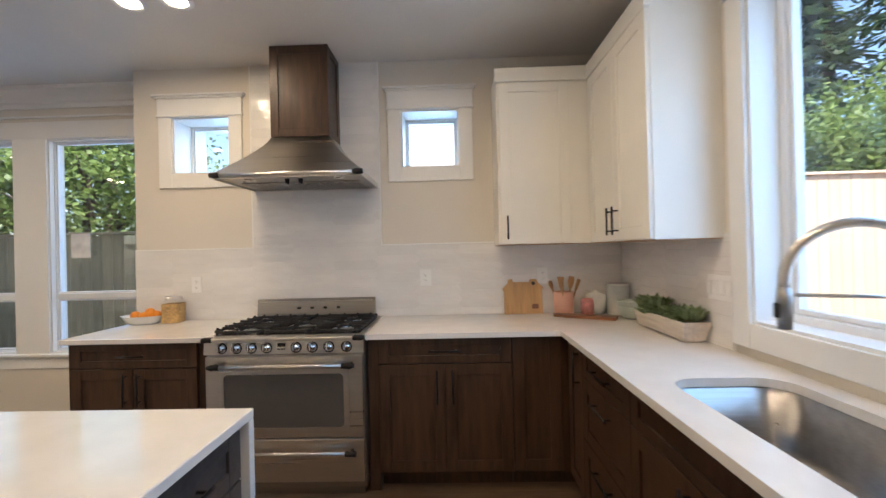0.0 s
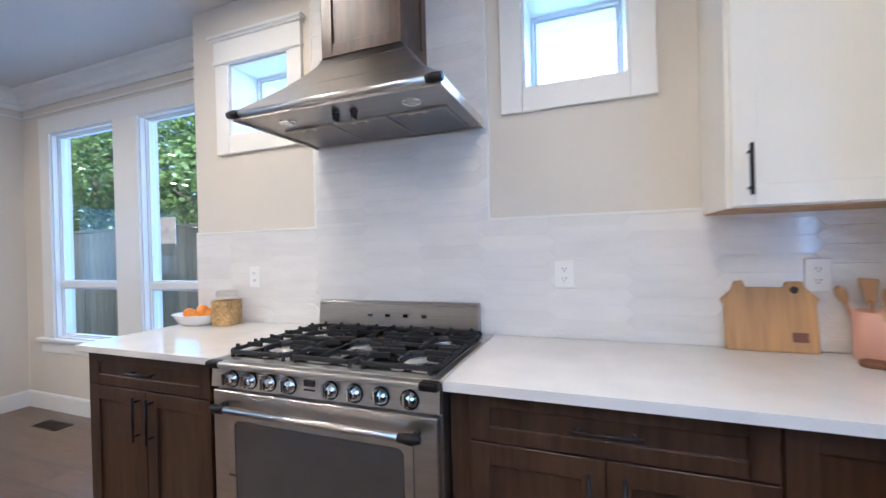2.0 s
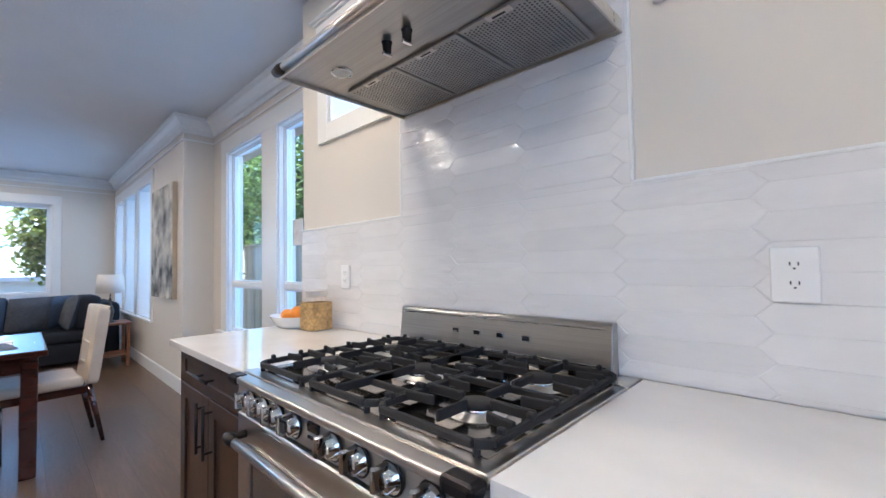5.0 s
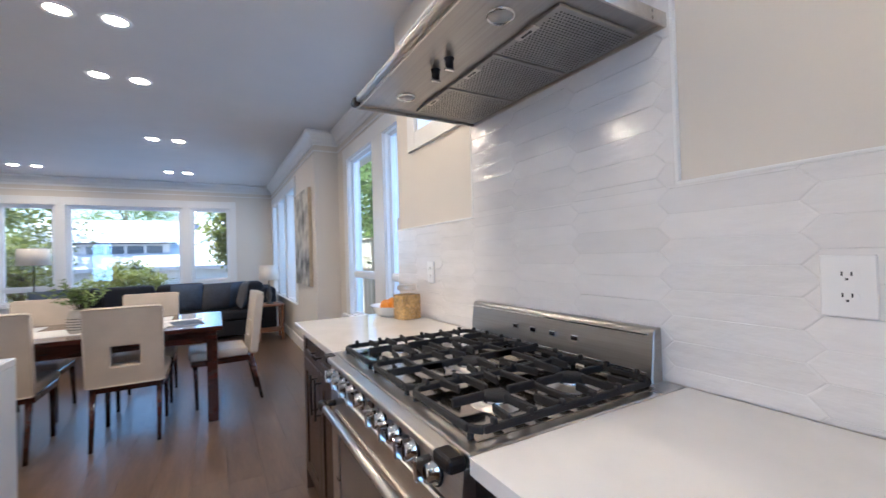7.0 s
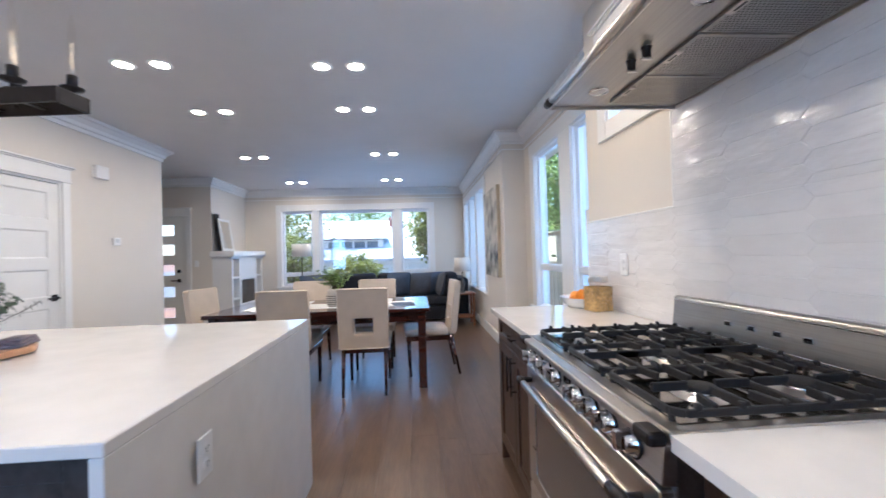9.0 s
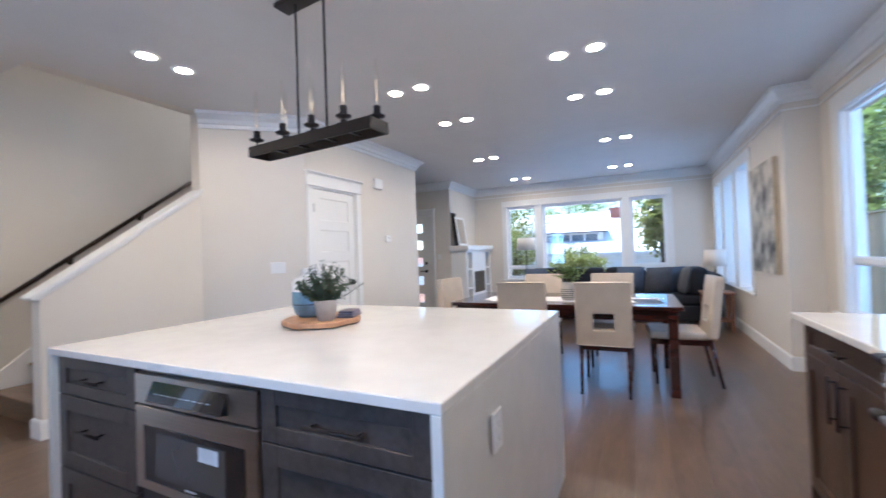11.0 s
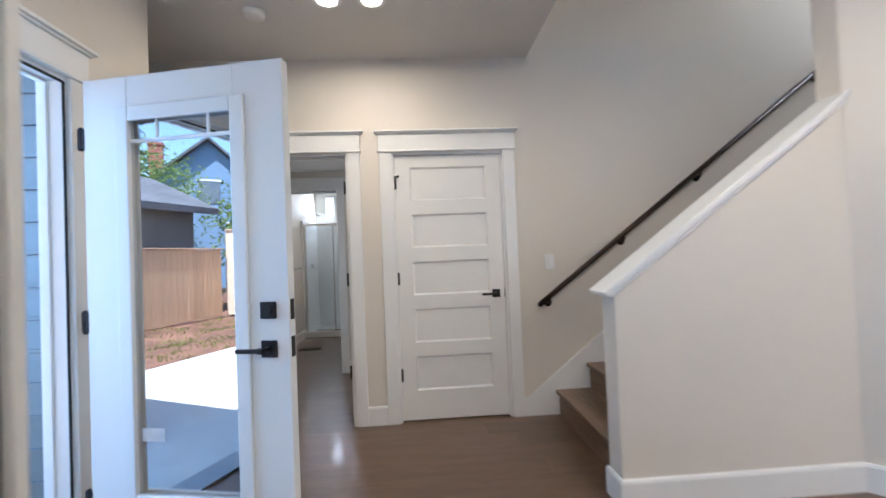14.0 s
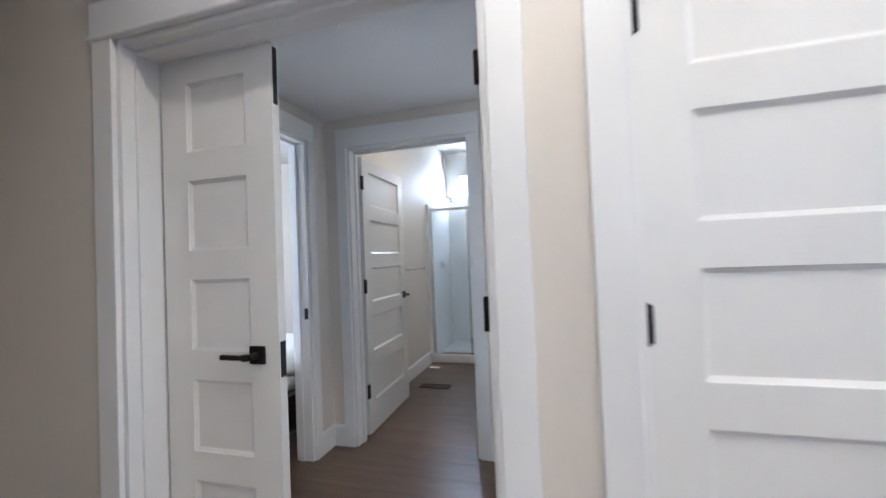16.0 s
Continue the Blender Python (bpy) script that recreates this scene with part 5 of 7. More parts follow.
for z, h in ((0.722, 0.155), (0.420, 0.296), (0.115, 0.299)):
    front(c, "drawer", g, z, w - 2 * g, h, GREYWOOD, ("h", w / 2, h / 2 + (0.03 if h > 0.2 else 0), 0.16))
c, w = island_unit(0.765, IY1 - 0.031, "grey-brown stained island cabinet with wide drawers")
for z, h in ((0.722, 0.155), (0.420, 0.296), (0.115, 0.299)):
    front(c, "drawer", g, z, w - 2 * g, h, GREYWOOD, ("h", w / 2, h / 2 + (0.03 if h > 0.2 else 0), 0.2))
c, w = island_unit(0.126, 0.764, "grey-brown stained island cabinet round the microwave")
bp = thing("island_back_panel", (0, 0, 0), "grey-brown stained panel on the seating side", "cabinet")
part("panel", boxes([(IX0 + 0.33, IFX - 0.62, IY0 + 0.031, IY1 - 0.031, 0, 0.882)]), GREYWOOD, bp)
mw = thing("microwave_drawer", (IFX - 0.012, 0.131, 0), "stainless built-in microwave drawer with dark glass", "microwave", 90)
MWW = 0.628
part("body", boxes([(0.01, MWW - 0.01, 0.004, 0.5, 0.47, 0.868)]), STEELSHADED, mw)
part("upper_fascia", boxes([(0, MWW, -0.018, 0.004, 0.755, 0.862)], 0.003), STEEL, mw)
cp = part("control_panel", prism([(-0.046, 0.782), (-0.019, 0.842), (-0.012, 0.842), (-0.012, 0.774)], 0.115, 0.50, "x", 0.001), BLACKGLASS, mw, "tilted black control panel")
for i in range(9):
    part("key_label", boxes([(0.15 + i * 0.034, 0.168 + i * 0.034, -0.0355, -0.033, 0.805, 0.808)]), PLASTIC, cp)
md = part("drawer_front", boxes([(0, MWW, -0.018, 0.004, 0.455, 0.748)], 0.003), STEEL, mw)
part("window", boxes([(0.055, MWW - 0.055, -0.0215, -0.016, 0.49, 0.685)], 0.002), BLACKGLASS, md)
part("window_screen", boxes([(0.125, MWW - 0.14, -0.0225, -0.0212, 0.515, 0.665)]), OVENGLASS, md)
part("rating_label", boxes([(0.36, 0.455, -0.0240, -0.0224, 0.612, 0.658)]), PAPER, md, "small white paper sticker")
part("badge_mark", boxes([(0.285, 0.34, -0.0225, -0.0213, 0.500, 0.505)]), PLASTIC, md)

# ---- refrigerator and the cabinet round it ----
rf = thing("refrigerator", (0.735, -0.185, 0), "dark stainless french-door refrigerator", "refrigerator", -90)
RFW = 0.912
part("body", boxes([(0.0, RFW, 0.07, 0.69, 0.02, 1.78)], 0.004), FRIDGESTEEL, rf)
for x0, x1, label in ((0.003, RFW / 2 - 0.002, "door"), (RFW / 2 + 0.002, RFW - 0.003, "door")):
    bm = bmesh.new()
    n = 10
    pts = []
    for i in range(n + 1):
        u = x0 + (x1 - x0) * i / n
        f = (u - RFW / 2) / (RFW / 2)
        pts.append((u, 0.012 + 0.03 * f * f))
    bm = prism(pts + [(x1, 0.068), (x0, 0.068)], 0.66, 1.775, "z")
    dd = part("door", bm, FRIDGESTEEL, rf)
    hx = RFW / 2 - 0.035 if x0 < 0.1 else RFW / 2 + 0.035
    part("handle", tube([(hx, 0.02, 0.78), (hx, -0.035, 0.84), (hx, -0.052, 1.15), (hx, -0.052, 1.28), (hx, -0.035, 1.60), (hx, 0.02, 1.66)], 0.0135, 12), CHROME, dd)
    if x0 > 0.1:
        part("badge_mark", boxes([(0.770, 0.840, 0.014, 0.036, 1.70, 1.735)], 0.002), CHROME, dd)
        part("round_magnet", prism([(0.612, 1.645), (0.668, 1.660), (0.725, 1.640), (0.716, 1.570), (0.668, 1.525), (0.621, 1.570)], 0.004, 0.020, "y"), GALVANISED, dd)
        part("magnet_mark", boxes([(0.627, 0.710, 0.0025, 0.0045, z, z + 0.005) for z in (1.57, 1.595, 1.62)]), SLOT, dd)
fz = part("freezer_drawer", boxes([(0.003, RFW - 0.003, 0.014, 0.068, 0.06, 0.645)], 0.006, 2), FRIDGESTEEL, rf)
part("handle", tube([(0.10, 0.015, 0.57), (0.14, -0.04, 0.575), (RFW / 2, -0.055, 0.58), (RFW - 0.14, -0.04, 0.575), (RFW - 0.10, 0.015, 0.57)], 0.0135, 12), CHROME, fz)
c = thing("upper_cabinet", (0.755, -0.17, 0), "creamy white shaker cabinet over the refrigerator", "cabinet", -90, group="upper cabinets")
part("body", boxes([(0, 0.932, 0.0, 0.68, 1.84, 2.53)]), UPPER, c)
front(c, "door", 0.004, 1.86, 0.460, 0.60, UPPER, ("v", 0.425, 0.105, 0.15))
front(c, "door", 0.468, 1.86, 0.460, 0.60, UPPER, ("v", 0.035, 0.105, 0.15))
part("top_fascia", boxes([(-0.004, 0.936, -0.028, 0.0, 2.462, 2.54)], 0.002), UPPER, c)
part("end_panel", boxes([(0.935, 0.965, 0.006, 0.68, 0, 2.53)], 0.002), UPPER, c)

# ---- chandelier over the island ----
cl = thing("linear_chandelier", (-1.335, 0.145, ZC), "black iron linear chandelier with candle bulbs", "chandelier", -5)
part("canopy", boxes([(-0.055, 0.055, -0.24, 0.24, -0.026, -0.001)], 0.003), BLACKMETAL, cl)
for y in (-0.115, 0.115):
    part("rod", tube([(0, y, -0.02), (0, y, -0.83)], 0.0065, 8), BLACKMETAL, cl)
Z0, Z1 = -0.880, -0.818
fr = part("frame", boxes([(-0.075, -0.063, -0.485, 0.485, Z0, Z1), (0.063, 0.075, -0.485, 0.485, Z0, Z1), (-0.063, 0.063, -0.485, -0.473, Z0, Z1), (-0.063, 0.063, 0.473, 0.485, Z0, Z1)], 0.002), BLACKMETAL, cl)
for y in (-0.30, -0.115, 0.115, 0.30):
    part("cross_bar", boxes([(-0.063, 0.063, y - 0.012, y + 0.012, Z0 + 0.02, Z0 + 0.03)], 0.001), BLACKMETAL, fr)
for side, ys in ((0.052, (-0.43, -0.19, 0.05, 0.29)), (-0.052, (-0.29, -0.05, 0.19, 0.43))):
    for y in ys:
        k2 = part("candle_holder", lathe([(0.005, Z0 + 0.03), (0.005, Z1 + 0.026), (0.038, Z1 + 0.033), (0.043, Z1 + 0.041), (0.016, Z1 + 0.046), (0.019, Z1 + 0.048), (0.019, Z1 + 0.092), (0, Z1 + 0.092)], 18, (side, y, 0)), BLACKMETAL, cl)
        part("bulb", lathe([(0.009, Z1 + 0.092), (0.0165, Z1 + 0.115), (0.0165, Z1 + 0.20), (0.013, Z1 + 0.30), (0.006, Z1 + 0.345), (0, Z1 + 0.350)], 16, (side, y, 0)), CLEARGLASS, k2).visible_shadow = False
        bm = bmesh.new()
        for q in range(2):
            coil = [(side + 0.006 * math.cos(q * 3.1 + i * 1.1), y + 0.006 * math.sin(q * 3.1 + i * 1.1), Z1 + 0.115 + 0.0105 * i) for i in range(12)]
            join(bm, tube(coil, 0.0004, 4))
        part("filament", bm, BULBGLOW, k2)

# ---- things on the worktops ----
b = thing("cutting_board", (0.715, 3.055, COUNTER), "house-shaped bamboo cutting board leaning on the tiles", "cutting board")
outline = [(-0.135, 0), (0.135, 0), (0.135, 0.165), (0.145, 0.185), (0.105, 0.225), (0.10, 0.245), (0.055, 0.245), (0.045, 0.225), (-0.045, 0.225), (-0.065, 0.225), (-0.075, 0.25), (-0.10, 0.245), (-0.11, 0.215), (-0.145, 0.18), (-0.135, 0.16)]
brd = part("board", prism(outline, -0.009, 0.009, "y", 0.002), BAMBOO, b)
brd.matrix_basis = Matrix.Rotation(radians(-8), 4, "X")
hl = part("hanging_hole", lathe([(0.012, -0.0095), (0.020, -0.0105), (0.020, 0.0), (0.012, 0.0)], 16), BRONZE, brd)
hl.matrix_basis = at(0.075, 0, 0.215) @ rot(90, "X") @ at(0, 0, 0.0)
part("hole", lathe([(0, -0.0097), (0.013, -0.0097)], 16), SLOT, brd).matrix_basis = at(0.075, 0, 0.215) @ rot(-90, "X")
part("burnt_mark", boxes([(0.06, 0.105, -0.0096, -0.0088, 0.035, 0.068)]), WALNUT, brd)
u = thing("utensil_crock", (0.985, 3.005, COUNTER), "blush ceramic crock with wooden spoons", "crock")
part("crock", lathe([(0, 0), (0.062, 0), (0.066, 0.006), (0.068, 0.155), (0.064, 0.158), (0.060, 0.150), (0.058, 0.02), (0, 0.02)], 28), PINK, u)
for i, (dx, dy, kind, lean) in enumerate(((-0.035, 0.0, 0, -14), (0.005, 0.02, 1, -2), (0.03, 0.0, 2, 9), (0.04, -0.015, 1, 16), (-0.01, -0.02, 0, -6))):
    bm = tube([(0, 0, 0.02), (0, 0, 0.19)], 0.006, 8)
    if kind == 0:
        join(bm, lathe([(0, 0.0), (0.014, 0.01), (0.022, 0.035), (0.018, 0.06), (0, 0.068)], 12), at(0, 0, 0.18) @ Matrix.Diagonal((1, 0.35, 1, 1)))
    elif kind == 1:
        join(bm, prism([(-0.012, 0.18), (0.012, 0.18), (0.026, 0.255), (-0.022, 0.262)], -0.004, 0.004, "y", 0.0015))
    else:
        join(bm, prism([(-0.010, 0.18), (0.010, 0.18), (0.024, 0.23), (0.018, 0.265), (-0.018, 0.265), (-0.024, 0.23)], -0.004, 0.004, "y", 0.0015))
    s = part("wooden_spoon", bm, SPOON, u)
    s.matrix_basis = at(dx * 0.6, dy, 0) @ rot(lean, "Y") @ rot(8 * (i - 2), "X") @ rot(35 * i - 60)
p = thing("serving_paddle", (1.02, 2.87, COUNTER), "long walnut serving board with a rounded handle", "serving board", -29)
part("board", prism([(-0.135, -0.026), (-0.12, -0.034), (-0.08, -0.030), (-0.06, -0.048), (0.26, -0.048), (0.26, 0.048), (-0.06, 0.048), (-0.08, 0.030), (-0.12, 0.034), (-0.135, 0.026), (-0.142, 0)], 0, 0.017, "z", 0.003), WALNUT, p)
j = thing("salt_bottle", (1.105, 2.875, COUNTER + 0.017), "small glass bottle of pink salt with a stopper", "bottle")
part("bottle", lathe([(0, 0), (0.042, 0), (0.045, 0.008), (0.045, 0.085), (0.034, 0.108), (0.020, 0.118), (0.020, 0.135), (0.024, 0.139), (0.020, 0.142)], 24), CLEARGLASS, j).visible_shadow = False
part("salt", lathe([(0, 0.003), (0.041, 0.003), (0.042, 0.086), (0.032, 0.105), (0, 0.108)], 22), SALT, j)
part("stopper", lathe([(0.010, 0.130), (0.014, 0.142), (0.017, 0.150), (0.013, 0.162), (0, 0.165)], 16), CLEARGLASS, j)
j = thing("sugar_bowl", (1.205, 3.005, COUNTER), "white ribbed lidded ceramic canister", "canister")
part("jar", lathe([(0, 0), (0.045, 0), (0.058, 0.02), (0.068, 0.05), (0.066, 0.055), (0.072, 0.085), (0.070, 0.09), (0.073, 0.125), (0.070, 0.132), (0, 0.132)], 28), WHITECERAMIC, j)
part("lid", lathe([(0.069, 0.132), (0.060, 0.142), (0.015, 0.148), (0.012, 0.160), (0, 0.162)], 24), WHITECERAMIC, j)
j = thing("canister", (1.352, 2.985, COUNTER), "tall pale grey stoneware canister with a wooden rim", "canister")
part("jar", lathe([(0, 0), (0.070, 0), (0.074, 0.006), (0.074, 0.195), (0.070, 0.20), (0, 0.20)], 28), GREYGREEN, j)
part("rim", lathe([(0.074, 0.195), (0.077, 0.198), (0.077, 0.207), (0.070, 0.209), (0, 0.207)], 28), WHITECERAMIC, j)
j = thing("nested_bowls", (1.362, 2.81, COUNTER), "two nested pale green stoneware bowls", "bowls")
for i, (rad, z) in enumerate(((0.078, 0.0), (0.082, 0.034))):
    part("bowl", lathe([(0, z), (rad * 0.55, z), (rad * 0.85, z + 0.025), (rad, z + 0.07), (rad * 1.03, z + 0.078), (rad * 0.95, z + 0.075), (rad * 0.8, z + 0.035), (0, z + 0.012)], 28), CELADON, j)
pl = thing("succulent_planter", (1.352, 2.335, COUNTER), "whitewashed wooden trough with succulents", "planter")
bm = bmesh.new()
lo = [bm.verts.new(v) for v in ((-0.050, -0.235, 0.008), (0.050, -0.235, 0.008), (0.050, 0.235, 0.008), (-0.050, 0.235, 0.008))]
hi = [bm.verts.new(v) for v in ((-0.068, -0.262, 0.098), (0.068, -0.262, 0.098), (0.068, 0.262, 0.098), (-0.068, 0.262, 0.098))]
hi2 = [bm.verts.new(v) for v in ((-0.058, -0.252, 0.098), (0.058, -0.252, 0.098), (0.058, 0.252, 0.098), (-0.058, 0.252, 0.098))]
lo2 = [bm.verts.new(v) for v in ((-0.054, -0.245, 0.07), (0.054, -0.245, 0.07), (0.054, 0.245, 0.07), (-0.054, 0.245, 0.07))]
bm.faces.new(lo[::-1])
for a, c2 in ((lo, hi), (hi, hi2), (hi2, lo2)):
    for i in range(4):
        bm.faces.new([a[i], a[(i + 1) % 4], c2[(i + 1) % 4], c2[i]])
bm.faces.new(lo2)
part("trough", bm, WHITEWASH, pl)
part("foot", boxes([(-0.045, 0.045, -0.22, -0.17, 0, 0.009)], 0.001), WHITEWASH, pl)
part("foot", boxes([(-0.045, 0.045, 0.17, 0.22, 0, 0.009)], 0.001), WHITEWASH, pl)
part("soil", boxes([(-0.053, 0.053, -0.244, 0.244, 0.07, 0.082)]), EARTH, pl)


def rosette(bm, x, y, z, size, rng, spiky):
    for ring in range(4):
        k = 6 + ring * 2
        for i in range(k):
            a = 2 * math.pi * i / k + ring * 0.5 + rng.uniform(-0.1, 0.1)
            tilt = (0.25 + 0.30 * (3 - ring)) if not spiky else (0.7 + 0.2 * (3 - ring))
            ln = size * (0.5 + 0.17 * ring) * rng.uniform(0.85, 1.15)
            w = ln * (0.34 if not spiky else 0.2)
            d = Vector((math.cos(a) * math.cos(tilt), math.sin(a) * math.cos(tilt), math.sin(tilt)))
            s = Vector((-math.sin(a), math.cos(a), 0)) * w
            n = d.cross(s).normalized() * w * 0.4
            o = Vector((x, y, z))
            q = [o, o + d * ln * 0.55 + s + n, o + d * ln, o + d * ln * 0.55 - s + n, o + d * ln * 0.5 - n]
            v = [bm.verts.new(p) for p in q]
            for t3 in ((0, 1, 4), (1, 2, 4), (2, 3, 4), (3, 0, 4), (0, 3, 2), (0, 2, 1)):
                bm.faces.new([v[t] for t in t3])


rng = random.Random(4)
for y, size, spiky in ((0.215, 0.075, True), (0.165, 0.11, True), (0.10, 0.10, False), (0.13, 0.13, True), (0.04, 0.085, False), (-0.02, 0.08, True), (-0.07, 0.075, False), (-0.135, 0.085, False), (-0.20, 0.10, True), (-0.16, 0.06, False)):
    bm = bmesh.new()
    rosette(bm, rng.uniform(-0.022, 0.022), y, 0.086, size * 1.15, rng, spiky)
    part("succulent", bm, SUCCULENT, pl)

j = thing("storage_jar", (-1.765, 2.985, COUNTER), "square glass jar of dry pasta with a steel lid", "jar", 8)
part("glass", prism(rounded(-0.062, 0.062, -0.062, 0.062, 0.018, 3), 0, 0.145, "z"), CLEARGLASS, j).visible_shadow = False
part("pasta", prism(rounded(-0.058, 0.058, -0.058, 0.058, 0.016, 3), 0.004, 0.135, "z"), OATS, j)
part("shoulder", lathe([(0.072, 0.143), (0.055, 0.158), (0.050, 0.163)], 24), CLEARGLASS, j)
part("lid", lathe([(0.052, 0.160), (0.053, 0.162), (0.053, 0.186), (0.050, 0.189), (0, 0.189)], 28), STEEL, j)
bw = thing("fruit_bowl", (-1.955, 2.955, COUNTER), "shallow white oval bowl of oranges", "fruit bowl", 5)
bm = lathe([(0, 0), (0.075, 0), (0.10, 0.018), (0.128, 0.055), (0.131, 0.058), (0.124, 0.056), (0.095, 0.022), (0, 0.008)], 32)
bmesh.ops.transform(bm, matrix=Matrix.Diagonal((1.12, 0.80, 1.05, 1)), verts=bm.verts)
part("bowl", bm, WHITECERAMIC, bw)
for x, y, z in ((-0.065, 0.01, 0.055), (0.012, -0.03, 0.053), (0.075, 0.012, 0.056), (0.005, 0.042, 0.060), (0.04, 0.0, 0.075)):
    bm = lathe([(0, -0.033), (0.016, -0.029), (0.030, -0.014), (0.034, 0.003), (0.028, 0.020), (0.012, 0.031), (0.004, 0.030), (0, 0.028)], 18)
    o = part("orange", bm, ORANGE, bw)
    o.matrix_basis = at(x, y, z) @ rot(25 + 900 * x, "X")

# tray on the island
IT = (-1.19, 0.305)
tr = thing("round_tray", (*IT, COUNTER), "round live-edge wooden tray on the island", "tray")
bm = bmesh.new()
n = 40
rad = [0.195 + 0.008 * math.sin(3 * a) + 0.006 * math.sin(7 * a + 1) for a in (2 * math.pi * i / n for i in range(n))]
part("slice", prism([(q * math.cos(2 * math.pi * i / n), q * math.sin(2 * math.pi * i / n)) for i, q in enumerate(rad)], 0.006, 0.032, "z", 0.004), WOODTRAY, tr)
for a in (40, 160, 280):
    part("foot", lathe([(0, 0), (0.015, 0), (0.013, 0.007)], 10, (0.12 * math.cos(radians(a)), 0.12 * math.sin(radians(a)), 0)), WALNUT, tr)
v = thing("lidded_jar", (IT[0] - 0.03, IT[1] - 0.105, COUNTER + 0.032), "blue and white glazed ceramic jar", "jar")
part("jar", lathe([(0, 0), (0.060, 0), (0.080, 0.02), (0.092, 0.065), (0.0925, 0.068), (0.093, 0.135), (0, 0.135)], 32), BLUEGLAZE, v)
part("band", lathe([(0.0925, 0.066), (0.0940, 0.068), (0.0925, 0.070)], 32), IRON, v)
part("shoulder", lathe([(0.093, 0.135), (0.095, 0.165), (0.088, 0.195), (0.064, 0.212), (0.044, 0.217), (0.040, 0.225), (0.042, 0.250), (0.037, 0.254), (0.030, 0.245), (0, 0.235)], 32), WHITECERAMIC, v)
pt = thing("potted_plant", (IT[0] + 0.065, IT[1] + 0.085, COUNTER + 0.032), "small green sprig plant in a tin pot", "potted plant")
part("pot", lathe([(0, 0), (0.040, 0), (0.056, 0.098), (0.059, 0.10), (0.055, 0.10), (0.050, 0.09), (0, 0.085)], 26), GALVANISED, pt)
rng = random.Random(9)
stems, leaves = bmesh.new(), bmesh.new()
for i in range(62):
    a, lean = rng.uniform(0, 2 * math.pi), rng.uniform(0.05, 1.25)
    ln = rng.uniform(0.09, 0.18)
    o = Vector((0.025 * math.cos(a), 0.025 * math.sin(a), 0.085))
    d = Vector((math.cos(a) * math.sin(lean), math.sin(a) * math.sin(lean), math.cos(lean)))
    pts = [o + d * ln * f + Vector((0, 0, 0.03 * f * f)) for f in (0, 0.33, 0.66, 1)]
    join(stems, tube(pts, 0.0012, 4, caps=False))
    for f in range(2, 14):
        q = o + d * ln * f / 13 + Vector((0, 0, 0.03 * (f / 13) ** 2))
        for s in (-1, 1):
            e = Vector((rng.uniform(-1, 1), rng.uniform(-1, 1), rng.uniform(-0.2, 0.6))).normalized()
            e = (e - d * e.dot(d)).normalized() * 0.021
            w2 = d.cross(e) * 0.45
            vs = [leaves.verts.new(x) for x in (q, q + e * 0.5 + w2, q + e, q + e * 0.5 - w2)]
            leaves.faces.new(vs)
part("stem", stems, STEM, pt)
part("leaves", leaves, SAGE, pt)
np_ = thing("folded_napkin", (IT[0] - 0.075, IT[1] + 0.115, COUNTER + 0.032), "folded grey-mauve linen napkin on the tray", "napkin", 20)
for i, (w2, z) in enumerate(((0.075, 0.0), (0.07, 0.011), (0.062, 0.022))):
    part("fold", boxes([(-w2, w2, -0.045 + 0.004 * i, 0.045 - 0.003 * i, z, z + 0.0115)], 0.005, 2), LINEN, np_)


# ---- dining ----
TX0, TX1, TY0, TY1, TZ = -4.42, -3.36, 0.04, 2.10, 0.755
tb = thing("dining_table", (0, 0, 0), "dark polished mahogany dining table", "table")
part("tabletop", boxes([(TX0, TX1, TY0, TY1, TZ - 0.035, TZ)], 0.006, 2), MAHOGANY, tb)
part("apron", boxes([(TX0 + 0.06, TX1 - 0.06, TY0 + 0.06, TY0 + 0.085, TZ - 0.13, TZ - 0.035), (TX0 + 0.06, TX1 - 0.06, TY1 - 0.085, TY1 - 0.06, TZ - 0.13, TZ - 0.035), (TX0 + 0.06, TX0 + 0.085, TY0 + 0.085, TY1 - 0.085, TZ - 0.13, TZ - 0.035), (TX1 - 0.085, TX1 - 0.06, TY0 + 0.085, TY1 - 0.085, TZ - 0.13, TZ - 0.035)]), MAHOGANY, tb)
for x in (TX0 + 0.04, TX1 - 0.115):
    for y in (TY0 + 0.04, TY1 - 0.115):
        part("leg", boxes([(x, x + 0.075, y, y + 0.075, 0, TZ - 0.035)], 0.006, 2), MAHOGANY, tb)


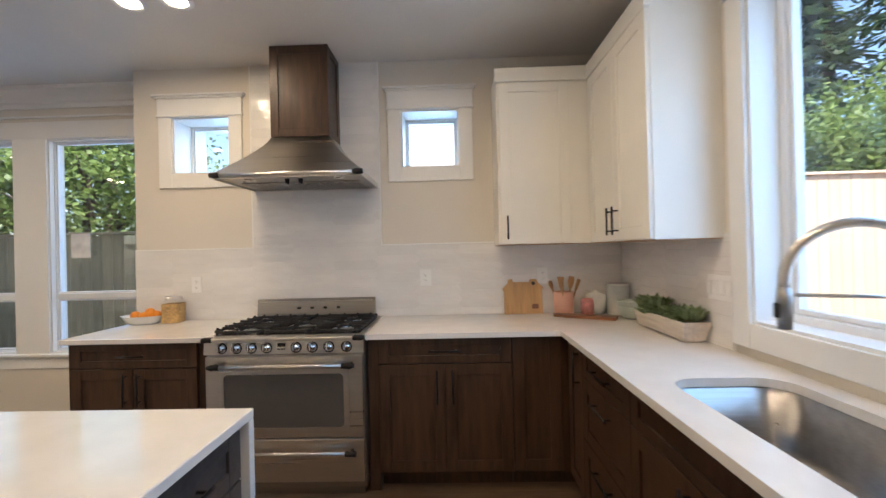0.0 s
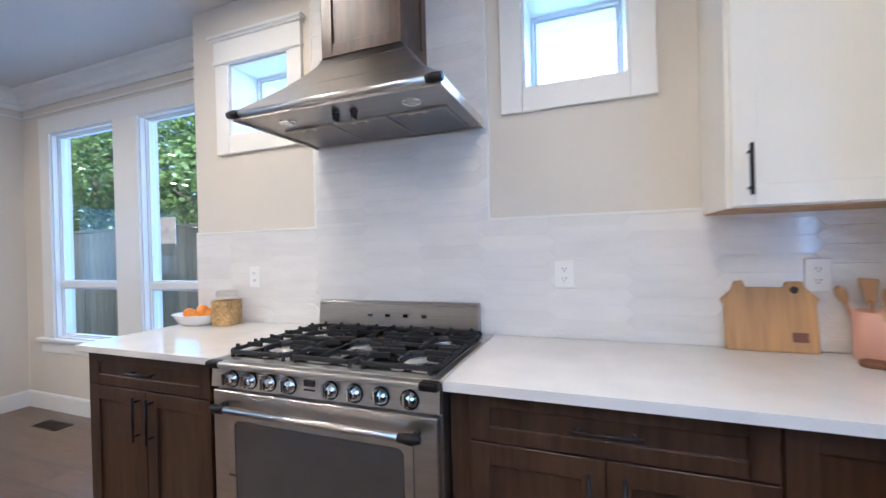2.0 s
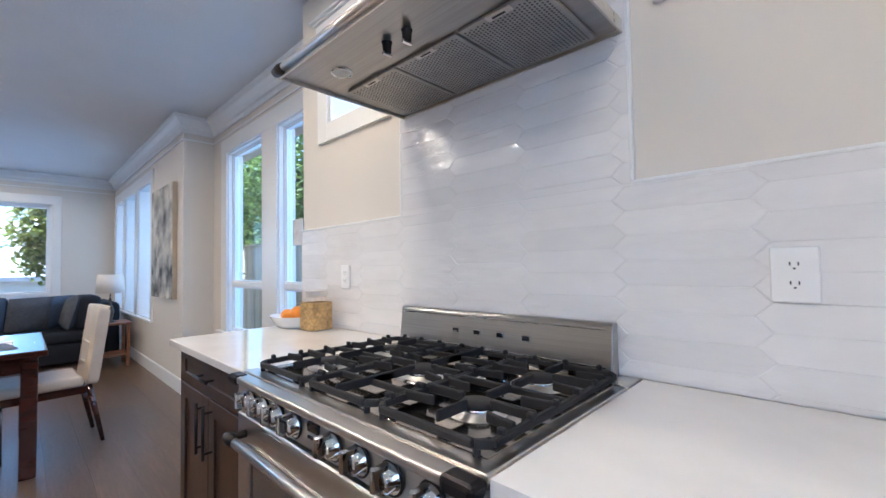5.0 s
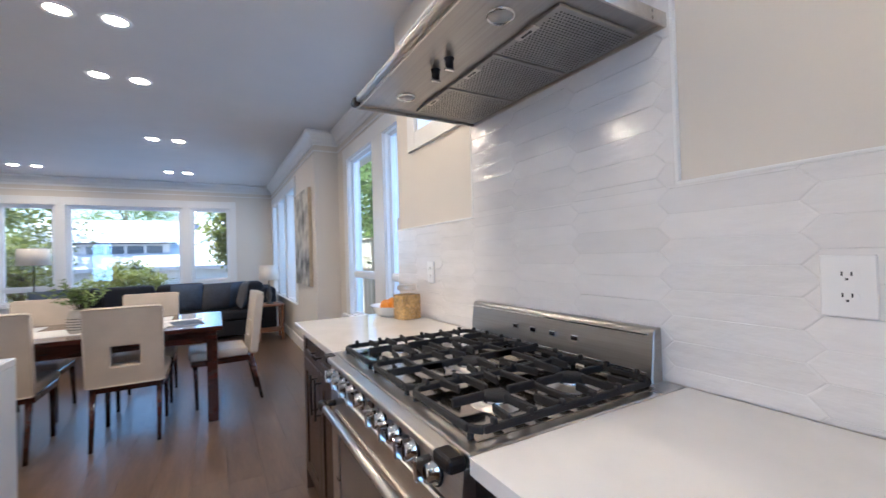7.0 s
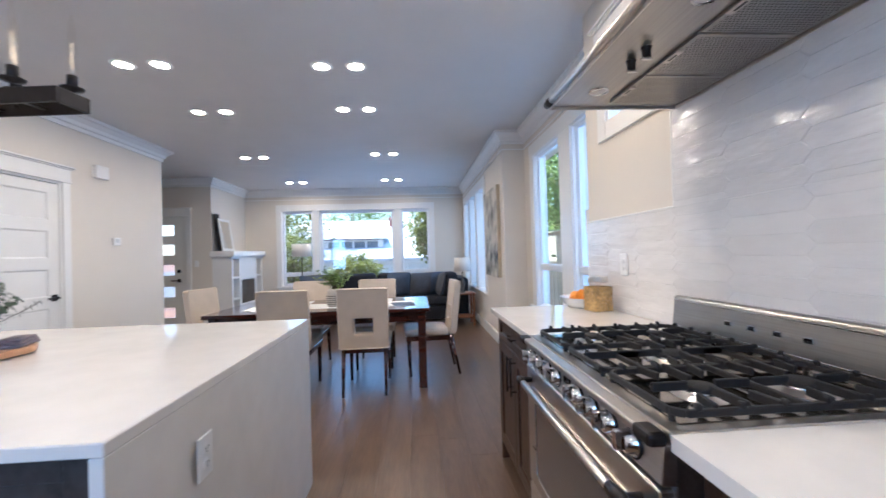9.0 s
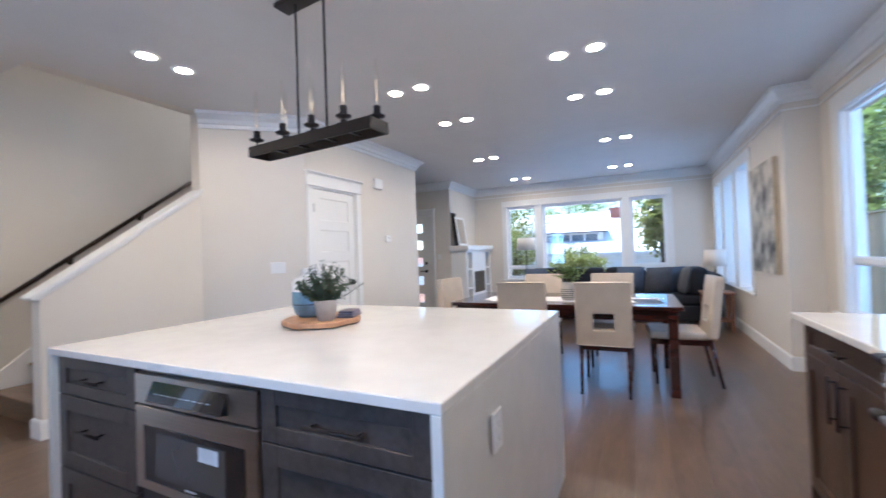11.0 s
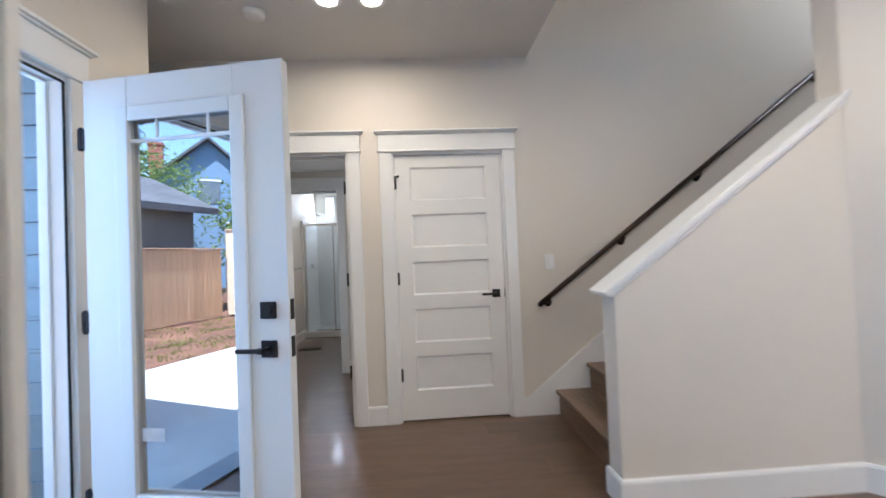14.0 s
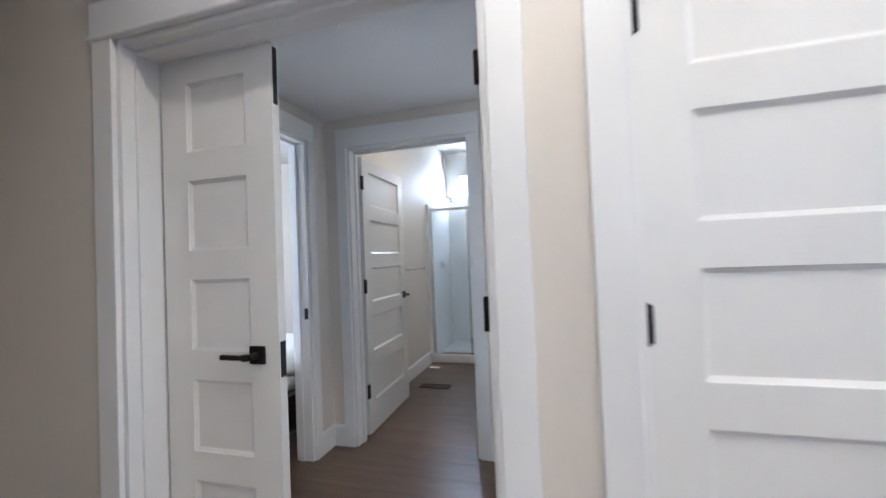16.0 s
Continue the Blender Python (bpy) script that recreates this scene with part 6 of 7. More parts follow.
def dining_chair(where, turn, label):
    """Seat toward +y, back at y 0."""
    c = thing("dining_chair", where, label, "chair", turn, group="chairs round the table")
    part("seat", boxes([(-0.225, 0.225, 0.045, 0.50, 0.415, 0.485)], 0.025, 3), LEATHER, c)
    part("seat_frame", boxes([(-0.215, 0.215, 0.03, 0.485, 0.365, 0.415)], 0.004), MAHOGANY, c)
    hx, z0, z1 = 0.085, 0.555, 0.70
    bm = plate_with_hole(rounded(-0.225, 0.225, 0.42, 0.97, 0.03, 4), rounded(-hx, hx, z0, z1, 0.008, 4), -0.022, 0.034)
    bmesh.ops.transform(bm, matrix=Matrix(((1, 0, 0, 0), (0, 0, 1, 0), (0, 1, 0, 0), (0, 0, 0, 1))), verts=bm.verts)
    rim = [e for e in bm.edges if len(e.link_faces) == 2 and e.calc_face_angle() > 1.0]
    bmesh.ops.bevel(bm, geom=rim, offset=0.009, segments=2, profile=0.5, affect="EDGES")
    b = part("backrest", bm, LEATHER, c)
    b.matrix_basis = at(0, 0.0, 0.42) @ Matrix.Rotation(radians(7), 4, "X") @ at(0, 0, -0.42)
    for x in (-0.19, 0.19):
        part("leg", tube([(x, 0.445, 0.0), (x, 0.455, 0.40)], 0.02, 4, taper=[0.017, 0.026]), MAHOGANY, c)
        part("leg", tube([(x, -0.065, 0.0), (x, 0.02, 0.42)], 0.02, 4, taper=[0.016, 0.026]), MAHOGANY, c)
    return c


first = dining_chair((-3.315, 1.495, 0), 90, "cream leather dining chair with a square cut-out back")
for x, y, a in ((-3.335, 0.79, 90), (-3.98, 2.335, 183), (-4.56, 1.50, -90), (-4.56, 0.72, -90), (-3.90, -0.17, -8)):
    copy_thing(first, pose(x, y, 0, 0, 0, a))
for x, y, a in ((-3.66, 1.50, 3), (-3.66, 0.62, -4), (-4.12, 1.50, 0), (-4.12, 0.62, 2)):
    p = thing("place_mat", (x, y, TZ), "pale woven place mat on the table", "place mat", a, group="place mats")
    part("mat", boxes([(-0.16, 0.16, -0.21, 0.21, 0, 0.004)], 0.001), PAPER, p)
    m = thing("coffee_mug", (x + 0.03, y - 0.06, TZ + 0.004), "white ceramic coffee mug on a place mat", "mug", a, group="coffee mugs")
    part("cup", lathe([(0, 0), (0.034, 0), (0.039, 0.006), (0.040, 0.088), (0.037, 0.088), (0.035, 0.012), (0, 0.010)], 22), WHITECERAMIC, m)
    part("ear", tube([(0.0, 0.037, 0.07), (0.0, 0.062, 0.066), (0.0, 0.068, 0.045), (0.0, 0.058, 0.025), (0.0, 0.037, 0.02)], 0.0048, 8), WHITECERAMIC, m)
mg = thing("magazine", (-3.70, 1.84, TZ), "loose magazine on the table", "magazine", 12)
part("pages", boxes([(-0.14, 0.14, -0.105, 0.105, 0, 0.006)], 0.001), PAPER, mg)
part("cover", boxes([(-0.141, 0.141, -0.106, 0.106, 0.006, 0.0075)]), PILLOW, mg)
runner = thing("table_runner", (0, 0, TZ), "pale grey fabric runner down the table", "runner")
part("cloth", boxes([(-3.98, -3.60, 0.30, 1.95, 0, 0.003)]), FABRIC, runner)
vs_ = thing("striped_vase", (-3.72, 1.16, TZ + 0.003), "pale clay vase with dark stripes and leafy branches", "vase")
vs_.scale = (0.78, 0.78, 0.78)
part("vase", lathe([(0, 0), (0.085, 0), (0.10, 0.03), (0.105, 0.10), (0.09, 0.19), (0.075, 0.225), (0.07, 0.225), (0.075, 0.19), (0, 0.05)], 28), VASECLAY, vs_)
for z, rr in ((0.035, 0.1015), (0.06, 0.1035), (0.085, 0.105), (0.11, 0.1045), (0.135, 0.1015)):
    part("stripe", lathe([(rr, z), (rr + 0.0012, z + 0.003), (rr, z + 0.006)], 28), IRON, vs_)
rng = random.Random(21)
stems, leaves = bmesh.new(), bmesh.new()
for i in range(26):
    a, lean = rng.uniform(0, 6.28), rng.uniform(0.1, 1.05)
    ln = rng.uniform(0.18, 0.40)
    o = Vector((0, 0, 0.18))
    d = Vector((math.cos(a) * math.sin(lean), math.sin(a) * math.sin(lean), math.cos(lean)))
    join(stems, tube([o, o + d * ln * 0.5 + Vector((0, 0, 0.02)), o + d * ln], 0.002, 4, caps=False))
    for f in range(4, 11):
        q = o + d * ln * f / 10
        for s in range(2):
            e = Vector((rng.uniform(-1, 1), rng.uniform(-1, 1), rng.uniform(-0.4, 0.5))).normalized() * 0.05
            w2 = e.cross(Vector((0, 0, 1))).normalized() * 0.021
            leaves.faces.new([leaves.verts.new(x) for x in (q, q + e * 0.5 + w2, q + e, q + e * 0.5 - w2)])
part("stem", stems, STEM, vs_)
part("leaves", leaves, LEAF, vs_)
art = thing("canvas_painting", (-5.27, 3.10, 0.92), "large abstract canvas in cream and slate", "painting")
part("canvas_edge", boxes([(-0.47, 0.47, -0.045, -0.002, 0, 1.22)], 0.003), CANVASEDGE, art)
part("painted_face", boxes([(-0.468, 0.468, -0.0475, -0.0455, 0.002, 1.218)]), CANVAS, art)

# ---- living room ----
so = thing("sectional_sofa", (0, 0, 0), "dark navy sectional sofa with loose cushions", "sofa")


def cushion(name, x0, x1, y0, y1, z0, z1, mat, parent, r=0.05, m=None):
    bm = boxes([(x0, x1, y0, y1, z0, z1)], r, 3)
    for f in bm.faces:
        f.smooth = True
    return part(name, bm, mat, parent)


cushion("base", -7.95, -7.05, -0.2, 2.75, 0.06, 0.30, NAVY, so, 0.02)
cushion("backrest", -8.10, -7.90, -0.2, 2.95, 0.10, 0.80, NAVY, so, 0.06)
cushion("backrest", -7.90, -7.05, 2.72, 2.95, 0.10, 0.80, NAVY, so, 0.06)
cushion("armrest", -7.95, -7.05, -0.42, -0.20, 0.06, 0.60, NAVY, so, 0.06)
for y in (-0.2, 0.50, 1.20):
    cushion("seat_cushion", -7.88, -7.05, y, y + 0.69, 0.30, 0.46, NAVY, so)
    cushion("back_cushion", -7.98, -7.72, y + 0.01, y + 0.68, 0.46, 0.90, NAVY, so, 0.07)
cushion("back_cushion", -7.70, -7.08, 2.50, 2.76, 0.46, 0.90, NAVY, so, 0.07)
cushion("seat_cushion", -7.88, -7.05, 1.90, 2.72, 0.30, 0.46, NAVY, so)
for x, y, a, mat in ((-7.58, 1.62, -75, PILLOW), (-7.50, 2.25, -50, PILLOW), (-7.35, 2.05, -65, PILLOWTAN), (-7.3, 2.40, 5, PILLOWTAN), (-7.62, -0.02, -95, PILLOW)):
    pw = thing("throw_pillow", (x, y, 0.47), "square throw pillow on the sofa", "pillow", a, group="throw pillows")
    bm = bmesh.new()
    n = 8
    grid = [[None] * (n + 1) for _ in range(n + 1)]
    for s in (-1, 1):
        g2 = [[bm.verts.new((0.225 * (2 * i / n - 1), s * 0.075 * (1 - (2 * i / n - 1) ** 4) ** 0.5 * (1 - (2 * k2 / n - 1) ** 4) ** 0.5, 0.225 + 0.225 * (2 * k2 / n - 1))) for k2 in range(n + 1)] for i in range(n + 1)]
        for i in range(n):
            for k2 in range(n):
                bm.faces.new([g2[i][k2], g2[i + 1][k2], g2[i + 1][k2 + 1], g2[i][k2 + 1]]).smooth = True
    pc = part("cover", bm, mat, pw)
    pc.matrix_basis = Matrix.Rotation(radians(-14), 4, "X")
st = thing("side_table", (-6.74, 2.80, 0), "small square wooden side table with a slatted shelf", "side table")
for x in (-0.20, 0.17):
    for y in (-0.18, 0.15):
        part("leg", boxes([(x, x + 0.032, y, y + 0.032, 0, 0.535)], 0.003), WALNUT, st)
part("tabletop", boxes([(-0.22, 0.22, -0.20, 0.20, 0.535, 0.56)], 0.004), WALNUT, st)
part("shelf", boxes([(-0.20, 0.20, -0.18, 0.18, 0.14, 0.155)], 0.003), WALNUT, st)
tl = thing("table_lamp", (-6.74, 2.80, 0.56), "table lamp with a cream drum shade", "lamp")
part("base", lathe([(0, 0), (0.06, 0), (0.062, 0.012), (0.02, 0.03), (0.035, 0.09), (0.045, 0.15), (0.022, 0.22), (0.012, 0.25), (0.016, 0.30), (0.007, 0.32), (0.006, 0.42)], 24), STONEBASE, tl)
part("shade", lathe([(0.15, 0.38), (0.152, 0.38), (0.135, 0.62), (0.133, 0.62)], 30), SHADE, tl)
fl = thing("floor_lamp", (-8.35, -0.42, 0), "floor lamp with a pale drum shade before the window", "lamp")
part("base", lathe([(0, 0), (0.14, 0), (0.14, 0.02), (0.015, 0.03), (0.01, 1.35)], 24), BRONZE, fl)
part("shade", lathe([(0.20, 1.28), (0.202, 1.28), (0.19, 1.54), (0.188, 1.54)], 30), SHADE, fl)
ct = thing("coffee_table", (-6.35, 0.75, 0), "low dark wood coffee table", "table")
part("tabletop", boxes([(-0.3, 0.3, -0.55, 0.55, 0.40, 0.44)], 0.005), MAHOGANY, ct)
for x in (-0.27, 0.22):
    for y in (-0.52, 0.47):
        part("leg", boxes([(x, x + 0.05, y, y + 0.05, 0, 0.40)], 0.003), MAHOGANY, ct)
bk = thing("wicker_basket", (-6.55, -1.0, 0), "round brown wicker basket on the floor", "basket")
bm = lathe([(0, 0), (0.17, 0), (0.21, 0.10), (0.215, 0.20), (0.20, 0.30), (0.185, 0.30), (0.195, 0.20), (0, 0.04)], 26)
part("body", bm, WALNUT, bk)
# fireplace
FX0, FX1, FY = XW, -7.30, -1.40
fp = tagged(new("fireplace"), "white built-in fireplace with open shelves and a mantel", "fireplace", kind="structure")
nz = [(-8.72, -8.46), (-7.62, -7.36)]
part("surround", boxes([(-8.46, -7.62, -1.75, FY, 0, 0.40), (-8.46, -8.36, -1.75, FY, 0.40, 0.86), (-7.72, -7.62, -1.75, FY, 0.40, 0.86), (-8.46, -7.62, -1.75, FY, 0.86, 1.30),
                        (FX0, -8.72, -1.75, FY, 0, 1.30), (-7.36, FX1 - 0.003, -1.75, FY, 0, 1.30)]), TRIM, fp)
for a, b in nz:
    part("shelf_unit", boxes([(a, b, -1.75, -1.74, 0.0, 1.30), (a, b, -1.74, FY, 0, 0.12), (a, b, -1.74, FY, 0.50, 0.53), (a, b, -1.74, FY, 0.90, 0.93), (a, b, -1.74, FY, 1.27, 1.30)]), TRIM, fp)
part("firebox", boxes([(-8.36, -7.72, -1.74, -1.72, 0.40, 0.86), (-8.36, -8.34, -1.72, -1.41, 0.40, 0.86), (-7.74, -7.72, -1.72, -1.41, 0.40, 0.86), (-8.34, -7.74, -1.72, -1.41, 0.84, 0.86)]), IRON, fp)
part("firebox_glass", boxes([(-8.34, -7.74, -1.415, -1.41, 0.40, 0.84)]), BLACKGLASS, fp)
part("mantel", boxes([(FX0, FX1 + 0.06, -1.76, FY + 0.07, 1.32, 1.42), (FX0, FX1 + 0.03, -1.76, FY + 0.035, 1.30, 1.32)], 0.004), TRIM, fp)
mi = thing("leaning_mirror", (-7.62, -1.69, 1.42), "white framed mirror leaning on the mantel", "mirror")
bm = boxes([(-0.23, -0.18, -0.012, 0.012, 0, 0.62), (0.18, 0.23, -0.012, 0.012, 0, 0.62), (-0.18, 0.18, -0.012, 0.012, 0, 0.05), (-0.18, 0.18, -0.012, 0.012, 0.57, 0.62)], 0.003)
mf = part("mirror_frame", bm, TRIM, mi)
mf.matrix_basis = at(0, 0.10, 0) @ Matrix.Rotation(radians(8), 4, "X")
part("glass", boxes([(-0.18, 0.18, 0.0, 0.006, 0.05, 0.57)]), MIRROR, mf)
mi = thing("leaning_picture", (-7.42, -1.70, 1.42), "dark frame leaning behind the mirror", "picture")
part("picture_frame", boxes([(-0.10, 0.09, -0.01, 0.01, 0, 0.70)], 0.003), BRONZE, mi).matrix_basis = at(0, 0.055, 0) @ Matrix.Rotation(radians(6), 4, "X")
for x, z, mat in ((-7.50, 0.93, WALNUT), (-7.52, 0.53, WHITECERAMIC)):
    o = thing("shelf_ornament", (x, -1.58, z), "small ornament on the fireplace shelf", "ornament")
    part("vase", lathe([(0, 0), (0.05, 0), (0.065, 0.06), (0.04, 0.13), (0.035, 0.16), (0, 0.15)], 18), mat, o)

# ---- hall, bathroom, bedroom ----
sh = tagged(new("shower"), "white acrylic shower stall with a framed glass door", "shower", kind="structure")
part("curb", boxes([(0.95, 1.87, -7.12, -7.02, 0, 0.10)], 0.01, 2), SHOWERWALL, sh)
part("tray", boxes([(0.95, 1.87, -8.0, -7.12, 0, 0.04)]), SHOWERWALL, sh)
part("surround", boxes([(1.84, 1.87, -8.0, -7.02, 0.04, 1.92), (0.95, 1.84, -8.0, -7.97, 0.04, 1.92), (0.83, 0.95, -8.0, -7.0, 0, ZC)]), SHOWERWALL, sh)
part("door_rail", boxes([(0.95, 1.84, -7.085, -7.055, 1.83, 1.865), (0.95, 0.975, -7.085, -7.055, 0.10, 1.83), (1.815, 1.84, -7.085, -7.055, 0.10, 1.83), (1.36, 1.38, -7.085, -7.055, 0.10, 1.83), (0.975, 1.815, -7.085, -7.055, 0.10, 0.125)], 0.003), CHROME, sh)
part("pane", boxes([(0.975, 1.36, -7.073, -7.067, 0.125, 1.83)]), PANE, sh)
part("pane", boxes([(1.38, 1.815, -7.073, -7.067, 0.125, 1.83)]), PANE, sh)
hdm = part("shower_head", tube([(1.84, -7.5, 2.05), (1.74, -7.5, 2.07), (1.66, -7.5, 2.03)], 0.01, 10), CHROME, sh)
join_bm = lathe([(0.012, 0.0), (0.03, -0.02), (0.05, -0.035), (0, -0.038)], 18)
part("rose", join_bm, CHROME, hdm).matrix_basis = at(1.65, -7.5, 2.025)
bm = lathe([(0, 0), (0.055, 0), (0.05, 0.012), (0.02, 0.02), (0.018, 0.05), (0, 0.05)], 20)
bmesh.ops.transform(bm, matrix=at(1.84, -7.5, 1.17) @ rot(-90, "Y"), verts=bm.verts)
join(bm, tube([(1.80, -7.5, 1.17), (1.78, -7.5, 1.09)], 0.009, 8))
part("valve", bm, CHROME, sh)
tw = thing("towel_bar", (1.87, -6.45, 1.15), "chrome towel bar on the bathroom wall", "towel bar")
part("bar", tube([(-0.06, -0.3, 0), (-0.06, 0.3, 0)], 0.009, 10), CHROME, tw)
for y in (-0.29, 0.29):
    part("post", tube([(0, y, 0), (-0.06, y, 0)], 0.014, 10), CHROME, tw)
bd = thing("bed", (3.3, -4.55, 0), "bed with white cover on a dark base", "bed")
part("base", boxes([(-1.15, 0.9, -0.75, 0.75, 0.08, 0.36)], 0.02), BRONZE, bd)
cushion("mattress", -1.15, 0.9, -0.76, 0.76, 0.36, 0.60, FABRIC, bd, 0.06)
cushion("duvet", -1.19, 0.4, -0.80, 0.80, 0.48, 0.67, FABRIC, bd, 0.06)

# ---- outside: ground, patio, fences ----
def slab(x0, x1, y0, y1, z0, z1, mat, name, label, cat):
    return setting(name, boxes([(x0, x1, y0, y1, z0, z1)]), mat, label, cat)


setting("ground", boxes([(-400, 400, -400, 400, -0.6, -0.22)]), EARTH, "bare soil with bark and dry grass", "ground")
slab(XE + 0.115, 4.74, -2.44, 3.2, -0.2, -0.05, CONCRETE, "patio", "pale broom-finished concrete patio slab", "patio")
slab(-60, -14, -60, 60, -0.21, -0.2, ASPHALT, "road", "grey asphalt street", "road")
setting("wall_outside", boxes([(XE + 0.115, 5.2, -2.458, -2.44, i * 0.165 - 0.15, i * 0.165 + 0.011) for i in range(18)] + [(XE + 0.115, 5.2, -2.44, -2.426, i * 0.165 - 0.15, i * 0.165 - 0.135) for i in range(18)]), SIDING, "blue-grey lap siding on the house wing")
setting("eaves", boxes([(XE + 0.16, 2.04, -2.06, -0.35, 2.33, 2.52), (XE + 0.17, 5.3, -2.46, -2.06, 2.75, 2.95), (XW - 1.0, XE + 0.2, 3.52, 4.2, 2.75, 2.95), (XW - 1.0, XW - 0.16, -4.3, 4.2, 2.75, 2.95)], 0.01), TRIM, "white eaves over the patio and windows", "eaves")
# The upper walls and top roof slab are unseen, added to shade the yard.
setting("roof", boxes([(-9.9, 1.75, 3.53, 4.2, 2.98, 3.1), (-9.9, -9.01, -8.3, 3.53, 2.98, 3.1), (1.61, 5.2, -8.3, -2.46, 2.98, 3.1), (-9.4, 1.7, -8.3, 3.9, 5.75, 5.87)]), ROOFING, "dark shingled roof over the house", "roof")
setting("wall_upper_storey", boxes([(-9.0, 1.6, 3.40, 3.52, 3.1, 5.75), (-9.0, 1.6, -8.1, -7.98, 3.1, 5.75), (-9.0, -8.88, -7.98, 3.40, 3.1, 5.75), (1.48, 1.6, -7.98, 3.40, 3.1, 5.75)]), SIDING, "unseen blue-grey sided upper storey that shades the side yard")


def fence(name, p, q, high, label, seed, base=-0.2, mat=None):
    mat = mat or FENCE
    f = tagged(new(name), label, "fence")
    p, q = Vector(p), Vector(q)
    d = q - p
    f.matrix_basis = at(p.x, p.y, base) @ Matrix.Rotation(math.atan2(d.y, d.x), 4, "Z")
    rng = random.Random(seed)
    n = int(d.length / 0.143)
    data = mesh_of("board", boxes([(0, 0.139, -0.009, 0.009, 0.04, high)], 0.002), mat)
    for i in range(n):
        o = new("board", data)
        o.parent = f
        o.matrix_basis = at(i * 0.143, rng.uniform(-0.004, 0.004), rng.uniform(-0.012, 0.012))
    data = mesh_of("post", boxes([(-0.045, 0.045, -0.10, -0.01, 0, high + 0.02)], 0.003), mat)
    for i in range(int(d.length / 2.4) + 1):
        o = new("post", data)
        o.parent = f
        o.matrix_basis = at(i * 2.4, 0, 0)
    part("rail", boxes([(0, d.length, -0.05, -0.012, 0.35, 0.44), (0, d.length, -0.05, -0.012, high - 0.35, high - 0.26)], 0.003), mat, f)
    part("cap_board", boxes([(0, d.length, -0.06, 0.05, high + 0.01, high + 0.045)], 0.004), mat, f)


fence("fence", (1.5, 5.35, 0), (-14, 5.35, 0), 1.88, "weathered cedar board fence along the side yard", 1)
fence("fence", (9.2, -9.0, 0), (9.2, 5.35, 0), 1.88, "pale new cedar board fence at the end of the yard", 2, mat=PALECEDAR)
fence("fence", (9.2, 5.5, 0), (1.5, 5.5, 0), 2.42, "tall cedar fence with sun glare in its pale colour", 3, mat=GLARECEDAR)


# ---- trees ----
def leaf_cloud(centre, size, count, leaf, rng, droop=0.0):
    """Loose leaves gathered in clumps inside an uneven crown."""
    clumps = []
    for _ in range(max(8, count // 70)):
        while True:
            v = Vector((rng.uniform(-1, 1), rng.uniform(-1, 1), rng.uniform(-1, 1)))
            if 0.25 < v.length < 1.0:
                break
        clumps.append((Vector((v.x * size[0], v.y * size[1], v.z * size[2])) + Vector(centre), rng.uniform(0.12, 0.26) * min(size)))
    verts, faces = [], []
    for i in range(count):
        c, r2 = clumps[i % len(clumps)]
        p = c + Vector((rng.gauss(0, r2), rng.gauss(0, r2), rng.gauss(0, r2 * 0.7)))
        e = Vector((rng.uniform(-1, 1), rng.uniform(-1, 1), rng.uniform(-0.8, 0.5) - droop)).normalized() * leaf * rng.uniform(0.7, 1.3)
        w = e.cross(Vector((rng.uniform(-1, 1), rng.uniform(-1, 1), 1))).normalized() * leaf * 0.32
        k = len(verts)
        verts += [p, p + e * 0.5 + w, p + e, p + e * 0.5 - w]
        faces.append((k, k + 1, k + 2, k + 3))
    return verts, faces


def tree(where, high, wide, seed, mat=None, count=5000, leaf=0.16, label="leafy green broadleaf tree behind the fence"):
    t = thing("tree", where, label, "tree", group="trees")
    rng = random.Random(seed)
    part("trunk", tube([(0, 0, 0), (rng.uniform(-0.1, 0.1), 0, high * 0.3), (rng.uniform(-0.2, 0.2), rng.uniform(-0.2, 0.2), high * 0.75)], 0.15, 8, taper=[0.035 * high, 0.025 * high, 0.008 * high]), BARK, t)
    for i in range(6):
        a = i * 1.05 + rng.uniform(-0.3, 0.3)
        z = high * rng.uniform(0.3, 0.55)
        part("limb", tube([(0, 0, z), (math.cos(a) * wide * 0.35, math.sin(a) * wide * 0.35, z + high * 0.16), (math.cos(a) * wide * 0.7, math.sin(a) * wide * 0.7, z + high * 0.22)], 0.05, 6, taper=[0.013 * high, 0.008 * high, 0.003 * high]), BARK, t)
    v, f = leaf_cloud((0, 0, high * 0.62), (wide, wide, high * 0.40), count, leaf, rng)
    data = bpy.data.meshes.new("crown")
    data.from_pydata(v, [], f)
    data.materials.append(mat or LEAF)
    o = new("crown", data)
    o.parent = t
    tagged(o, kind="stuff")


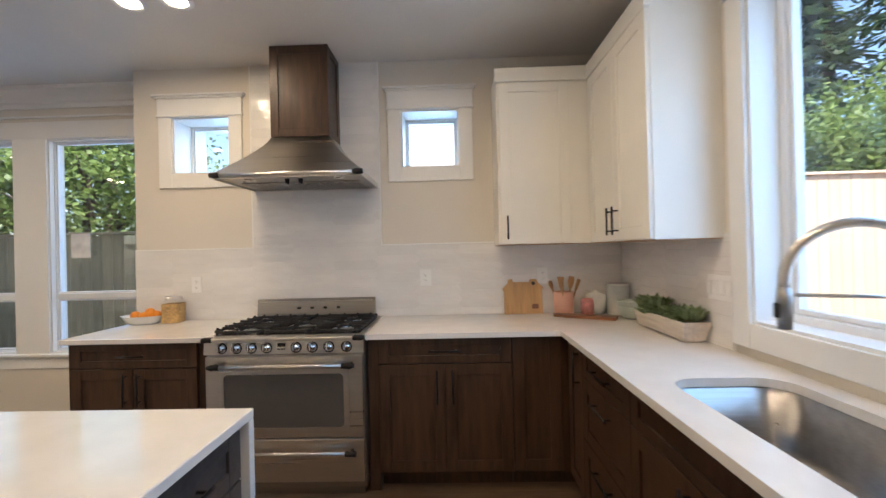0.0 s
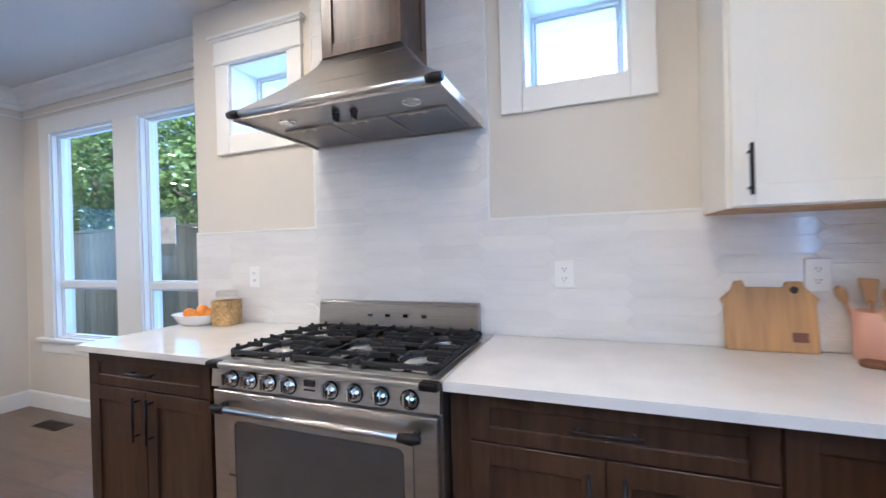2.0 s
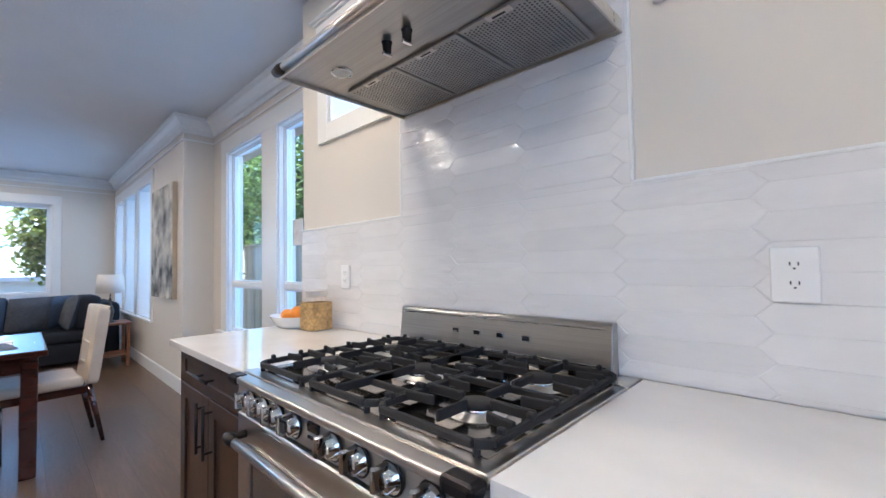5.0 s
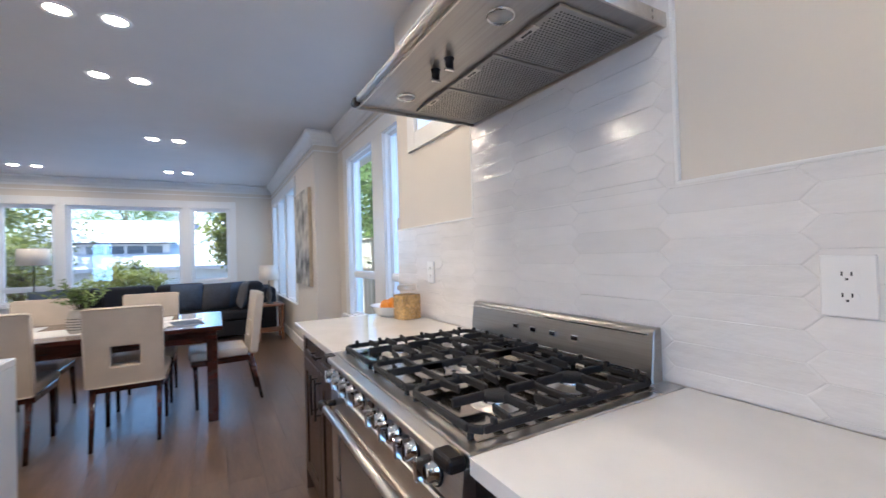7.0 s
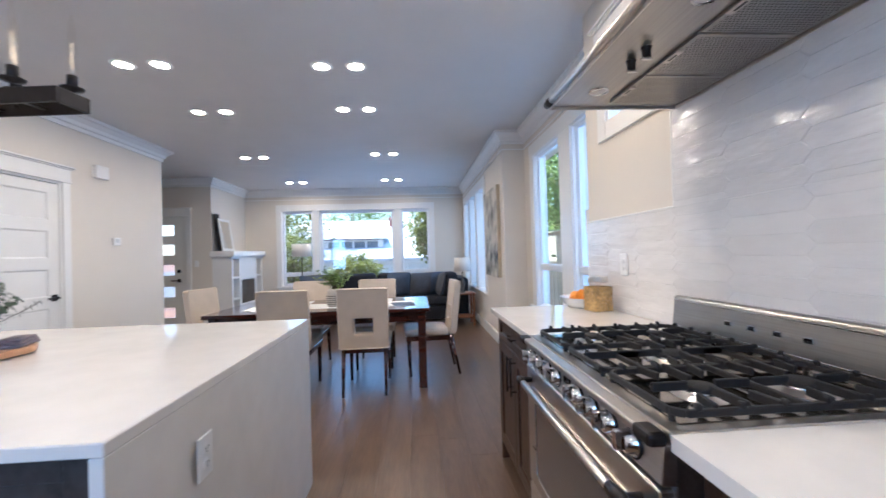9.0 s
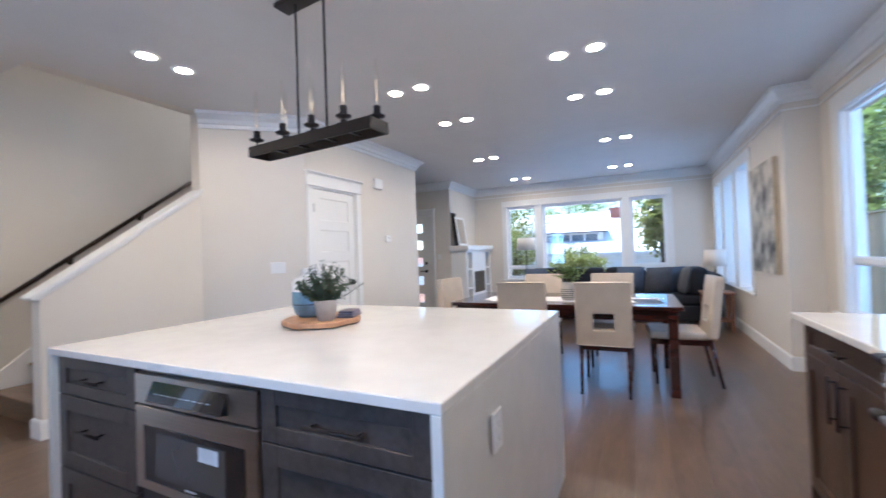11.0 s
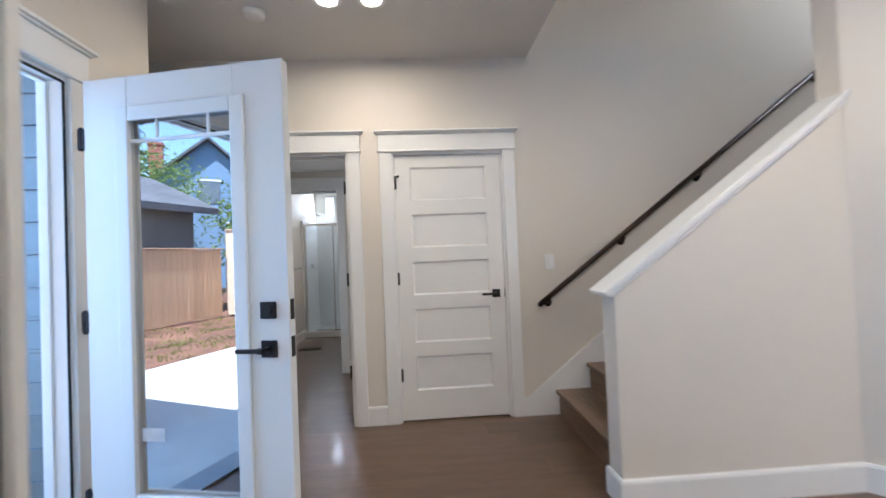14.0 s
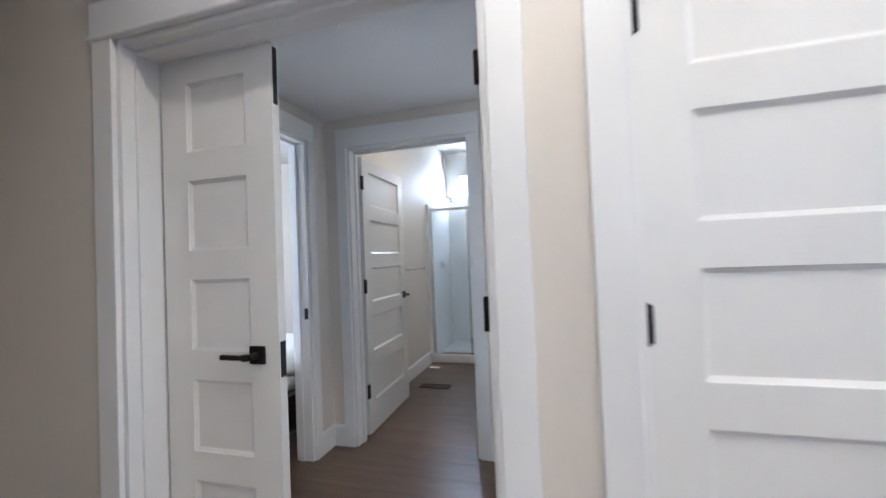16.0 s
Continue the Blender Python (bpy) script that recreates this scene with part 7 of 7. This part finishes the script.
def conifer(where, high, wide, seed, label="dark green conifer beyond the yard"):
    t = thing("conifer_tree", where, label, "tree", group="conifers")
    rng = random.Random(seed)
    part("trunk", tube([(0, 0, 0), (0, 0, high)], 0.1, 8, taper=[0.022 * high, 0.004 * high]), BARK, t)
    verts, faces = [], []
    for ring in range(26):
        f0 = 0.1 + 0.9 * ring / 26
        z, r2 = high * f0, wide * (1.05 - f0) * rng.uniform(0.75, 1.15)
        for b in range(9):
            a = rng.uniform(0, 6.28)
            for s in range(22):
                u = (s + 0.5) / 22
                p = Vector((math.cos(a) * r2 * u, math.sin(a) * r2 * u, z - 0.35 * r2 * u * u + rng.uniform(-0.06, 0.06)))
                e = Vector((math.cos(a) + rng.uniform(-0.9, 0.9), math.sin(a) + rng.uniform(-0.9, 0.9), rng.uniform(-0.7, 0.1))).normalized() * 0.30 * rng.uniform(0.6, 1.2)
                w = e.cross(Vector((0, 0, 1))).normalized() * 0.075
                k = len(verts)
                verts += [p, p + e * 0.5 + w, p + e, p + e * 0.5 - w]
                faces.append((k, k + 1, k + 2, k + 3))
    data = bpy.data.meshes.new("crown")
    data.from_pydata(verts, [], faces)
    data.materials.append(CONIFER)
    o = new("crown", data)
    o.parent = t
    tagged(o, kind="stuff")


for i, (x, y, h, w) in enumerate(((-6.4, 7.4, 4.8, 1.7), (-8.6, 7.1, 5.2, 1.8), (-10.8, 7.5, 5.0, 1.9), (-13.4, 7.0, 5.4, 1.9), (-8.6, 10.4, 6.4, 2.4), (-17.0, 8.5, 6.5, 2.6))):
    tree((x, y, -0.22), h, w, 40 + i, count=8500, leaf=0.13)
for i, (x, y, h, w) in enumerate(((9.6, 9.4, 4.9, 1.9), (11.2, 9.8, 5.0, 2.0), (21.0, 4.0, 8.2, 3.6), (20.0, 7.0, 8.0, 3.2), (20.5, 10.0, 7.6, 3.0))):
    tree((x, y, -0.22), h, w, 60 + i, count=9000, leaf=0.17)
conifer((12.2, 11.0, -0.22), 11.5, 3.0, 70)
conifer((11.6, 12.6, -0.22), 12.5, 3.2, 71)
conifer((10.8, 12.6, -0.22), 11.0, 2.8, 73)
conifer((24.0, 12.2, -0.22), 11.6, 2.4, 72)
# street side
for i, (x, y, h, w, m) in enumerate(((-12.0, -1.7, 2.2, 0.9, YELLOWLEAF), (-12.6, 0.1, 1.5, 0.8, YELLOWLEAF), (-13.2, 3.4, 1.6, 0.8, LEAF), (-22.0, 2.9, 5.0, 1.2, YELLOWLEAF), (-41.0, -4.0, 8.0, 4.0, LEAF), (-41.0, 10.0, 7.0, 3.2, LEAF), (-28.0, -9.0, 9.0, 4.0, LEAF), (-15.0, -3.6, 5.2, 2.0, YELLOWLEAF))):
    tree((x, y, -0.22), h, w, 80 + i, m, count=5200, leaf=0.09 if h < 3 else 0.14 if x > -20 else 0.26, label="sunlit tree or shrub across the front garden")


def house(where, turn, sx, sy, wall_h, ridge, wall_mat, label, chimney=None, windows=(), roof_mat=None):
    h = thing("house", where, label, "house", turn)
    part("wall", boxes([(-sx, sx, -sy, sy, 0, wall_h)]), wall_mat, h)
    part("gable", prism([(-sy, wall_h), (sy, wall_h), (0, ridge)], -sx, sx, "x"), wall_mat, h)
    for s in (-1, 1):
        part("roof", prism([(s * (sy + 0.5), wall_h - 0.25), (0, ridge + 0.02), (0, ridge + 0.2), (s * (sy + 0.5), wall_h - 0.05)], -sx - 0.5, sx + 0.5, "x"), roof_mat or ROOFING, h)
    if chimney:
        x, y, top = chimney
        part("chimney", boxes([(x - 0.4, x + 0.4, y - 0.4, y + 0.4, wall_h, top), (x - 0.46, x + 0.46, y - 0.46, y + 0.46, top, top + 0.15)]), BRICKRED, h)
    for face, u, z, w, hh in windows:
        s = 1 if face[0] == "+" else -1
        if face[1] == "x":
            row, rim = (s * sx, s * (sx + 0.04), u, u + w, z, z + hh), (s * sx, s * (sx + 0.06), u - 0.1, u + w + 0.1, z + hh, z + hh + 0.12)
        else:
            row, rim = (u, u + w, s * sy, s * (sy + 0.04), z, z + hh), (u - 0.1, u + w + 0.1, s * sy, s * (sy + 0.06), z + hh, z + hh + 0.12)
        wd = part("window", boxes([row]), DARKGLASS, h)
        part("window_head", boxes([rim]), TRIM, wd)
    return h


house((-33, 2.0, -0.2), 90, 9.0, 5.5, 1.3, 4.1, HOUSEWHITE, "white house with a pale roof across the street", chimney=(-1.6, -0.8, 4.3), roof_mat=PALEROOF)
dm = thing("dormer", (-28.6, -2.4, 1.45), "low white dormer with a row of panes", "dormer")
part("wall", boxes([(-3.2, 0.0, -2.1, 2.1, 0.0, 1.0)]), HOUSEWHITE, dm)
part("roof", prism([(-3.4, 1.0), (0.25, 0.94), (0.25, 1.02), (-3.4, 1.15)], -2.4, 2.4, "y"), ROOFING, dm)
for i in range(4):
    part("window", boxes([(0.0, 0.05, -1.7 + i * 0.9, -0.95 + i * 0.9, 0.25, 0.82)]), DARKGLASS, dm)
house((13.6, 0.0, -0.2), 90, 5.9, 2.6, 3.3, 4.35, HOUSEGREY, "low grey garage with a shingled roof beyond the fence")
house((25.5, 18.5, -0.2), 39.5, 4.5, 4.2, 5.4, 9.4, HOUSEBLUE, "blue gabled house with a brick chimney", chimney=(-1.2, -3.0, 9.6), windows=[("-x", -0.6, 5.4, 1.2, 1.4), ("-x", -2.6, 2.6, 1.4, 1.5), ("-x", 1.0, 2.6, 1.4, 1.5)])
house((0.5, 13.5, -0.2), 0, 6.0, 2.6, 7.6, 9.6, HOUSEWHITE, "pale neighbouring house beyond the side fence")

rng = random.Random(5)
verts, faces = [], []
for _ in range(260):
    cx, cy = rng.uniform(4.9, 9.1), rng.uniform(-1.5, 5.2)
    for _ in range(14):
        x, y = cx + rng.gauss(0, 0.10), cy + rng.gauss(0, 0.10)
        a, h = rng.uniform(0, 6.28), rng.uniform(0.03, 0.09)
        k = len(verts)
        verts += [(x, y, -0.225), (x + 0.018 * math.cos(a), y + 0.018 * math.sin(a), -0.225), (x + 0.05 * math.sin(a), y + 0.05 * math.cos(a), -0.22 + h)]
        faces.append((k, k + 1, k + 2))
data = bpy.data.meshes.new("grass")
data.from_pydata(verts, [], faces)
data.materials.append(YELLOWLEAF)
tagged(new("grass", data), "sparse yellow-green grass tufts in the bark soil", "grass", kind="stuff")


# ---- glazed picket tiles on the kitchen walls ----
def clip(poly, x0, x1, z0, z1):
    for axis, lim, sign in ((0, x0, 1), (0, x1, -1), (1, z0, 1), (1, z1, -1)):
        out = []
        for i, p in enumerate(poly):
            q = poly[(i + 1) % len(poly)]
            ip, iq = sign * (p[axis] - lim) >= 0, sign * (q[axis] - lim) >= 0
            if ip:
                out.append(p)
            if ip != iq:
                f = (lim - p[axis]) / (q[axis] - p[axis])
                out.append(tuple(p[k] + f * (q[k] - p[k]) for k in (0, 1)))
        poly = out
        if len(poly) < 3:
            return []
    clean = [p for i, p in enumerate(poly) if math.dist(p, poly[i - 1]) > 0.002]
    area = sum(p[0] * clean[i - 1][1] - p[1] * clean[i - 1][0] for i, p in enumerate(clean)) / 2 if len(clean) > 2 else 0
    return clean if abs(area) > 1.5e-4 else []


def tile_mesh(poly):
    """A thin pillow-edged tile; its back at y 0, its face toward -y."""
    cx, cz = sum(p[0] for p in poly) / len(poly), sum(p[1] for p in poly) / len(poly)
    bm = bmesh.new()
    def ring(inset, y):
        out = []
        for x, z in poly:
            v = Vector((cx - x, cz - z))
            v = v.normalized() * inset if v.length > inset * 1.5 else v * 0.3
            out.append(bm.verts.new((x + v.x, y, z + v.y)))
        return out
    a, b, c = ring(0.0002, 0.0), ring(0.0002, -0.0010), ring(0.0045, -0.0022)
    for p, q in ((a, b), (b, c)):
        for i in range(len(poly)):
            bm.faces.new([p[i], p[(i + 1) % len(poly)], q[(i + 1) % len(poly)], q[i]])
    bm.faces.new(c)
    return mesh_of("tile", bm, TILE)


TH, TL = 0.0655, 0.335
HEX = [(-TL / 2, 0), (-TL / 2 + TH / 2, -TH / 2), (TL / 2 - TH / 2, -TH / 2), (TL / 2, 0), (TL / 2 - TH / 2, TH / 2), (-TL / 2 + TH / 2, TH / 2)]
WHOLE = tile_mesh(HEX)


def tiles(parent, areas, x_from, x_to, z_from, z_to, place, seed):
    """Fills rectangles with pointed tiles; place(x, z) gives the pose of a tile."""
    rng = random.Random(seed)
    pitch = TL - TH / 2
    col = 0
    x = x_from
    while x < x_to + TL:
        z = z_from + (TH / 2 if col % 2 else 0)
        while z < z_to + TH:
            poly = [(x + a, z + b) for a, b in HEX]
            for x0, x1, z0, z1 in areas:
                cut = clip(poly, x0, x1, z0, z1)
                if len(cut) < 3:
                    continue
                full = all(math.dist(p, q) < 1e-6 for p, q in zip(cut, poly)) and len(cut) == 6
                data = WHOLE if full else tile_mesh([(p[0] - x, p[1] - z) for p in cut])
                o = new("tile", data)
                o.parent = parent
                o.matrix_basis = place(x, z) @ Matrix.Rotation(radians(rng.uniform(-1.3, 1.3)), 4, "X") @ Matrix.Rotation(radians(rng.uniform(-0.35, 0.35)), 4, "Z")
            z += TH
        x += pitch
        col += 1


COL = (-1.235, -0.300)
bk = setting("backsplash_north", boxes([(-2.12, XE, YN - 0.0135, YN - 0.001, COUNTER, 1.425), (COL[0], COL[1], YN - 0.0135, YN - 0.001, 1.425, ZC)]), GROUT, "glazed white picket-tile backsplash", "backsplash")
tiles(bk, [(-2.118, XE - 0.008, COUNTER, 1.425), (COL[0], COL[1], 1.425, ZC)], -2.30, XE, COUNTER - 0.02, ZC, lambda x, z: at(x, YN - 0.0132, z), 5)
part("edge_trim", boxes([(-2.12, COL[0], YN - 0.017, YN - 0.001, 1.425, 1.434), (COL[1], 0.53, YN - 0.017, YN - 0.001, 1.425, 1.434), (COL[1], COL[1] + 0.009, YN - 0.017, YN - 0.001, 1.434, ZC), (COL[0] - 0.009, COL[0], YN - 0.017, YN - 0.001, 1.434, ZC)], 0.002), TRIM, bk)
be = setting("backsplash_east", boxes([(XE - 0.0135, XE - 0.001, 1.945, YN - 0.014, COUNTER, 1.425)]), GROUT, "glazed white picket-tile backsplash", "backsplash")
tiles(be, [(-(YN - 0.009), -1.945, COUNTER, 1.425)], -3.25, -1.9, COUNTER - 0.02, 1.43, lambda x, z: Matrix(((0, 1, 0, XE - 0.0132), (-1, 0, 0, -x), (0, 0, 1, z), (0, 0, 0, 1))), 6)

# ---- oak floor planks, laid along the house ----
floor = bpy.data.objects["floor"]
rng = random.Random(12)
PW = 0.185
shared = {}
y = -9.0
made = 0
while y < 3.5:
    x = XW - 0.15 - rng.uniform(0, 1.6)
    while x < 3.0:
        ln = rng.choice((1.5, 1.9, 2.2))
        near = -3.5 < y < 3.45
        if y > -2.5 and x + ln > XE + 0.15:
            if x < XE + 0.1:
                part("plank", boxes([(x, XE + 0.13, y, y + PW - 0.0006, -0.012, 0.0)], 0.0006), PLANK, floor)
            x += ln
            continue
        if near or (x + ln > 0.1 and x < 2.0 and y > -7.2):
            if ln not in shared:
                shared[ln] = mesh_of("plank", boxes([(0.0003, ln - 0.0003, 0.0003, PW - 0.0003, -0.012, 0.0)], 0.0006), PLANK)
            o = new("plank", shared[ln])
            o.parent = floor
            o.matrix_basis = at(x, y, 0)
            made += 1
        x += ln
    y += PW
part("bedroom_floor", boxes([(2.0, 4.9, -7.5, -3.5, -0.012, 0.001)]), PLANK, floor)
